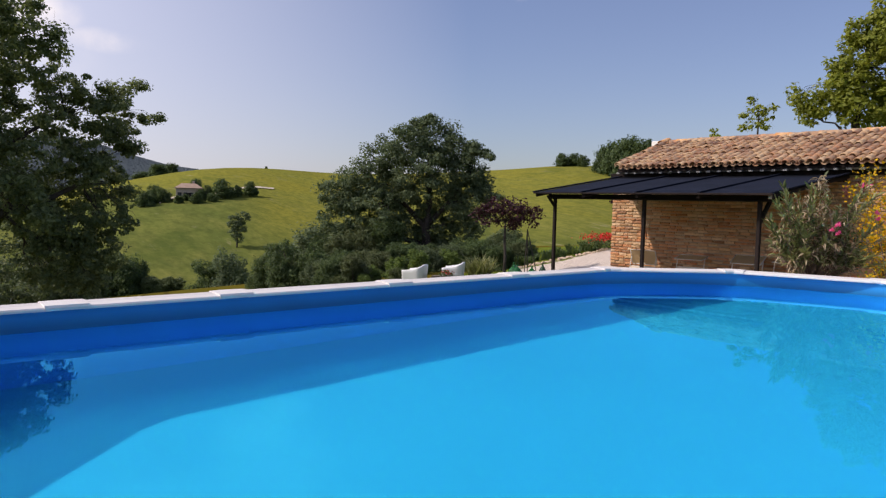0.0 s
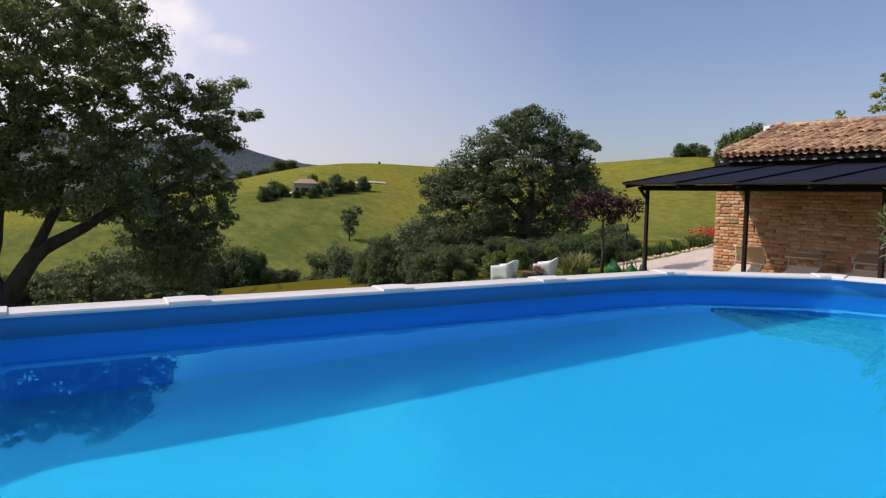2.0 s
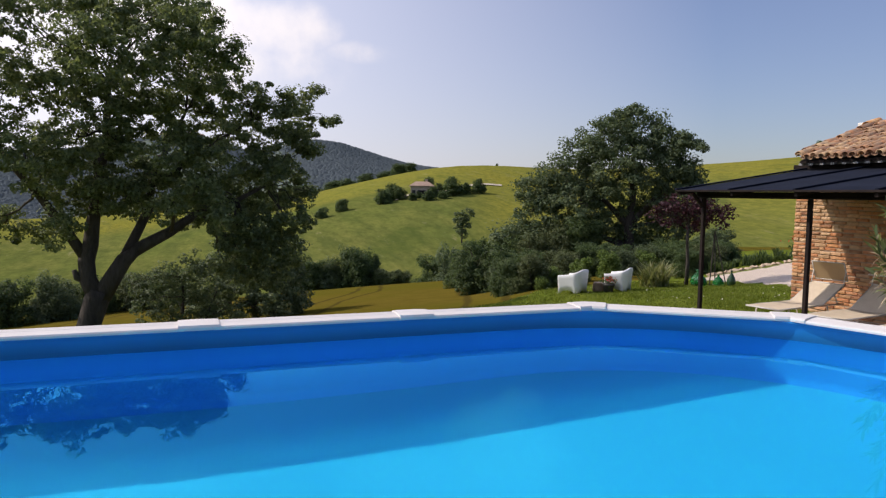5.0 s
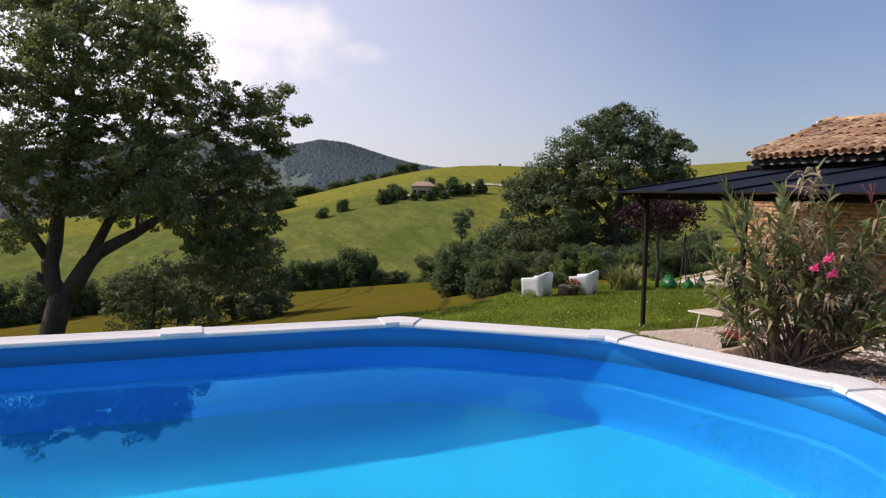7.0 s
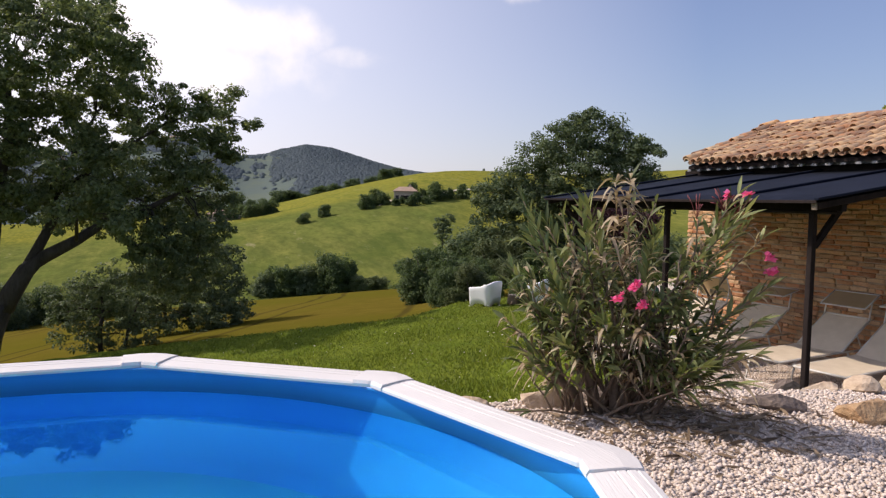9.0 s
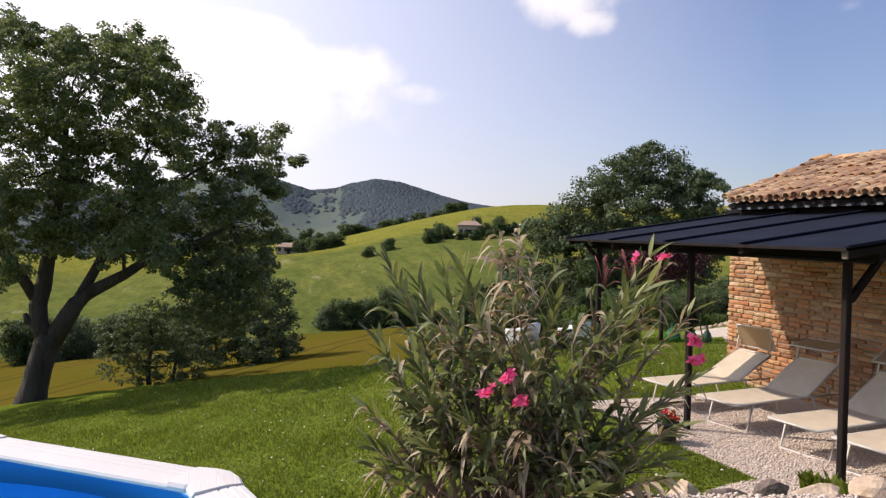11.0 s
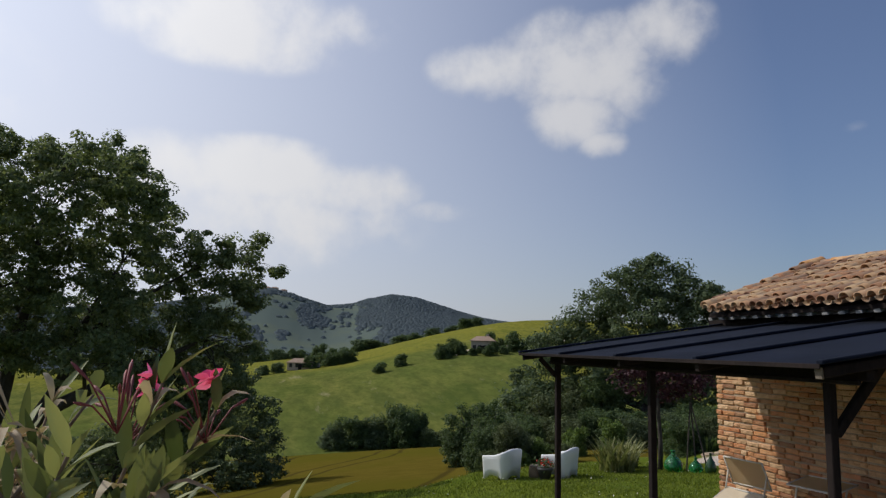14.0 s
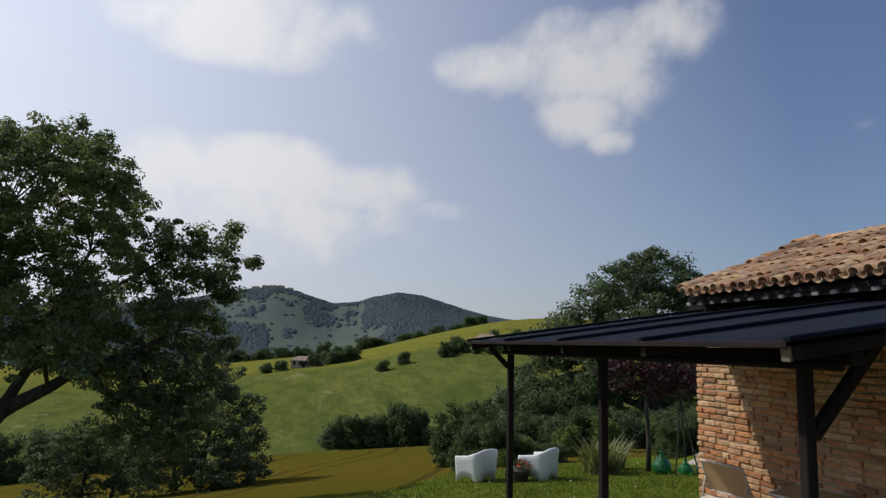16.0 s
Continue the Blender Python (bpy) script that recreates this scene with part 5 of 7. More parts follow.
def farmhouse(x, y, turn, length, depth, eaves, label):
    z = min(h1(x, y), h1(x + 3, y), h1(x - 3, y)) - 0.3
    t = thing("farmhouse", label, "house", Matrix.Translation((x, y, z)) @ pose(0, 0, 0, 0, 0, turn))
    part("wall", box("wall", (length, depth, eaves + 0.3), M_PLASTER, 0.03, (0, 0, (eaves + 0.3) / 2)), t, "ochre plastered walls")
    rise = depth * 0.22
    l2, d2 = length / 2 + 0.4, depth / 2 + 0.4
    v = [(-l2, -d2, eaves + 0.1), (l2, -d2, eaves + 0.1), (l2, d2, eaves + 0.1), (-l2, d2, eaves + 0.1), (-l2 * 0.5, 0, eaves + rise + 0.3), (l2 * 0.5, 0, eaves + rise + 0.3)]
    v += [(a, b, c - 0.18) for a, b, c in v[:4]]
    roof = part("roof", mesh_from("roof", v, [(0, 1, 5, 4), (1, 2, 5), (2, 3, 4, 5), (3, 0, 4), (0, 6, 7, 1), (1, 7, 8, 2), (2, 8, 9, 3), (3, 9, 6, 0), (9, 8, 7, 6)], M_FARROOF), t, "hipped clay tile roof")
    part("chimney", box("chimney", (0.6, 0.6, 1.2), M_PLASTER, 0.02, (length * 0.2, 0.4, eaves + rise + 0.3)), roof)
    for sx in (-0.36, -0.12, 0.12, 0.36):
        for zz in (1.6,):
            part("window", box("window", (0.9, 0.12, 1.2), M_DARKGLASS, 0.02, (sx * length, -depth / 2 - 0.04, zz)), t)
    part("door", box("door", (1.1, 0.14, 2.1), M_WOOD, 0.02, (0, -depth / 2 - 0.04, 1.05)), t)
    part("porch", box("porch", (length * 0.4, 2.2, 2.2), M_PLASTER, 0.03, (length * 0.55, -0.5, 1.1)), t)


farmhouse(-184.5, 66.6, 70, 6.2, 4.6, 3.3, "ochre farmhouse with a hipped clay roof on the hill")
farmhouse(*polar(85.8, 234), 80, 8.0, 5.0, 2.4, "low red-roofed farmhouse among trees on the slope")


for k, (az, r, turn) in enumerate(((88.0, 1478, 70), (88.7, 1484, 95), (89.3, 1480, 60), (89.9, 1486, 85), (90.6, 1478, 75))):
    farmhouse(*polar(az, r), turn, 13.0 + 2 * (k % 3), 10.0, 6.0 + k % 2, "pale house of the hilltop village among trees")


def hill_track():
    """The pale farm track that runs past the farmhouse."""
    v, f = [], []
    pts = [(73.4 - 0.3 * k, 192 + 0.9 * k + 3 * math.sin(k * 0.35)) for k in range(30)]
    for i, (az, r) in enumerate(pts):
        for d in (-1.6, 1.6):
            x, y = polar(az, r + d)
            v.append((x, y, h1(x, y) + 0.25))
    for i in range(len(pts) - 1):
        f.append((2 * i, 2 * i + 1, 2 * i + 3, 2 * i + 2))
    tagged(new("road", mesh_from("road", v, f, M_TRACK)), "pale gravel farm track along the hillside", "track", kind="structure")


hill_track()


def value_noise(u, v, seed):
    """Smooth random field between 0 and 1 over two coordinates."""
    g = np.random.default_rng(seed).random((97, 97))
    iu, iv = np.floor(u).astype(int), np.floor(v).astype(int)
    fu, fv = u - iu, v - iv
    fu, fv = fu * fu * (3 - 2 * fu), fv * fv * (3 - 2 * fv)
    a, b, c, d = g[iu % 97, iv % 97], g[(iu + 1) % 97, iv % 97], g[iu % 97, (iv + 1) % 97], g[(iu + 1) % 97, (iv + 1) % 97]
    return (a * (1 - fu) + b * fu) * (1 - fv) + (c * (1 - fu) + d * fu) * fv


def far_woods():
    """Woods over the far mountain and the ridge behind the hill."""
    rng = np.random.default_rng(77)
    n = 70000
    az = rng.uniform(60, 112, n)
    r = rng.uniform(620, 1520, n)
    x, y = -r * np.sin(np.radians(az)), 4 + r * np.cos(np.radians(az))
    patch = 0.5 * value_noise(az * 0.42, r / 150, 1) + 0.3 * value_noise(az * 1.0, r / 62, 2) + 0.2 * value_noise(az * 2.6, r / 27, 3)
    patch = patch + rng.normal(size=n) * 0.03
    az = az + (patch - 0.5) * 6.0
    # thick woods on the two summits, open pasture with clumps between them
    bar = np.where(az < 81.0, np.where(r > 960, 0.30, 0.47), np.where(az < 87.4, np.where(r > 1400, 0.42, 0.60), np.where(r > 1330, 0.36, 0.44)))
    keep = (patch > bar) | ((r < 680) & (patch > 0.4)) | (rng.random(n) < 0.012)
    keep &= rng.random(n) < 0.9
    x, y, r = x[keep], y[keep], r[keep]
    z = height(x, y) + 3
    n = len(x)
    dome = np.array([(1, 0, 0), (0.3, 0.95, 0), (-0.8, 0.6, 0), (-0.8, -0.6, 0), (0.3, -0.95, 0), (0.55, 0.15, 0.75), (-0.25, 0.5, 0.8), (-0.2, -0.5, 0.75), (0, 0, 1.0)])
    tri = np.array([(0, 1, 5), (1, 6, 5), (1, 2, 6), (2, 3, 7), (2, 7, 6), (3, 4, 7), (4, 0, 5), (4, 5, 7), (5, 6, 8), (6, 7, 8), (7, 5, 8)])
    wide = rng.uniform(3.2, 6.5, n)
    a = rng.uniform(0, 6.28, n)
    ca, sa = np.cos(a)[:, None], np.sin(a)[:, None]
    d = dome[None] * np.stack([wide, wide * rng.uniform(0.7, 1.1, n), rng.uniform(2.2, 4.6, n)], -1)[:, None, :]
    v = np.stack([d[..., 0] * ca - d[..., 1] * sa + x[:, None], d[..., 0] * sa + d[..., 1] * ca + y[:, None], d[..., 2] + z[:, None] - 3.6], -1)
    f = (tri[None] + (np.arange(n) * len(dome))[:, None, None]).reshape(-1, 3)
    ob = new("far_woods", big_mesh("far_woods", v.reshape(-1, 3), f, 3, M_HAZEDWOODS, True))
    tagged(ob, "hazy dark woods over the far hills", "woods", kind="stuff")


# leaf colour lightened towards blue-grey: distance haze painted in
M_HAZEDWOODS = leafy("hazed_wood_leaf", (0.165, 0.205, 0.235), (0.195, 0.235, 0.260), 0.6)
M_HAZEDWOODS.node_tree.nodes["Principled BSDF"].inputs["Specular IOR Level"].default_value = 0.0
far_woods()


# ---- courtyard: plum tree, demijohns, flowers ----
def plum_tree():
    x, y = -16.7, 16.9
    z = h1(x, y)
    top = 2.15 - z
    rng = np.random.default_rng(9)
    blobs = [(-0.62, 0.1, top - 0.85, 0.46, 0.40), (0.72, -0.1, top - 0.85, 0.50, 0.42), (0.0, 0.3, top - 0.6, 0.5, 0.42), (0.3, -0.3, top - 0.55, 0.42, 0.4), (-0.35, -0.2, top - 0.55, 0.45, 0.42), (0.05, 0, top - 1.05, 0.5, 0.3), (1.0, 0.1, top - 0.7, 0.30, 0.28), (-0.9, 0, top - 0.75, 0.26, 0.25), (0.45, 0.2, top - 0.9, 0.5, 0.4)]
    build_tree("plum_tree", "small purple-leaved plum tree with wooden support stakes", (x, y, z), 50, blobs,
               [[(0, 0, -0.1, 0.07), (0.02, 0, 0.7, 0.055), (-0.02, 0, 1.4, 0.05), (0, 0, 2.0, 0.03)]], M_PURPLE, 9, 7.5, 0.2, 20, 0.10)
    st = thing("support_stakes", "three wooden stakes tied beside the plum tree", "stake")
    for k, (dx, dy) in enumerate(((0.75, 0.25), (0.45, 0.75), (0.95, 0.75))):
        part("stake", beam("stake", (x + dx, y + dy, h1(x + dx, y + dy) - 0.1), (x + 0.62, y + 0.5, z + 1.75), 0.03, 0.03, M_BARK, 0.004), st)


plum_tree()
# second purple-leaved tree showing past the wall's end
build_tree("plum_tree", "purple-leaved plum showing past the end of the brick wall", (-11.9, 17.5, h1(-11.9, 17.5)), 40,
           [(0.3, 0, 2.35, 0.5, 0.4), (-0.25, 0, 2.2, 0.35, 0.25), (0.9, 0, 2.3, 0.5, 0.4)], [[(0.3, 0, -0.1, 0.06), (0.3, 0, 1.0, 0.05), (0.3, 0, 2.0, 0.03)]], M_PURPLE, 10, 6.0, 0.2, 18, 0.10)


M_VARIED = leafy("variegated_leaf", (0.12, 0.15, 0.05), (0.30, 0.30, 0.15), 0.35)


def demijohn(x, y, hgt, fat, label, mat=None):
    t = thing("demijohn", label, "glass bottle", Matrix.Translation((x, y, h1(x, y) - 0.01)), "green demijohns")
    r = fat
    prof = [(r * 0.55, 0.0), (r * 0.85, 0.03), (r, hgt * 0.22), (r * 0.97, hgt * 0.38), (r * 0.72, hgt * 0.58), (r * 0.34, hgt * 0.74), (r * 0.2, hgt * 0.84), (r * 0.19, hgt * 0.93), (r * 0.26, hgt * 0.95), (r * 0.26, hgt)]
    part("bottle", lathe("bottle", prof, mat or M_GREENGLASS), t)
    part("neck_ring", lathe("neck_ring", [(r * 0.21, hgt * 0.92), (r * 0.27, hgt * 0.935), (r * 0.27, hgt * 0.955), (r * 0.21, hgt * 0.97)], mat or M_GREENGLASS, 14), t)


M_AMBER = mottled("dark_bottle_glass", (0.02, 0.05, 0.02), (0.03, 0.07, 0.03), 3.0, 0.1, 0.0, 0.001)
for x, y, hgt, fat in ((-16.35, 17.05, 0.50, 0.23), (-16.0, 16.85, 0.44, 0.20), (-15.62, 17.2, 0.36, 0.17)):
    demijohn(x, y, hgt, fat, "round green glass demijohn standing on the lawn edge")
demijohn(-15.25, 17.35, 0.48, 0.13, "slim dark green glass bottle on the lawn edge", M_AMBER)
demijohn(-12.5, 18.6, 0.5, 0.2, "green demijohn on the pale gravel")


def spiky_plant(x, y, hgt, wid, n, seed, label, mat, category="plant"):
    """A clump of arching strap leaves."""
    rng = random.Random(seed)
    v, f = [], []
    for i in range(n):
        a, out, up = rng.uniform(0, 6.28), rng.uniform(0.2, 1.0) * wid / 2, rng.uniform(0.5, 1.0) * hgt
        w = rng.uniform(0.015, 0.03)
        side = Vector((-math.sin(a), math.cos(a), 0)) * w
        o = len(v)
        base = Vector((rng.uniform(-0.2, 0.2) * wid, rng.uniform(-0.2, 0.2) * wid, 0))
        for k in range(5):
            s = k / 4
            p = base + Vector((math.cos(a) * out * s ** 1.3, math.sin(a) * out * s ** 1.3, up * (1.35 * s - 0.42 * s * s)))
            ww = (1.0, 1.1, 0.9, 0.6, 0.08)[k]
            v += [p - side * ww, p + side * ww]
        f += [(o + 2 * k, o + 2 * k + 1, o + 2 * k + 3, o + 2 * k + 2) for k in range(4)]
    t = thing("strap_leaf_plant", label, category, Matrix.Translation((x, y, h1(x, y) - 0.02)))
    part("leaves", mesh_from("leaves", v, f, mat), t)
    return t


spiky_plant(-16.7, 15.7, 0.95, 1.7, 190, 91, "pale variegated strap-leaved clump on the lawn by the plum tree", M_VARIED)
spiky_plant(-17.6, 16.4, 0.8, 1.3, 130, 92, "smaller variegated strap-leaved clump behind the lawn", M_VARIED)


def flower_clump(x, y, hgt, wid, seed, label, mat, n=160, leaf=None, size=0.09):
    rng = np.random.default_rng(seed)
    t = thing("flower_bush", label, "flowers", Matrix.Translation((x, y, h1(x, y) - 0.02)))
    c = rng.normal(size=(500, 3)) * np.array([wid / 3, wid / 3, hgt / 5]) + np.array([0, 0, hgt * 0.45])
    c[:, 2] = np.clip(c[:, 2], 0.02, hgt)
    v, f = leaf_quads(c, np.full(len(c), size), rng)
    part("foliage", big_mesh("foliage", v, f, 4, leaf or M_SHRUB), t)
    c = rng.normal(size=(n, 3)) * np.array([wid / 3, wid / 3, hgt / 8]) + np.array([0, 0, hgt * 0.85])
    v, f = leaf_quads(c, np.full(len(c), size * 0.8), rng, 0.9)
    tagged(part("flowers", big_mesh("flowers", v, f, 4, mat), t), kind="stuff")




def yard_edge(az, extra=0.0):
    """A place on the back edge of the gravel yard, by heading from the pool."""
    sn, cs = math.sin(radians(az)), math.cos(radians(az))
    bound = min(0.6 + 0.42 * (47.0 - az), 4.45) + extra
    r = (bound - 14.62 * 0.121 + 17.14 * 0.993) / (0.993 * cs - 0.121 * sn)
    return 1.22 - r * sn, 1.06 + r * cs


flower_clump(*yard_edge(39.9, 0.3), 0.62, 1.2, 51, "red geraniums in full flower by the gravel", M_RED, 300)
flower_clump(*yard_edge(38.7, 0.2), 0.6, 1.2, 52, "red geraniums in flower beside the wall's end", M_RED, 260)
for k in range(13):
    x, y = yard_edge(46.8 - 0.55 * k + RSH.uniform(-0.15, 0.15), RSH.uniform(0.35, 0.7))
    spiky_plant(x, y, RSH.uniform(0.35, 0.6), RSH.uniform(0.5, 0.9), 60, 60 + k, "low dark green plant edging the gravel yard", M_SHRUB)


for az, extra, hgt, wid in ((47.6, 1.1, 1.2, 1.5), (46.8, 1.5, 1.0, 1.4), (48.6, 0.7, 1.1, 1.4), (46.0, 1.9, 0.9, 1.3)):
    SHRUBS[int(az) % 4](*yard_edge(az, extra), hgt, wid, RSH.uniform(0, 6.3))


# ---- stones ----
def rock_mesh(seed, size, mat, cut=0.6):
    bm = bmesh.new()
    bmesh.ops.create_icosphere(bm, subdivisions=2 if size[0] < 0.45 else 3, radius=1.0)
    rr = random.Random(seed)
    off = Vector((rr.uniform(0, 50), rr.uniform(0, 50), rr.uniform(0, 50)))
    planes = [(Vector((rr.uniform(-1, 1), rr.uniform(-1, 1), rr.uniform(-0.6, 1))).normalized(), rr.uniform(cut * 0.8, 0.85)) for _ in range(11)]
    for v in bm.verts:
        p = v.co.copy()
        for n, d in planes:
            k = p.dot(n)
            if k > d:
                p -= n * (k - d) * 0.97
        p *= 1 + 0.16 * noise.noise(p * 1.7 + off) + 0.06 * noise.noise(p * 5 + off)
        v.co = Vector((p.x * size[0] / 2, p.y * size[1] / 2, p.z * size[2] / 2))
    me = bpy.data.meshes.new("stone")
    bm.to_mesh(me)
    bm.free()
    me.materials.append(mat)
    for poly in me.polygons:
        poly.use_smooth = False
    return me


def stone(x, y, size, turn, seed, mat, label, sink=0.35, lift=0.0):
    z = h1(x, y) + size[2] * (0.5 - sink) + lift
    thing("stone", label, "stone", pose(x, y, z, 0, 0, turn), "border stones", data=rock_mesh(seed, size, mat))


STONES = [(-1.90, 6.08, 0.34, 0.22, 0.17, 72, "pale"), (-1.83, 6.37, 0.32, 0.20, 0.16, 78, "dark"), (-1.98, 5.72, 0.21, 0.14, 0.09, 50, "pale"), (-2.12, 6.85, 0.30, 0.20, 0.14, 65, "dark"),
          (-2.16, 7.16, 0.26, 0.18, 0.15, 60, "pale"), (-2.18, 7.44, 0.24, 0.17, 0.25, 40, "pale"), (-2.15, 7.66, 0.26, 0.18, 0.15, 70, "dark"), (-2.13, 7.88, 0.22, 0.15, 0.20, 95, "dark"), (-2.08, 8.12, 0.30, 0.20, 0.13, 80, "pale"),
          (-2.02, 8.40, 0.28, 0.22, 0.19, 85, "pale"), (-1.98, 8.72, 0.36, 0.24, 0.21, 90, "pale"), (-1.92, 9.1, 0.34, 0.24, 0.2, 90, "pale")]
for i, (x, y, a, b, c, turn, tone) in enumerate(STONES):
    stone(x, y, (a, b, c), turn, 100 + i, M_STONE if tone == "pale" else M_DARKSTONE, "rough %s stone edging the raised gravel bed" % ("tan" if tone == "pale" else "dark grey"))
stone(-1.40, 7.66, (0.44, 0.26, 0.2), 75, 130, M_BOULDER, "ochre boulder lying on the gravel", 0.3)
stone(-1.64, 7.26, (0.42, 0.2, 0.14), 70, 131, M_DARKSTONE, "dark slate slab lying on the gravel", 0.3)
# stones edging the yard beyond
for k in range(22):
    x, y = yard_edge(47.0 - 0.36 * k + RSH.uniform(-0.08, 0.08), 0.05)
    stone(x, y, (RSH.uniform(0.22, 0.36), 0.22, RSH.uniform(0.14, 0.22)), RSH.uniform(0, 180), 140 + k % 6, M_STONE, "pale stone edging the gravel yard")


def scatter_pebbles():
    """Loose river pebbles on the raised bed and the terrace's near part."""
    rng = np.random.default_rng(5)
    ico = np.array([(1, 0, 0), (0, 1, 0), (-1, 0, 0), (0, -1, 0), (0.1, 0.1, 1), (-0.1, 0, -1), ]) * 1.12
    tri = np.array([(0, 1, 4), (1, 2, 4), (2, 3, 4), (3, 0, 4), (1, 0, 5), (2, 1, 5), (3, 2, 5), (0, 3, 5)])
    spots = []
    for n, x0, x1, y0, y1, s in ((85000, -2.4, 1.6, 4.6, 9.0, 0.0085), (38000, -8.2, -2.5, 9.3, 12.6, 0.009)):
        x, y = rng.uniform(x0, x1, n), rng.uniform(y0, y1, n)
        keep = (pool_dist(x, y) > 0.13) & (gravel_weight(x, y) > 0.5)
        spots.append(np.stack([x[keep], y[keep], np.full(keep.sum(), s)], -1))
    sp = np.concatenate(spots)
    n = len(sp)
    size = sp[:, 2] * rng.uniform(0.65, 1.55, n)
    z = height(sp[:, 0], sp[:, 1]) + size * rng.uniform(0.1, 0.7, n)
    v = ico[None] * (size[:, None, None] * np.stack([rng.uniform(0.8, 1.3, n), rng.uniform(0.7, 1.0, n), rng.uniform(0.45, 0.8, n)], -1)[:, None, :])
    v = v * (1 + 0.12 * rng.normal(size=(n, 6, 1)))
    a = rng.uniform(0, 6.28, n)
    c, s = np.cos(a)[:, None], np.sin(a)[:, None]
    tilt = rng.normal(size=(n, 1)) * 0.4
    vx, vy, vz = v[..., 0], v[..., 1], v[..., 2]
    vz = vz + tilt * vx * 0.5
    w = np.stack([vx * c - vy * s + sp[:, :1], vx * s + vy * c + sp[:, 1:2], vz + z[:, None]], -1)
    f = tri[None] + (np.arange(n) * 6)[:, None, None]
    me = big_mesh("gravel", w.reshape(-1, 3), f.reshape(-1, 3), 3, M_PEBBLE, True)
    tagged(new("gravel", me), "loose pale river pebbles on the bed and terrace", "gravel", kind="stuff")


scatter_pebbles()


def scatter_grass():
    """Short blades over the lawn, thicker near the pool, with clover heads."""
    rng = np.random.default_rng(6)
    n = 190000
    az = rng.uniform(38, 108, n)
    r = 3.2 + 20 * rng.random(n) ** 1.15
    x, y = -r * np.sin(np.radians(az)), 4 + r * np.cos(np.radians(az))
    more = 16000
    x = np.concatenate([x, rng.uniform(-5.5, -2.3, more)])
    y = np.concatenate([y, rng.uniform(6.5, 10.4, more)])
    edge = curve_of(np.degrees(np.arctan2(-x, y - 4)), LAWN_EDGE)
    keep = (pool_dist(x, y) > 0.3) & (gravel_weight(x, y) < 0.35) & (np.hypot(x, y - 4) < edge)
    x, y = x[keep], y[keep]
    n = len(x)
    z = height(x, y)
    hgt = rng.uniform(0.025, 0.065, n) * (1 + 0.5 * np.sin(x * 1.7) * np.sin(y * 2.1))
    a = rng.uniform(0, 6.28, n)
    wid = rng.uniform(0.006, 0.013, n)
    lean = rng.normal(size=(n, 2)) * 0.025
    v = np.empty((n, 3, 3))
    v[:, 0] = np.stack([x - np.cos(a) * wid, y - np.sin(a) * wid, z], -1)
    v[:, 1] = np.stack([x + np.cos(a) * wid, y + np.sin(a) * wid, z], -1)
    v[:, 2] = np.stack([x + lean[:, 0], y + lean[:, 1], z + hgt], -1)
    tagged(new("grass", big_mesh("grass", v.reshape(-1, 3), np.arange(n * 3).reshape(n, 3), 3, M_BLADE)), "short mown grass blades over the sloping lawn", "grass", kind="stuff")
    pick = rng.choice(n, 900, replace=False)
    c = np.stack([x[pick], y[pick], z[pick] + 0.05], -1)
    v, f = leaf_quads(c, np.full(len(c), 0.03), rng, 0.9, 1.5)
    tagged(new("clover_heads", big_mesh("clover_heads", v, f, 4, M_DAISY)), "small white clover heads scattered in the lawn", "flowers", kind="stuff")


scatter_grass()
for x, y, hg, wd, sd in ((-4.15, 10.3, 0.30, 0.35, 81), (-3.75, 10.15, 0.34, 0.4, 82), (-3.4, 9.95, 0.30, 0.4, 83), (-4.45, 10.35, 0.22, 0.25, 84)):
    spiky_plant(x, y, hg, wd, 90, sd, "tuft of long grass by the pergola post", M_BLADE, "grass tuft")


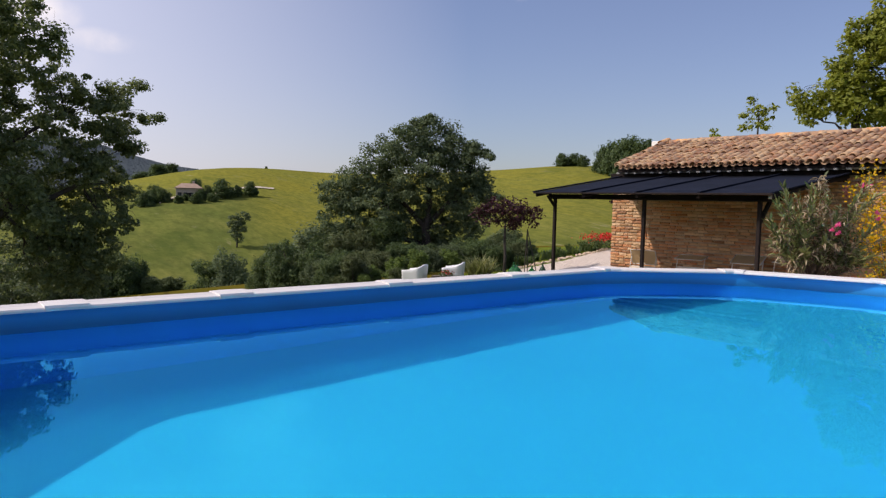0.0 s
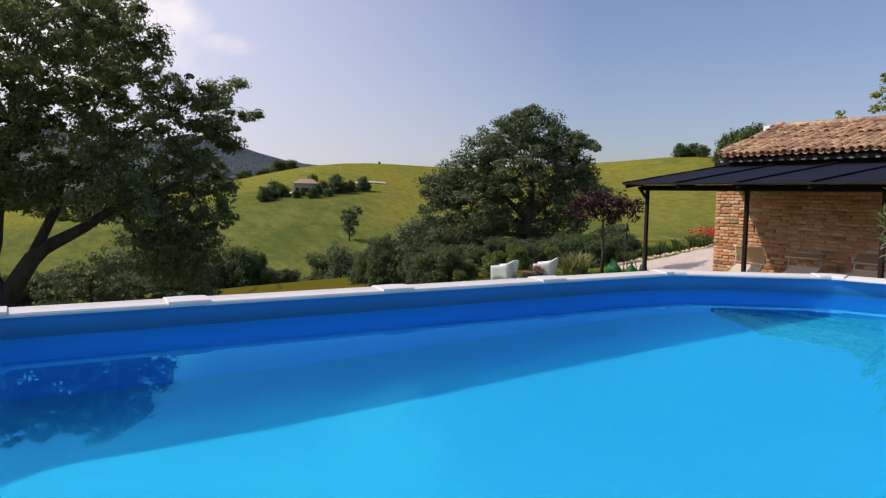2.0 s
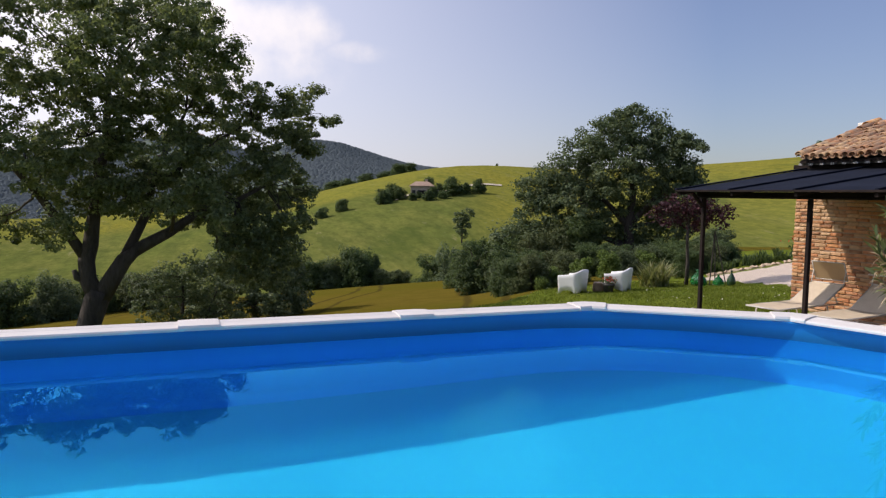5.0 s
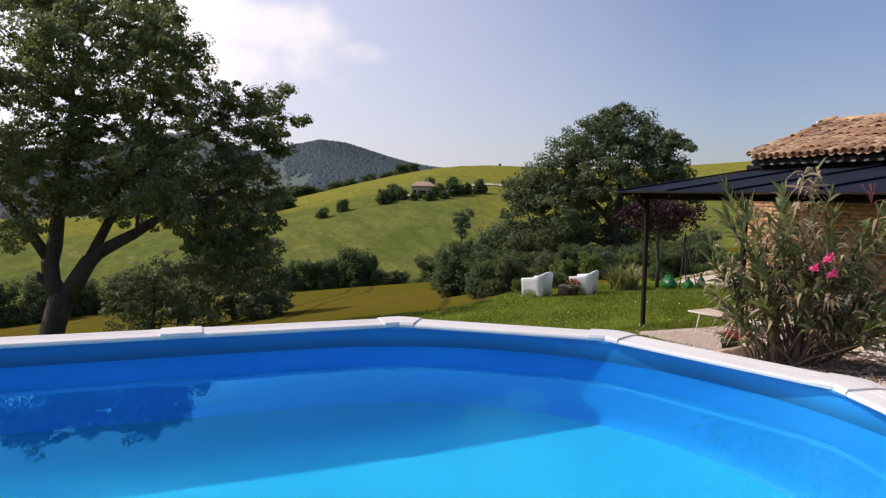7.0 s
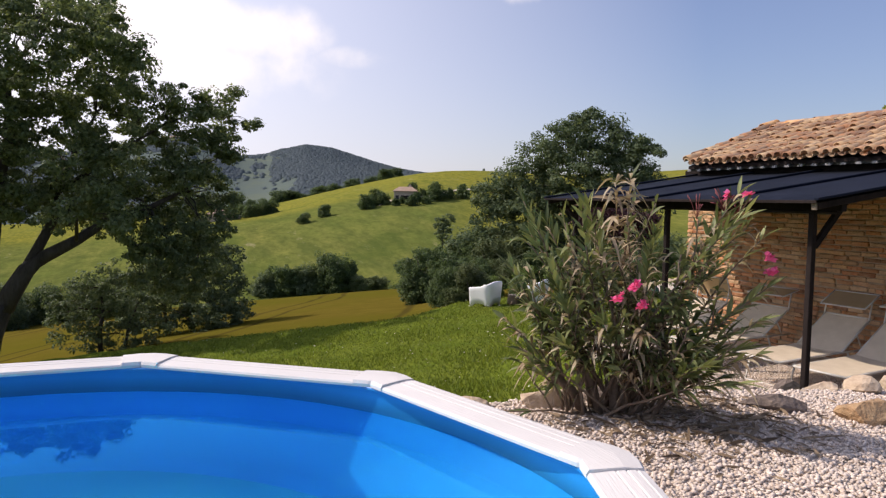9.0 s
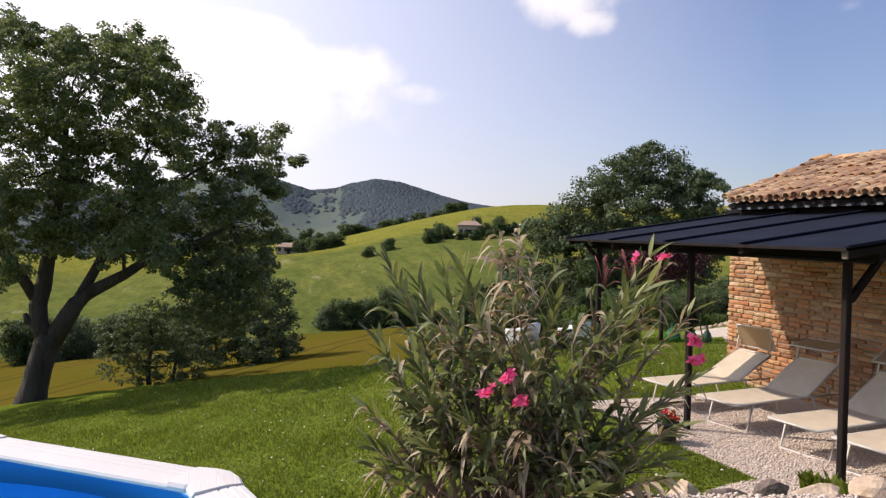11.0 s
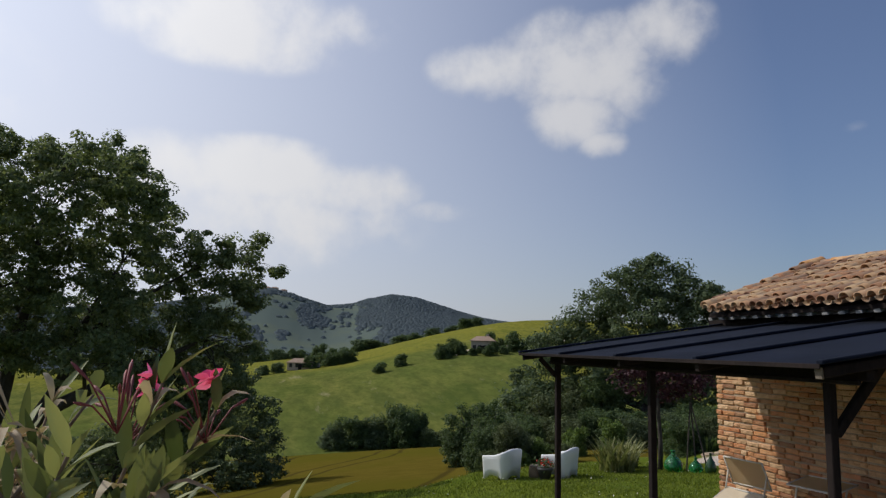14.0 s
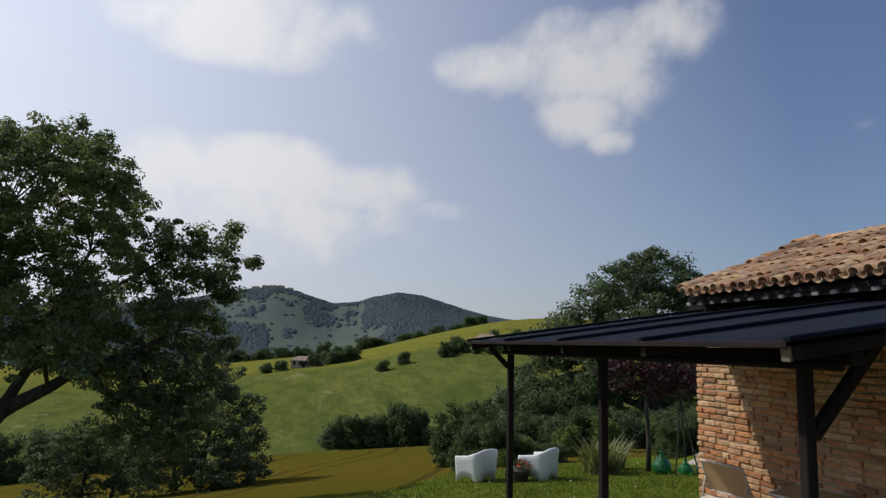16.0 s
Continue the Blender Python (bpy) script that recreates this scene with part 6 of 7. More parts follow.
# ---- garden furniture ----
def tub_chair():
    """A white resin tub armchair; it looks along its own +y."""
    t = thing("tub_armchair", "white moulded resin tub armchair on the lawn", "armchair", group="lawn armchairs")
    w, d, rc = 0.335, 0.31, 0.16
    run = []
    for k in range(13):
        run.append((-w, d - (2 * d - rc) * k / 12, -1.0, 0.0))
    for k in range(1, 9):
        a = math.pi + math.pi / 2 * k / 8
        run.append((-w + rc + rc * math.cos(a), -d + rc + rc * math.sin(a), math.cos(a), math.sin(a)))
    for k in range(1, 6):
        run.append((-w + rc + (w - rc) * k / 5, -d, 0.0, -1.0))
    run += [(-x, y, -nx, ny) for x, y, nx, ny in reversed(run[:-1])]
    dist = [0.0]
    for p, q in zip(run, run[1:]):
        dist.append(dist[-1] + math.hypot(q[0] - p[0], q[1] - p[1]))
    full = dist[-1]
    corner = (2 * d - rc) + rc * math.pi / 4
    verts, faces, m = [], [], 9
    for (x, y, nx, ny), s in zip(run, dist):
        k = min(s, full - s)
        top = 0.53 + 0.03 * float(sstep(k, 0.0, 0.3)) + 0.15 * float(sstep(k, 0.26, 0.78))
        # arches between front legs and rear legs, and across the back
        leg = 0.075
        if k < corner:
            q = min(max((k - leg) / (corner - 2 * leg), 0.0), 1.0)
        else:
            q = min(max((k - corner - leg) / (full / 2 - corner - leg), 0.0), 1.0) * 0.5
        low = 0.11 * math.sin(math.pi * q) ** 0.35 if 0 < q < 1 else 0.0
        for o, f in ((0.0, 0.0), (0.012, 0.35), (0.022, 0.75), (0.03, 0.95), (0.015, 1.0), (-0.03, 1.0), (-0.048, 0.95), (-0.045, 0.6), (-0.045, 0.0)):
            lean = 0.03 * f
            verts.append((x + nx * (o + lean), y + ny * (o + lean), low + (top - low) * f))
    n = len(run)
    for i in range(n - 1):
        for j in range(m):
            j2 = (j + 1) % m
            faces.append((i * m + j, i * m + j2, (i + 1) * m + j2, (i + 1) * m + j))
    faces.append(tuple(reversed(range(m))))
    faces.append(tuple((n - 1) * m + j for j in range(m)))
    shell = mesh_from("shell", verts, faces, M_PLASTIC, True)
    part("shell", shell, t)
    seat = box("seat", (0.60, 0.58, 0.20), M_PLASTIC, 0.045, (0, 0.02, 0.28))
    part("seat", seat, t)
    return t


chair = tub_chair()
chair.matrix_basis = pose(-16.35, 12.55, h1(-16.35, 12.55) - 0.01, 0, 0, 122)
copy_thing(chair, pose(-16.0, 13.85, h1(-16.0, 13.85) - 0.01, 0, 0, 130))
log = thing("log_stool", "short cut log standing on the lawn as a side table", "log", Matrix.Translation((-16.2, 13.35, h1(-16.2, 13.35) - 0.01)))
part("bark", lathe("bark", [(0.2, 0), (0.21, 0.1), (0.195, 0.24), (0.19, 0.27)], M_LOG, 14), log)
part("cut_top", lathe("cut_top", [(0.18, 0.272), (0.17, 0.28)], M_ENDGRAIN, 14), log)
pot = thing("flower_pot", "dark flower pot with low red and green plants", "flower pot", Matrix.Translation((-15.75, 13.35, h1(-15.75, 13.35) - 0.01)))
part("pot", lathe("pot", [(0.12, 0), (0.16, 0.2), (0.18, 0.22), (0.18, 0.26), (0.15, 0.26)], M_DARKPOT, 16), pot)
_rng = np.random.default_rng(8)
_c = _rng.normal(size=(160, 3)) * np.array([0.11, 0.11, 0.06]) + np.array([0, 0, 0.34])
tagged(part("plant", big_mesh("plant", *leaf_quads(_c, np.full(160, 0.07), _rng), 4, M_SHRUB), pot), kind="stuff")
_c = _rng.normal(size=(40, 3)) * np.array([0.13, 0.13, 0.04]) + np.array([0, 0, 0.40])
tagged(part("flowers", big_mesh("flowers", *leaf_quads(_c, np.full(40, 0.045), _rng, 0.9), 4, M_RED), pot), kind="stuff")


def sun_lounger(x, y, turn, back_deg, hood_deg, label):
    """A folding lounger with a beige sling; its head points along its own +y."""
    t = thing("sun_lounger", label, "sun lounger", pose(x, y, h1(x, y + 0.7) - 0.02, 0, 0, turn), "sun loungers")
    hw, seat_z, hinge = 0.30, 0.37, 1.22
    rail = 0.013
    for s in (-1, 1):
        part("side_rail", tubes_mesh("side_rail", [([(s * hw, 0.0, seat_z), (s * hw, 0.6, seat_z), (s * hw, hinge, seat_z), (s * hw, 1.85, seat_z - 0.01)], [rail] * 4)], M_ALU, 8), t)
    for y0, y1, nm in ((0.30, 0.20, "front_leg"), (1.35, 1.5, "rear_leg")):
        pts = [(-hw, y0, seat_z), (-hw, y1, 0.02), (hw, y1, 0.02), (hw, y0, seat_z)]
        part(nm, tubes_mesh(nm, [(pts, [0.014] * 4)], M_ALU, 8), t)
    part("foot_rail", tubes_mesh("foot_rail", [([(-hw, 0, seat_z), (hw, 0, seat_z)], [rail] * 2)], M_ALU, 8), t)

    def sling(name, length, base, deg):
        v, f = [], []
        ny, nx = 8, 4
        for j in range(ny + 1):
            for i in range(nx + 1):
                sx = -hw + 0.012 + (2 * hw - 0.024) * i / nx
                sag = -0.022 * math.sin(math.pi * i / nx)
                v.append((sx, length * j / ny, sag + 0.012))
        f = [(j * (nx + 1) + i, j * (nx + 1) + i + 1, (j + 1) * (nx + 1) + i + 1, (j + 1) * (nx + 1) + i) for j in range(ny) for i in range(nx)]
        k = len(v)
        v += [(a, b, c - 0.008) for a, b, c in v]
        f += [tuple(reversed([q + k for q in g])) for g in f]
        return part(name, mesh_from(name, v, f, M_FABRIC, True), t, "", Matrix.Translation(base) @ pose(0, 0, 0, deg))
    sling("seat_sling", hinge, (0, 0, seat_z), 0)
    bl = 0.72
    sling("back_sling", bl, (0, hinge, seat_z), back_deg)
    for s in (-1, 1):
        part("back_rail", tubes_mesh("back_rail", [([(s * hw, 0, 0), (s * hw, bl, 0)], [rail] * 2)], M_ALU, 8), t, "", Matrix.Translation((0, hinge, seat_z)) @ pose(0, 0, 0, back_deg))
    a = radians(back_deg)
    top = Vector((0, hinge + bl * math.cos(a), seat_z + bl * math.sin(a)))
    for s in (-1, 1):
        part("back_prop", tubes_mesh("back_prop", [([(s * (hw - 0.02), hinge + 0.4 * math.cos(a), seat_z + 0.4 * math.sin(a)), (s * (hw - 0.02), 1.7, seat_z)], [0.010] * 2)], M_ALU, 6), t)
        part("hood_arm", tubes_mesh("hood_arm", [([(s * hw, top.y - 0.05, top.z - 0.05), (s * hw, top.y + 0.02, top.z + 0.22)], [0.010] * 2)], M_ALU, 6), t)
    hood = Matrix.Translation((0, top.y + 0.02, top.z + 0.22)) @ pose(0, 0, 0, hood_deg)
    panel = part("sun_hood", box("sun_hood", (2 * hw - 0.02, 0.34, 0.006), M_HOOD, 0.002, (0, 0, 0)), t, "tilting mesh sun hood", hood)
    loop = [(-hw, -0.18, 0), (hw, -0.18, 0), (hw, 0.18, 0), (-hw, 0.18, 0), (-hw, -0.18, 0)]
    for a0, a1 in zip(loop, loop[1:]):
        part("hood_frame", tubes_mesh("hood_frame", [([a0, a1], [0.011] * 2)], M_ALU, 6), panel)
    part("head_rail", tubes_mesh("head_rail", [([(-hw, top.y, top.z), (hw, top.y, top.z)], [rail] * 2)], M_ALU, 8), t)
    return t


for x, y, turn, b, hd, lab in ((-7.78, 10.95, 9, 27, 114, "beige sling sun lounger with its hood upright on gravel"), (-6.6, 11.0, 9, 31, 12, "beige sling sun lounger with its hood level on gravel"),
                               (-5.36, 11.0, 8, 32, 26, "beige sling sun lounger with its hood tilted on gravel"), (-4.5, 11.0, 8, 31, 5, "beige sling sun lounger beside the pergola post")):
    sun_lounger(x, y, turn, b, hd, lab)


def geranium_pot(x, y):
    t = thing("flower_pot", "dark green plastic pot of red geraniums beside the pergola post", "flower pot", Matrix.Translation((x, y, h1(x, y) - 0.005)))
    part("pot", lathe("pot", [(0.085, 0.0), (0.092, 0.01), (0.115, 0.215), (0.126, 0.22), (0.128, 0.25), (0.118, 0.252), (0.108, 0.22)], M_DARKPOT, 20), t)
    part("soil", lathe("soil", [(0.109, 0.225), (0.06, 0.235), (0.002, 0.238)], M_LOG, 16), t)
    rng = np.random.default_rng(21)
    c = rng.normal(size=(260, 3)) * np.array([0.065, 0.065, 0.03]) + np.array([0, 0, 0.285])
    part("leaves", big_mesh("leaves", *leaf_quads(c, np.full(260, 0.042), rng), 4, M_SHRUB), t)
    heads = np.array([(-0.07, 0.02, 0.345), (0.0, -0.06, 0.35), (0.075, -0.01, 0.335), (0.02, 0.06, 0.36), (-0.03, -0.02, 0.375), (0.11, 0.05, 0.31)])
    for h in heads:
        c = h + rng.normal(size=(34, 3)) * 0.017
        part("flower_head", big_mesh("flower_head", *leaf_quads(c, np.full(34, 0.024), rng, 0.9), 4, M_RED), t, "bright red blossoms" if h[0] == 0.0 else "")


geranium_pot(-6.2, 10.06)


# ---- oleander and broom by the pool ----
def lance_leaves(bases, ways, lengths, widths, rng, droop=0.25):
    """Narrow folded leaves: base, direction, length and width of each; curved along their length."""
    n = len(bases)
    up = np.tile(np.array([0.0, 0.0, 1.0]), (n, 1))
    side = np.cross(ways, up)
    side /= np.linalg.norm(side, axis=1, keepdims=True) + 1e-6
    roll = rng.normal(size=(n, 1)) * 0.5
    nor = np.cross(side, ways)
    side = side * np.cos(roll) + nor * np.sin(roll)
    nor = np.cross(side, ways)
    st = [(0.0, 0.18), (0.22, 0.85), (0.45, 1.0), (0.75, 0.62), (1.0, 0.03)]
    v = np.empty((n, len(st), 3, 3))
    bend = (droop * (0.5 + rng.random((n, 1)) * 1.2))
    for k, (s, w) in enumerate(st):
        mid = bases + ways * lengths[:, None] * s - np.array([0, 0, 1.0]) * bend * lengths[:, None] * s * s
        half = side * widths[:, None] * w * 0.5
        lift = nor * widths[:, None] * w * 0.16
        v[:, k, 0] = mid - half + lift
        v[:, k, 1] = mid
        v[:, k, 2] = mid + half + lift
    f = []
    for k in range(len(st) - 1):
        for j in range(2):
            f.append((3 * k + j, 3 * k + j + 1, 3 * k + j + 4, 3 * k + j + 3))
    faces = np.array(f)[None] + (np.arange(n) * 3 * len(st))[:, None, None]
    return v.reshape(-1, 3), faces.reshape(-1, 4)


def oleander():
    rng = np.random.default_rng(14)
    rr = random.Random(14)
    base = Vector((-1.70, 6.28, h1(-1.70, 6.28) - 0.03))
    right, deep = view_frame(base, 71.5)
    t = thing("oleander_bush", "leggy pink-flowering oleander with many dry leaves in gravel", "shrub", Matrix.Translation(base))
    runs = []
    tips = []
    # main stems: how far right, deep and up their tips stand
    near_stems = [(-0.56, 0.02, 0.46), (-0.52, -0.1, 0.36), (-0.5, 0.12, 0.6), (-0.4, -0.05, 0.52), (-0.45, 0.1, 0.7), (-0.48, -0.14, 0.3), (-0.34, -0.16, 0.4), (-0.42, 0, 1.02), (-0.36, 0.12, 0.86), (-0.3, -0.1, 0.7), (-0.2, 0.15, 0.94), (-0.14, -0.08, 1), (-0.05, 0.1, 0.8), (-0.24, -0.15, 0.55), (0.06, -0.05, 1.13), (0, 0.2, 0.92), (0.12, 0.1, 1), (0.1, -0.2, 0.72), (0.2, 0, 0.88), (-0.2, -0.2, 0.98)]
    far_stems = [(0.5, 0.0, 0.92), (-0.3, 0.05, 0.92), (0.46, 0.02, 0.9), (0.48, 0.05, 1.06), (0.44, -0.1, 0.98), (0.54, 0.1, 1.02), (0.5, 0.2, 0.76), (0.6, 0, 0.66), (0.68, -0.05, 0.52), (0.74, 0.1, 0.6), (0.64, 0.15, 0.86), (0.4, -0.2, 0.35), (0.3, -0.26, 0.42), (0.52, -0.22, 0.3), (-0.1, -0.25, 0.5), (0.62, -0.16, 0.4), (-0.35, 0.2, 0.66), (0.15, 0.25, 0.6), (0.72, 0.16, 0.36), (-0.62, -0.2, 0.1), (0.46, 0.06, 0.36), (0.5, -0.02, 0.3), (0.56, 0.08, 0.36), (0.46, 0.14, 0.42), (0.6, 0.1, 0.24), (0.52, 0.18, 0.22), (0.4, 0.04, 0.26)]
    plan = near_stems + far_stems
    for i, (a, d, u) in enumerate(plan):
        d -= 0.27 * float(sstep(np.array(a), 0.25, 0.45))
        if u < 0.63:
            a -= 0.14 if a > 0.3 else -0.08 if a < -0.3 else 0.0
        foot = right * (0.16 * rr.uniform(-1, 1) + a * 0.16) + deep * rr.uniform(-0.1, 0.1)
        tip = right * a + deep * d + Vector((0, 0, u))
        pts = curve_points(foot, tip, 0.0, 6, i, 0.012)
        mid_pull = (right * a + deep * d) * -0.12
        pts = [p + mid_pull * (4 * (k / 6) * (1 - k / 6)) for k, p in enumerate(pts)]
        runs.append((pts, [0.0090 - 0.0011 * k for k in range(7)]))
        tips.append((pts, u, i))
        for s in range(3):
            q = pts[2 + s]
            e = q + Vector((rr.uniform(-0.16, 0.16), rr.uniform(-0.16, 0.16), rr.uniform(0.12, 0.28)))
            side = curve_points(q, e, 0.01, 4, i * 7 + s, 0.006)
            runs.append((side, [0.005, 0.0042, 0.0038, 0.0034, 0.0028]))
            tips.append((side, u * 0.6, 100 + i * 3 + s))
    old_stems = [([right * (0.03 * k) + Vector((0, 0, -0.02)), right * (0.05 * k - 0.02) + Vector((0, 0, 0.14)), right * (0.12 * k - 0.04) + Vector((0, 0, 0.32))], [0.026, 0.022, 0.015]) for k in (-3, -1, 1, 2, 4)]
    for k in range(len(plan)):
        part("stem", tubes_mesh("stem", runs[4 * k:4 * k + 4], M_STEM, 6), t, "" if k else "bare woody brown stem")
    for run in old_stems:
        part("old_stem", tubes_mesh("old_stem", [run], M_STEM, 7), t)
    bunch = {True: [], False: []}
    for pts, u, idx in tips:
        n = len(pts) - 1
        main = idx < 100
        dryness = 0.17 if idx % 5 else 0.75
        if idx in (15, 17, 20):
            dryness = 0.7
        if idx in (14, 16):
            dryness = 1.0
        if idx in (7, 8, 11, 19, 24, 25, 26, 31) or idx in range(40, 48):
            dryness = 0.05
        nodes = 17 if main else 7
        for k in range(nodes):
            s = 0.50 + 0.50 * k / (nodes - 1) if main else 0.25 + 0.75 * k / (nodes - 1)
            g = s * n
            j = min(int(g), n - 1)
            p = pts[j].lerp(pts[j + 1], g - j)
            ax = (pts[j + 1] - pts[j]).normalized()
            spread = 0.92 - 0.5 * s
            a0 = rr.uniform(0, 6.28)
            for w in range(3 if main else 2):
                aa = a0 + w * 2.1 + rr.uniform(-0.3, 0.3)
                o = Vector((math.cos(aa), math.sin(aa), 0))
                way = (ax * (1.15 - spread * 0.55) + o * spread).normalized()
                if (p.z < 0.24 and a0 > 2.0) or rr.random() < 0.2:
                    continue
                isdry = rr.random() < dryness * (1.25 - 0.5 * s)
                bunch[isdry].append((p, way, rr.uniform(0.080, 0.138) * (0.85 if s < 0.5 else 1.0), rr.uniform(0.016, 0.026) * (0.85 if isdry else 1.0), 0.75 if isdry else 0.12 if main and s > 0.78 else 0.55))
    # withered mop heads: long strap leaves that arch over and hang
    for a, d, u, count in ((-0.01, -0.05, 1.12, 22), (0.05, 0.08, 0.98, 16), (-0.06, -0.12, 0.86, 12), (0.13, -0.06, 0.84, 10)):
        top = right * a + deep * d + Vector((0, 0, u))
        for k in range(count):
            aa = rr.uniform(0, 6.28)
            way = Vector((math.cos(aa), math.sin(aa), rr.uniform(0.15, 1.3))).normalized()
            bunch[True].append((top - Vector((0, 0, rr.uniform(0.0, 0.12))), way, rr.uniform(0.11, 0.18), rr.uniform(0.013, 0.021), 0.75))
    for isdry, mat, nm in ((False, M_OLEANDER, "leaves"), (True, M_DRY, "dry_leaves")):
        b = bunch[isdry]
        v, f = lance_leaves(np.array([x[0] for x in b]), np.array([x[1] for x in b]), np.array([x[2] for x in b]), np.array([x[3] for x in b]), rng, np.array([[x[4]] for x in b]))
        part(nm, big_mesh(nm, v, f, 4, mat, True), t, "withered tan leaves" if isdry else "long narrow olive-green leaves")
    # flower heads
    heads = [right * 0.535 + deep * -0.19 + Vector((0, 0, 1.07)), right * 0.01 + deep * -0.28 + Vector((0, 0, 0.66)), right * -0.05 + deep * -0.26 + Vector((0, 0, 0.61)),
             right * 0.07 + deep * -0.26 + Vector((0, 0, 0.58)), right * 0.63 + deep * -0.2 + Vector((0, 0, 0.79)), right * 0.655 + deep * -0.23 + Vector((0, 0, 0.735)), right * 0.46 + deep * -0.18 + Vector((0, 0, 1.05))]
    for i, c in enumerate(heads):
        cs, ws, ls, wd = [], [], [], []
        for k in range(2 if i in (0, 6) else 4):
            cc = c + Vector((rr.uniform(-1, 1), rr.uniform(-1, 1), rr.uniform(-0.6, 0.8))) * 0.022
            face = Vector((rr.uniform(-1, 1), rr.uniform(-1.2, 0.4), rr.uniform(0.0, 1))).normalized()
            s1 = face.orthogonal().normalized()
            s2 = face.cross(s1)
            for q in range(5):
                a = q * 1.2566
                w = (s1 * math.cos(a) + s2 * math.sin(a) + face * 0.45).normalized()
                cs.append(cc)
                ws.append(w)
                ls.append(0.024)
                wd.append(0.024)
        v, f = lance_leaves(np.array(cs), np.array(ws), np.array(ls), np.array(wd), rng, 0.0)
        part("flower_head", big_mesh("flower_head", v, f, 4, M_PINK, True), t, "bright pink blossoms" if i == 0 else "")
    # buds on upright red stalks
    for i, c in enumerate((right * 0.36 + deep * -0.08 + Vector((0, 0, 0.98)), right * 0.42 + deep * -0.22 + Vector((0, 0, 1.02)), right * 0.52 + deep * -0.15 + Vector((0, 0, 1.0)))):
        br = []
        for k in range(9):
            e = c + Vector((rr.uniform(-0.065, 0.065), rr.uniform(-0.065, 0.065), rr.uniform(-0.01, 0.09)))
            br.append(([c - Vector((0, 0, 0.03)), c.lerp(e, 0.6), e - (e - c) * 0.12, e], [0.0013, 0.0013, 0.0030, 0.0012]))
        part("bud_stalk", tubes_mesh("bud_stalk", br, M_BUD, 5), t, "dark red bud stalks" if i == 0 else "")


M_BUD = mottled("bud_red", (0.15, 0.025, 0.028), (0.26, 0.055, 0.05), 20.0, 0.6, 0.2, 0.002)
oleander()


def leaf_litter():
    """Withered leaves lying on the gravel round the oleander's foot; they also stand in for its denser shade."""
    rng = np.random.default_rng(22)
    n = 620
    x, y = -1.55 + rng.normal(size=n) * 0.26, 6.62 + rng.normal(size=n) * 0.34
    keep = pool_dist(x, y) > 0.16
    x, y = x[keep], y[keep]
    n = len(x)
    a = rng.uniform(0, 6.28, n)
    ways = np.stack([np.cos(a), np.sin(a), rng.uniform(-0.05, 0.25, n)], -1)
    v, f = lance_leaves(np.stack([x, y, height(x, y) + 0.012], -1), ways, rng.uniform(0.06, 0.12, n), rng.uniform(0.010, 0.018, n), rng, 0.05)
    tagged(new("leaf_litter", big_mesh("leaf_litter", v, f, 4, M_LITTER, True)), "withered brown oleander leaves lying on gravel", "leaf litter", kind="stuff")


M_LITTER = leafy("litter_leaf", (0.10, 0.065, 0.04), (0.30, 0.22, 0.14), 0.1, 0.7)
leaf_litter()


def broom_bush():
    rng = np.random.default_rng(15)
    x, y = -2.02, 10.05
    t = thing("broom_bush", "yellow-flowering broom behind the oleander", "shrub", Matrix.Translation((x, y, h1(x, y) - 0.03)))
    rr = random.Random(3)
    runs = []
    for k in range(40):
        a, s = rr.uniform(0, 6.28), rr.uniform(0.1, 0.7)
        runs.append((curve_points((0.1 * math.cos(a), 0.1 * math.sin(a), 0), (s * math.cos(a), s * math.sin(a), rr.uniform(1.4, 2.45)), 0.05, 5, k, 0.02), [0.012, 0.010, 0.008, 0.006, 0.004, 0.003]))
    part("stems", tubes_mesh("stems", runs, M_STEM, 5), t)
    c = np.concatenate([np.array([p for p in pts[2:]]) for pts, _ in runs])
    c = np.repeat(c, 14, axis=0) + rng.normal(size=(len(c) * 14, 3)) * 0.09
    part("leaves", big_mesh("leaves", *leaf_quads(c, np.full(len(c), 0.05), rng), 4, M_LIME), t)
    c = np.concatenate([np.array([p for p in pts[3:]]) for pts, _ in runs])
    c = np.repeat(c, 26, axis=0) + rng.normal(size=(len(c) * 26, 3)) * 0.085
    part("flowers", big_mesh("flowers", *leaf_quads(c, np.full(len(c), 0.045), rng, 0.9), 4, M_YELLOW), t, "bright yellow blossoms")


broom_bush()
# leafy tree rising behind the roof
build_tree("garden_tree", "bright yellow-green leafy tree behind the tiled roof", (-8.6, 21.0, h1(-8.6, 21.0)), 21,
           [(1.3, 0, 4.7, 0.8, 0.6), (1.7, 0.3, 5.6, 0.7, 0.75), (0.5, 0.2, 4.3, 0.5, 0.4), (2.6, 0, 5.3, 0.9, 0.9), (1.9, 0, 4.3, 0.9, 0.7), (1.75, 0, 6.45, 0.4, 0.5), (3.5, 0, 5.9, 1.0, 1.0), (2.5, 0, 6.5, 0.6, 0.6), (0.2, 0, 4.7, 0.22, 0.3), (3.2, 0.2, 4.5, 1.0, 0.8), (2.2, 0.1, 7.0, 0.3, 0.4), (3.3, 0, 7.0, 0.6, 0.6)],
           [[(1.8, 0, -0.2, 0.2), (1.8, 0, 1.5, 0.16), (1.7, 0, 3.2, 0.12), (1.9, 0, 5.4, 0.05)]], M_LIME, 17, 9.0, 0.26, 34, 0.13, limb=0.5)
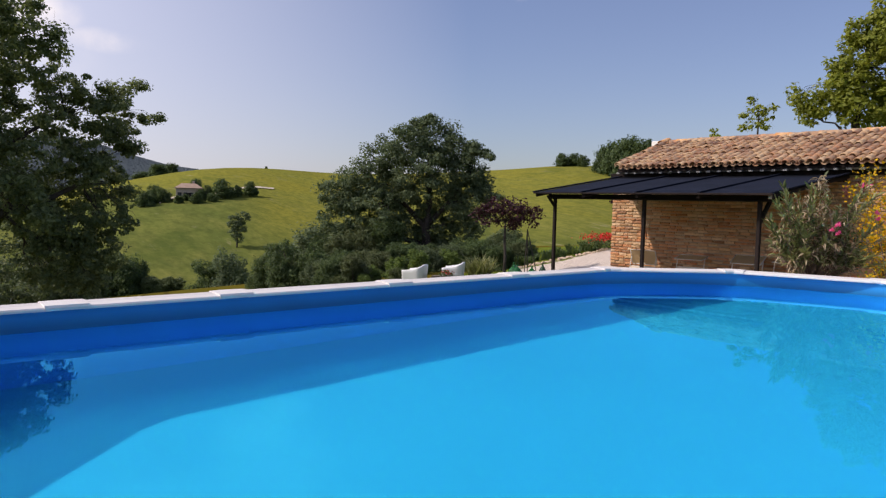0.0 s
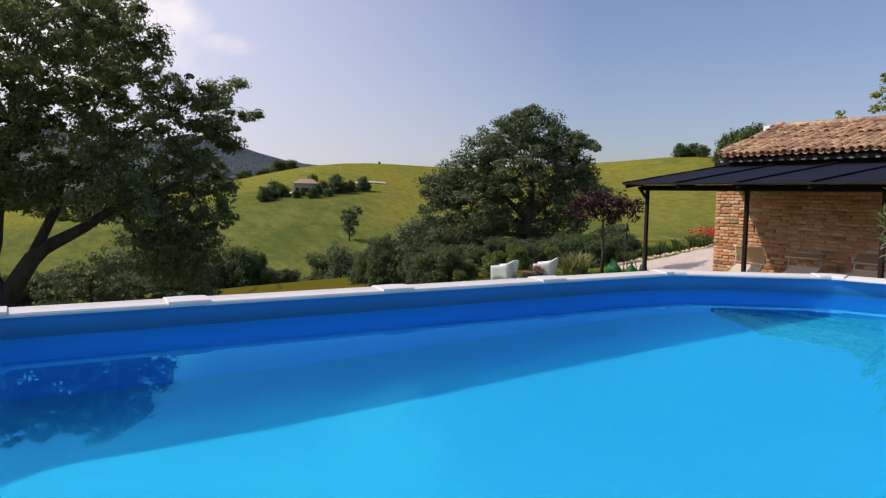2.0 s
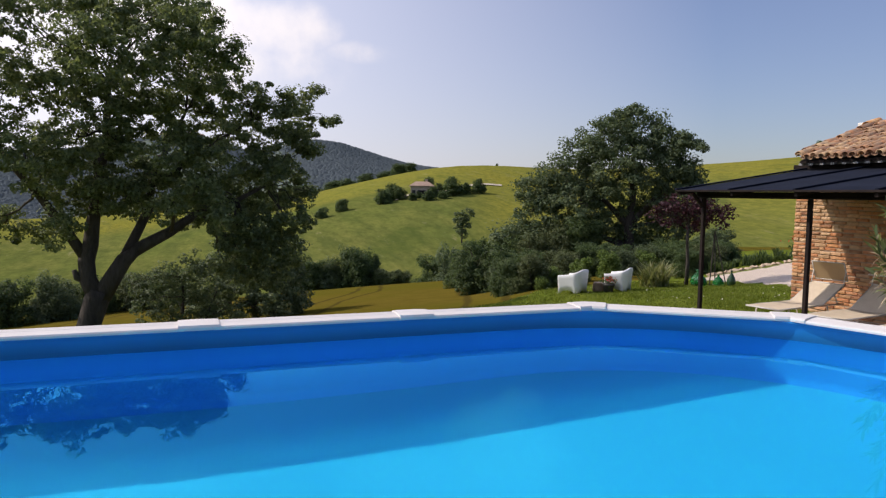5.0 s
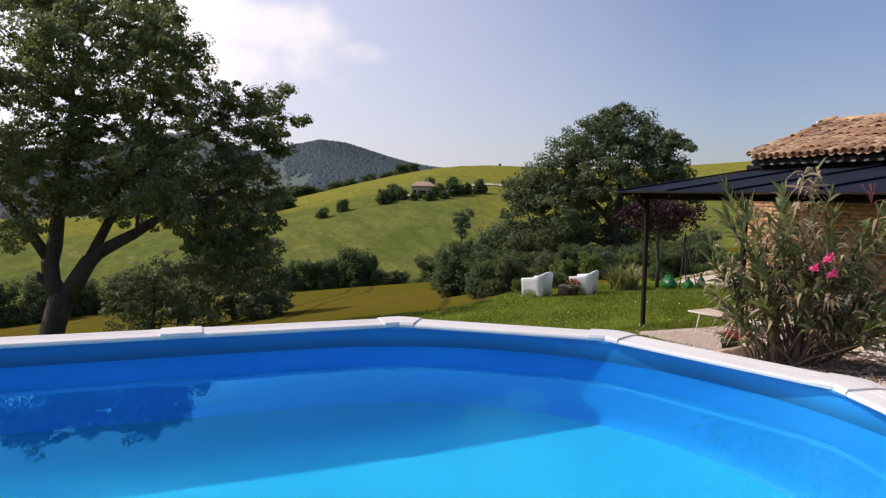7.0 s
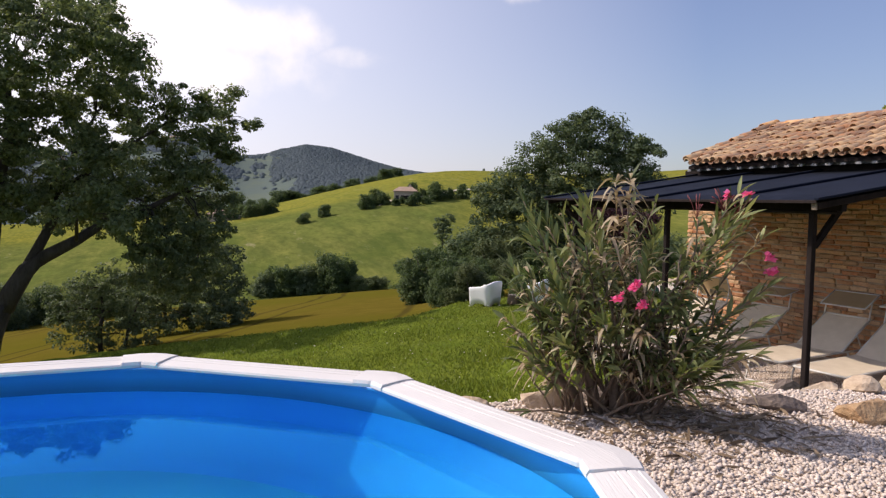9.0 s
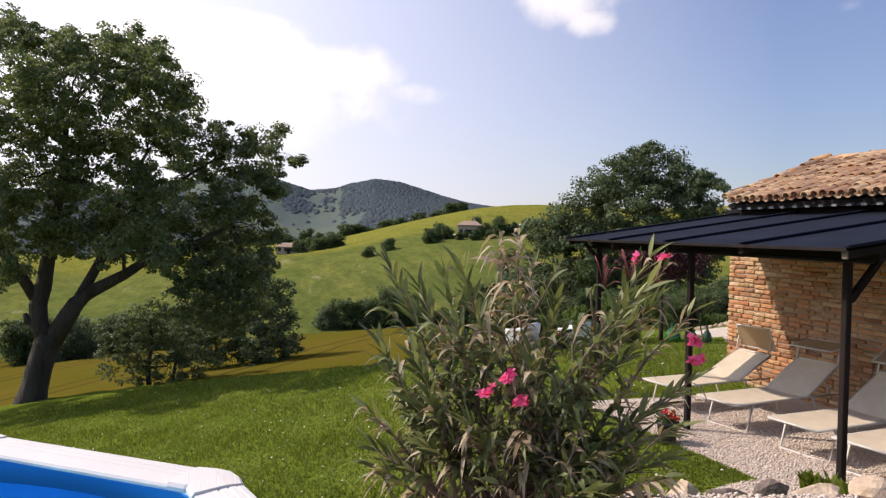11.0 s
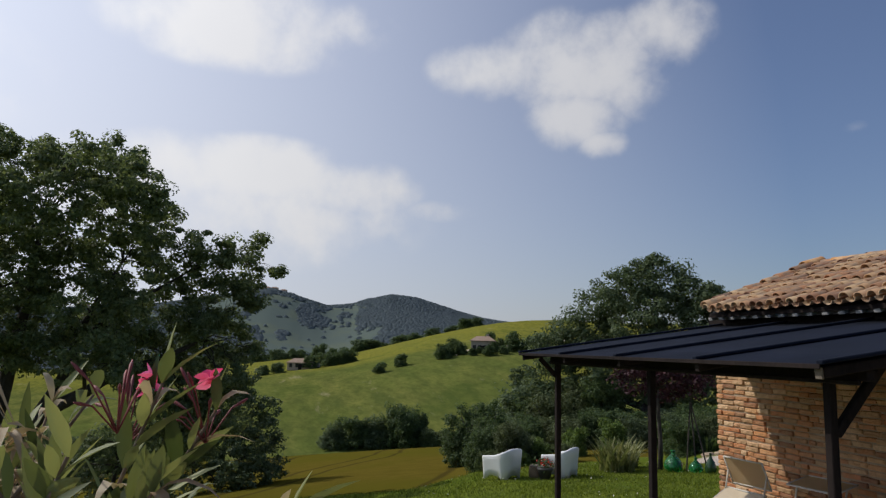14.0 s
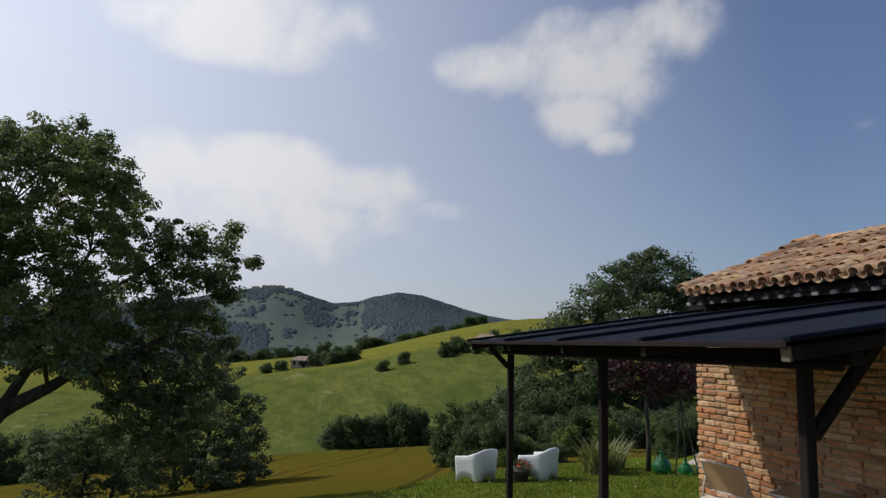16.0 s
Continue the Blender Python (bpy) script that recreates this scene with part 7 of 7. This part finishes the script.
build_tree("garden_sapling", "slender leafy branches rising behind the tiled roof", (-9.3, 20.3, h1(-9.3, 20.3)), 26,
           [(0.0, 0, 4.4, 0.34, 0.3), (0.3, 0, 4.05, 0.34, 0.25), (-0.25, 0, 4.0, 0.3, 0.2), (-0.05, 0.1, 4.85, 0.18, 0.25), (0.35, 0, 4.5, 0.2, 0.18), (-0.35, 0, 4.45, 0.2, 0.15)],
           [[(0, 0, -0.2, 0.06), (0, 0, 2.0, 0.05), (0.05, 0, 4.3, 0.02)]], M_LIME, 18, 9.0, 0.14, 16, 0.11, limb=0.4)
build_tree("garden_sapling", "low leafy twigs showing over the roof ridge", (-10.6, 20.2, h1(-10.6, 20.2)), 29,
           [(0.0, 0, 3.8, 0.28, 0.2), (0.45, 0, 3.75, 0.26, 0.16), (-0.1, 0, 4.05, 0.14, 0.16)],
           [[(0, 0, -0.2, 0.05), (0, 0, 2.0, 0.04), (0.05, 0, 3.8, 0.015)]], M_LIME, 19, 9.0, 0.12, 14, 0.10, limb=0.4)


# ---- roof tiles and bricks, piece by piece ----
def half_tile(name, length, r0, r1, mat, up=True, seed=0):
    """A tapered half-round clay tile along +y."""
    v, f = [], []
    k = 6
    for y, r in ((0.0, r0), (length, r1)):
        for rad in (r, r - 0.014):
            for i in range(k + 1):
                a = math.pi * i / k
                v.append((rad * math.cos(a), y, (rad * math.sin(a) if up else -rad * math.sin(a)) * 0.85))
    m = k + 1
    for i in range(k):
        f.append((i, i + 1, 2 * m + i + 1, 2 * m + i))
        f.append((m + i + 1, m + i, 3 * m + i, 3 * m + i + 1))
        f.append((i + 1, i, m + i, m + i + 1))
    if not up:
        f = [tuple(reversed(q)) for q in f]
    return mesh_from(name, v, f, mat, True)


def lay_roof():
    rr = random.Random(12)
    pitch, rows = 0.165, 8
    slope = roof_run.normalized()
    lift = Vector((0, -slope.z, slope.y))
    length = roof_run.length / rows
    cover = half_tile("roof_tile", length + 0.06, 0.074, 0.060, M_TILE)
    pan_v, pan_f = [], []
    pan = half_tile("pan", length + 0.06, 0.064, 0.074, M_TILES, False)
    pv = [v.co.copy() for v in pan.vertices]
    pf = [tuple(p.vertices) for p in pan.polygons]
    cv = [v.co.copy() for v in cover.vertices]
    cf = [tuple(p.vertices) for p in cover.polygons]
    cols = int((BX1 - BX0 - 0.16) / pitch)
    far_v, far_f = [], []
    axes = Matrix((Vector((1, 0, 0)), slope, lift)).transposed()
    for sgn in (1, -1):
        for c in range(cols + 1):
            for r in range(rows):
                x = BX0 + 0.45 + c * pitch
                if c * pitch < 0.028 * r - 0.03:
                    continue
                p = Vector((x + rr.uniform(-0.008, 0.008), EAVE_Y, EAVE_Z)) + slope * (r * length - 0.035 + rr.uniform(-0.022, 0.022)) + lift * (0.044 + 0.026 * rr.random())
                tw = Matrix.Rotation(rr.uniform(-0.08, 0.08), 3, "Z") @ Matrix.Rotation(rr.uniform(-0.045, 0.045) - 0.06, 3, "X")
                m3 = axes @ tw
                q = p - lift * 0.008 + Vector((pitch / 2, 0, 0))
                if sgn > 0:
                    part_m = Matrix.Translation(p) @ m3.to_4x4()
                    if c < 36:
                        ob = part("roof_tile", cover, barn, "", part_m)
                    else:
                        o = len(pan_v)
                        pan_v += [p + m3 @ a for a in cv]
                        pan_f += [tuple(i + o for i in g) for g in cf]
                    o = len(pan_v)
                    pan_v += [q + m3 @ a for a in pv]
                    pan_f += [tuple(i + o for i in g) for g in pf]
                else:
                    flip = Matrix.Translation((0, 2 * RIDGE_Y, 0)) @ Matrix.Diagonal((1, -1, 1, 1))
                    for src, ff, base in ((cv, cf, p), (pv, pf, q)):
                        o = len(far_v)
                        far_v += [flip @ (base + m3 @ a) for a in src]
                        far_f += [tuple(reversed([i + o for i in g])) for g in ff]
    tagged(part("pan_tiles", mesh_from("pan_tiles", pan_v, pan_f, M_TILES, True), barn), kind="stuff")
    tagged(part("rear_tiles", mesh_from("rear_tiles", far_v, far_f, M_TILES, True), barn), kind="stuff")
    ridge = half_tile("ridge_tile", 0.36, 0.095, 0.08, M_TILE)
    old = half_tile("ridge_tile", 0.36, 0.10, 0.085, M_LICHEN)
    x, k = BX0 + 0.56, 0
    while x < BX1 + 0.1:
        part("ridge_tile", old if k in (1, 9, 15) else ridge, barn, "orange lichened ridge tile" if k == 1 else "",
             Matrix.Translation((x, RIDGE_Y, RIDGE_Z + 0.025 + rr.uniform(0, 0.012))) @ pose(0, 0, 0, 0, rr.uniform(-3, 3), -90 + rr.uniform(-3, 3)))
        x += 0.31
        k += 1
    # verge tiles down the gable edge
    verge = half_tile("verge_tile", length + 0.10, 0.092, 0.078, M_TILE)
    for r in range(rows):
        p = Vector((BX0 + 0.42 + 0.028 * r + rr.uniform(-0.06, 0.04), EAVE_Y, EAVE_Z)) + slope * (r * length - 0.03) + lift * (0.065 + rr.uniform(0, 0.03))
        part("verge_tile", old if r == rows - 1 else verge, barn, "", Matrix.Translation(p) @ (axes @ Matrix.Rotation(rr.uniform(-0.12, 0.12), 3, "Z") @ Matrix.Rotation(rr.uniform(-0.09, 0.0), 3, "X")).to_4x4())


lay_roof()


def lay_bricks():
    rr = random.Random(33)
    kinds = []
    for k in range(22):
        ln = BRICK_L * rr.uniform(0.88, 1.12) if k < 15 else BRICK_L * rr.uniform(0.42, 0.66)
        kinds.append((box("brick", (ln - 0.013, 0.05, BRICK_H + rr.uniform(-0.010, 0.006)), M_BRICK, rr.uniform(0.005, 0.010), (0, 0, 0), 0.006, k), ln))
    rest_v, rest_f = [], []
    courses = int((2.40 + 1.0) / COURSE)
    split = -7.75
    for c in range(courses):
        z = -1.0 + COURSE * (c + 0.5)
        x = BX0
        first = True
        while x < BX1 - 0.1:
            me, ln = kinds[15 + rr.randrange(7)] if (first and c % 2 == 0) or rr.random() < 0.14 else kinds[rr.randrange(15)]
            first = False
            at = Vector((x + ln / 2, BY + 0.012 + rr.uniform(-0.011, 0.012), z + rr.uniform(-0.007, 0.007) + 0.008 * math.sin(x * 1.3 + 0.4 * c)))
            m = Matrix.Translation(at) @ pose(0, 0, 0, rr.uniform(-1.5, 1.5), rr.uniform(-1.3, 1.3), rr.uniform(-1.2, 1.2))
            if x < split and z > -0.55:
                part("brick", me, brick_wall, "", m)
            elif z > -0.5:
                o = len(rest_v)
                rest_v += [m @ v.co for v in me.vertices]
                rest_f += [tuple(i + o for i in p.vertices) for p in me.polygons]
            x += ln
    tagged(part("bricks", mesh_from("bricks", rest_v, rest_f, M_BRICKS), brick_wall), kind="stuff")


lay_bricks()
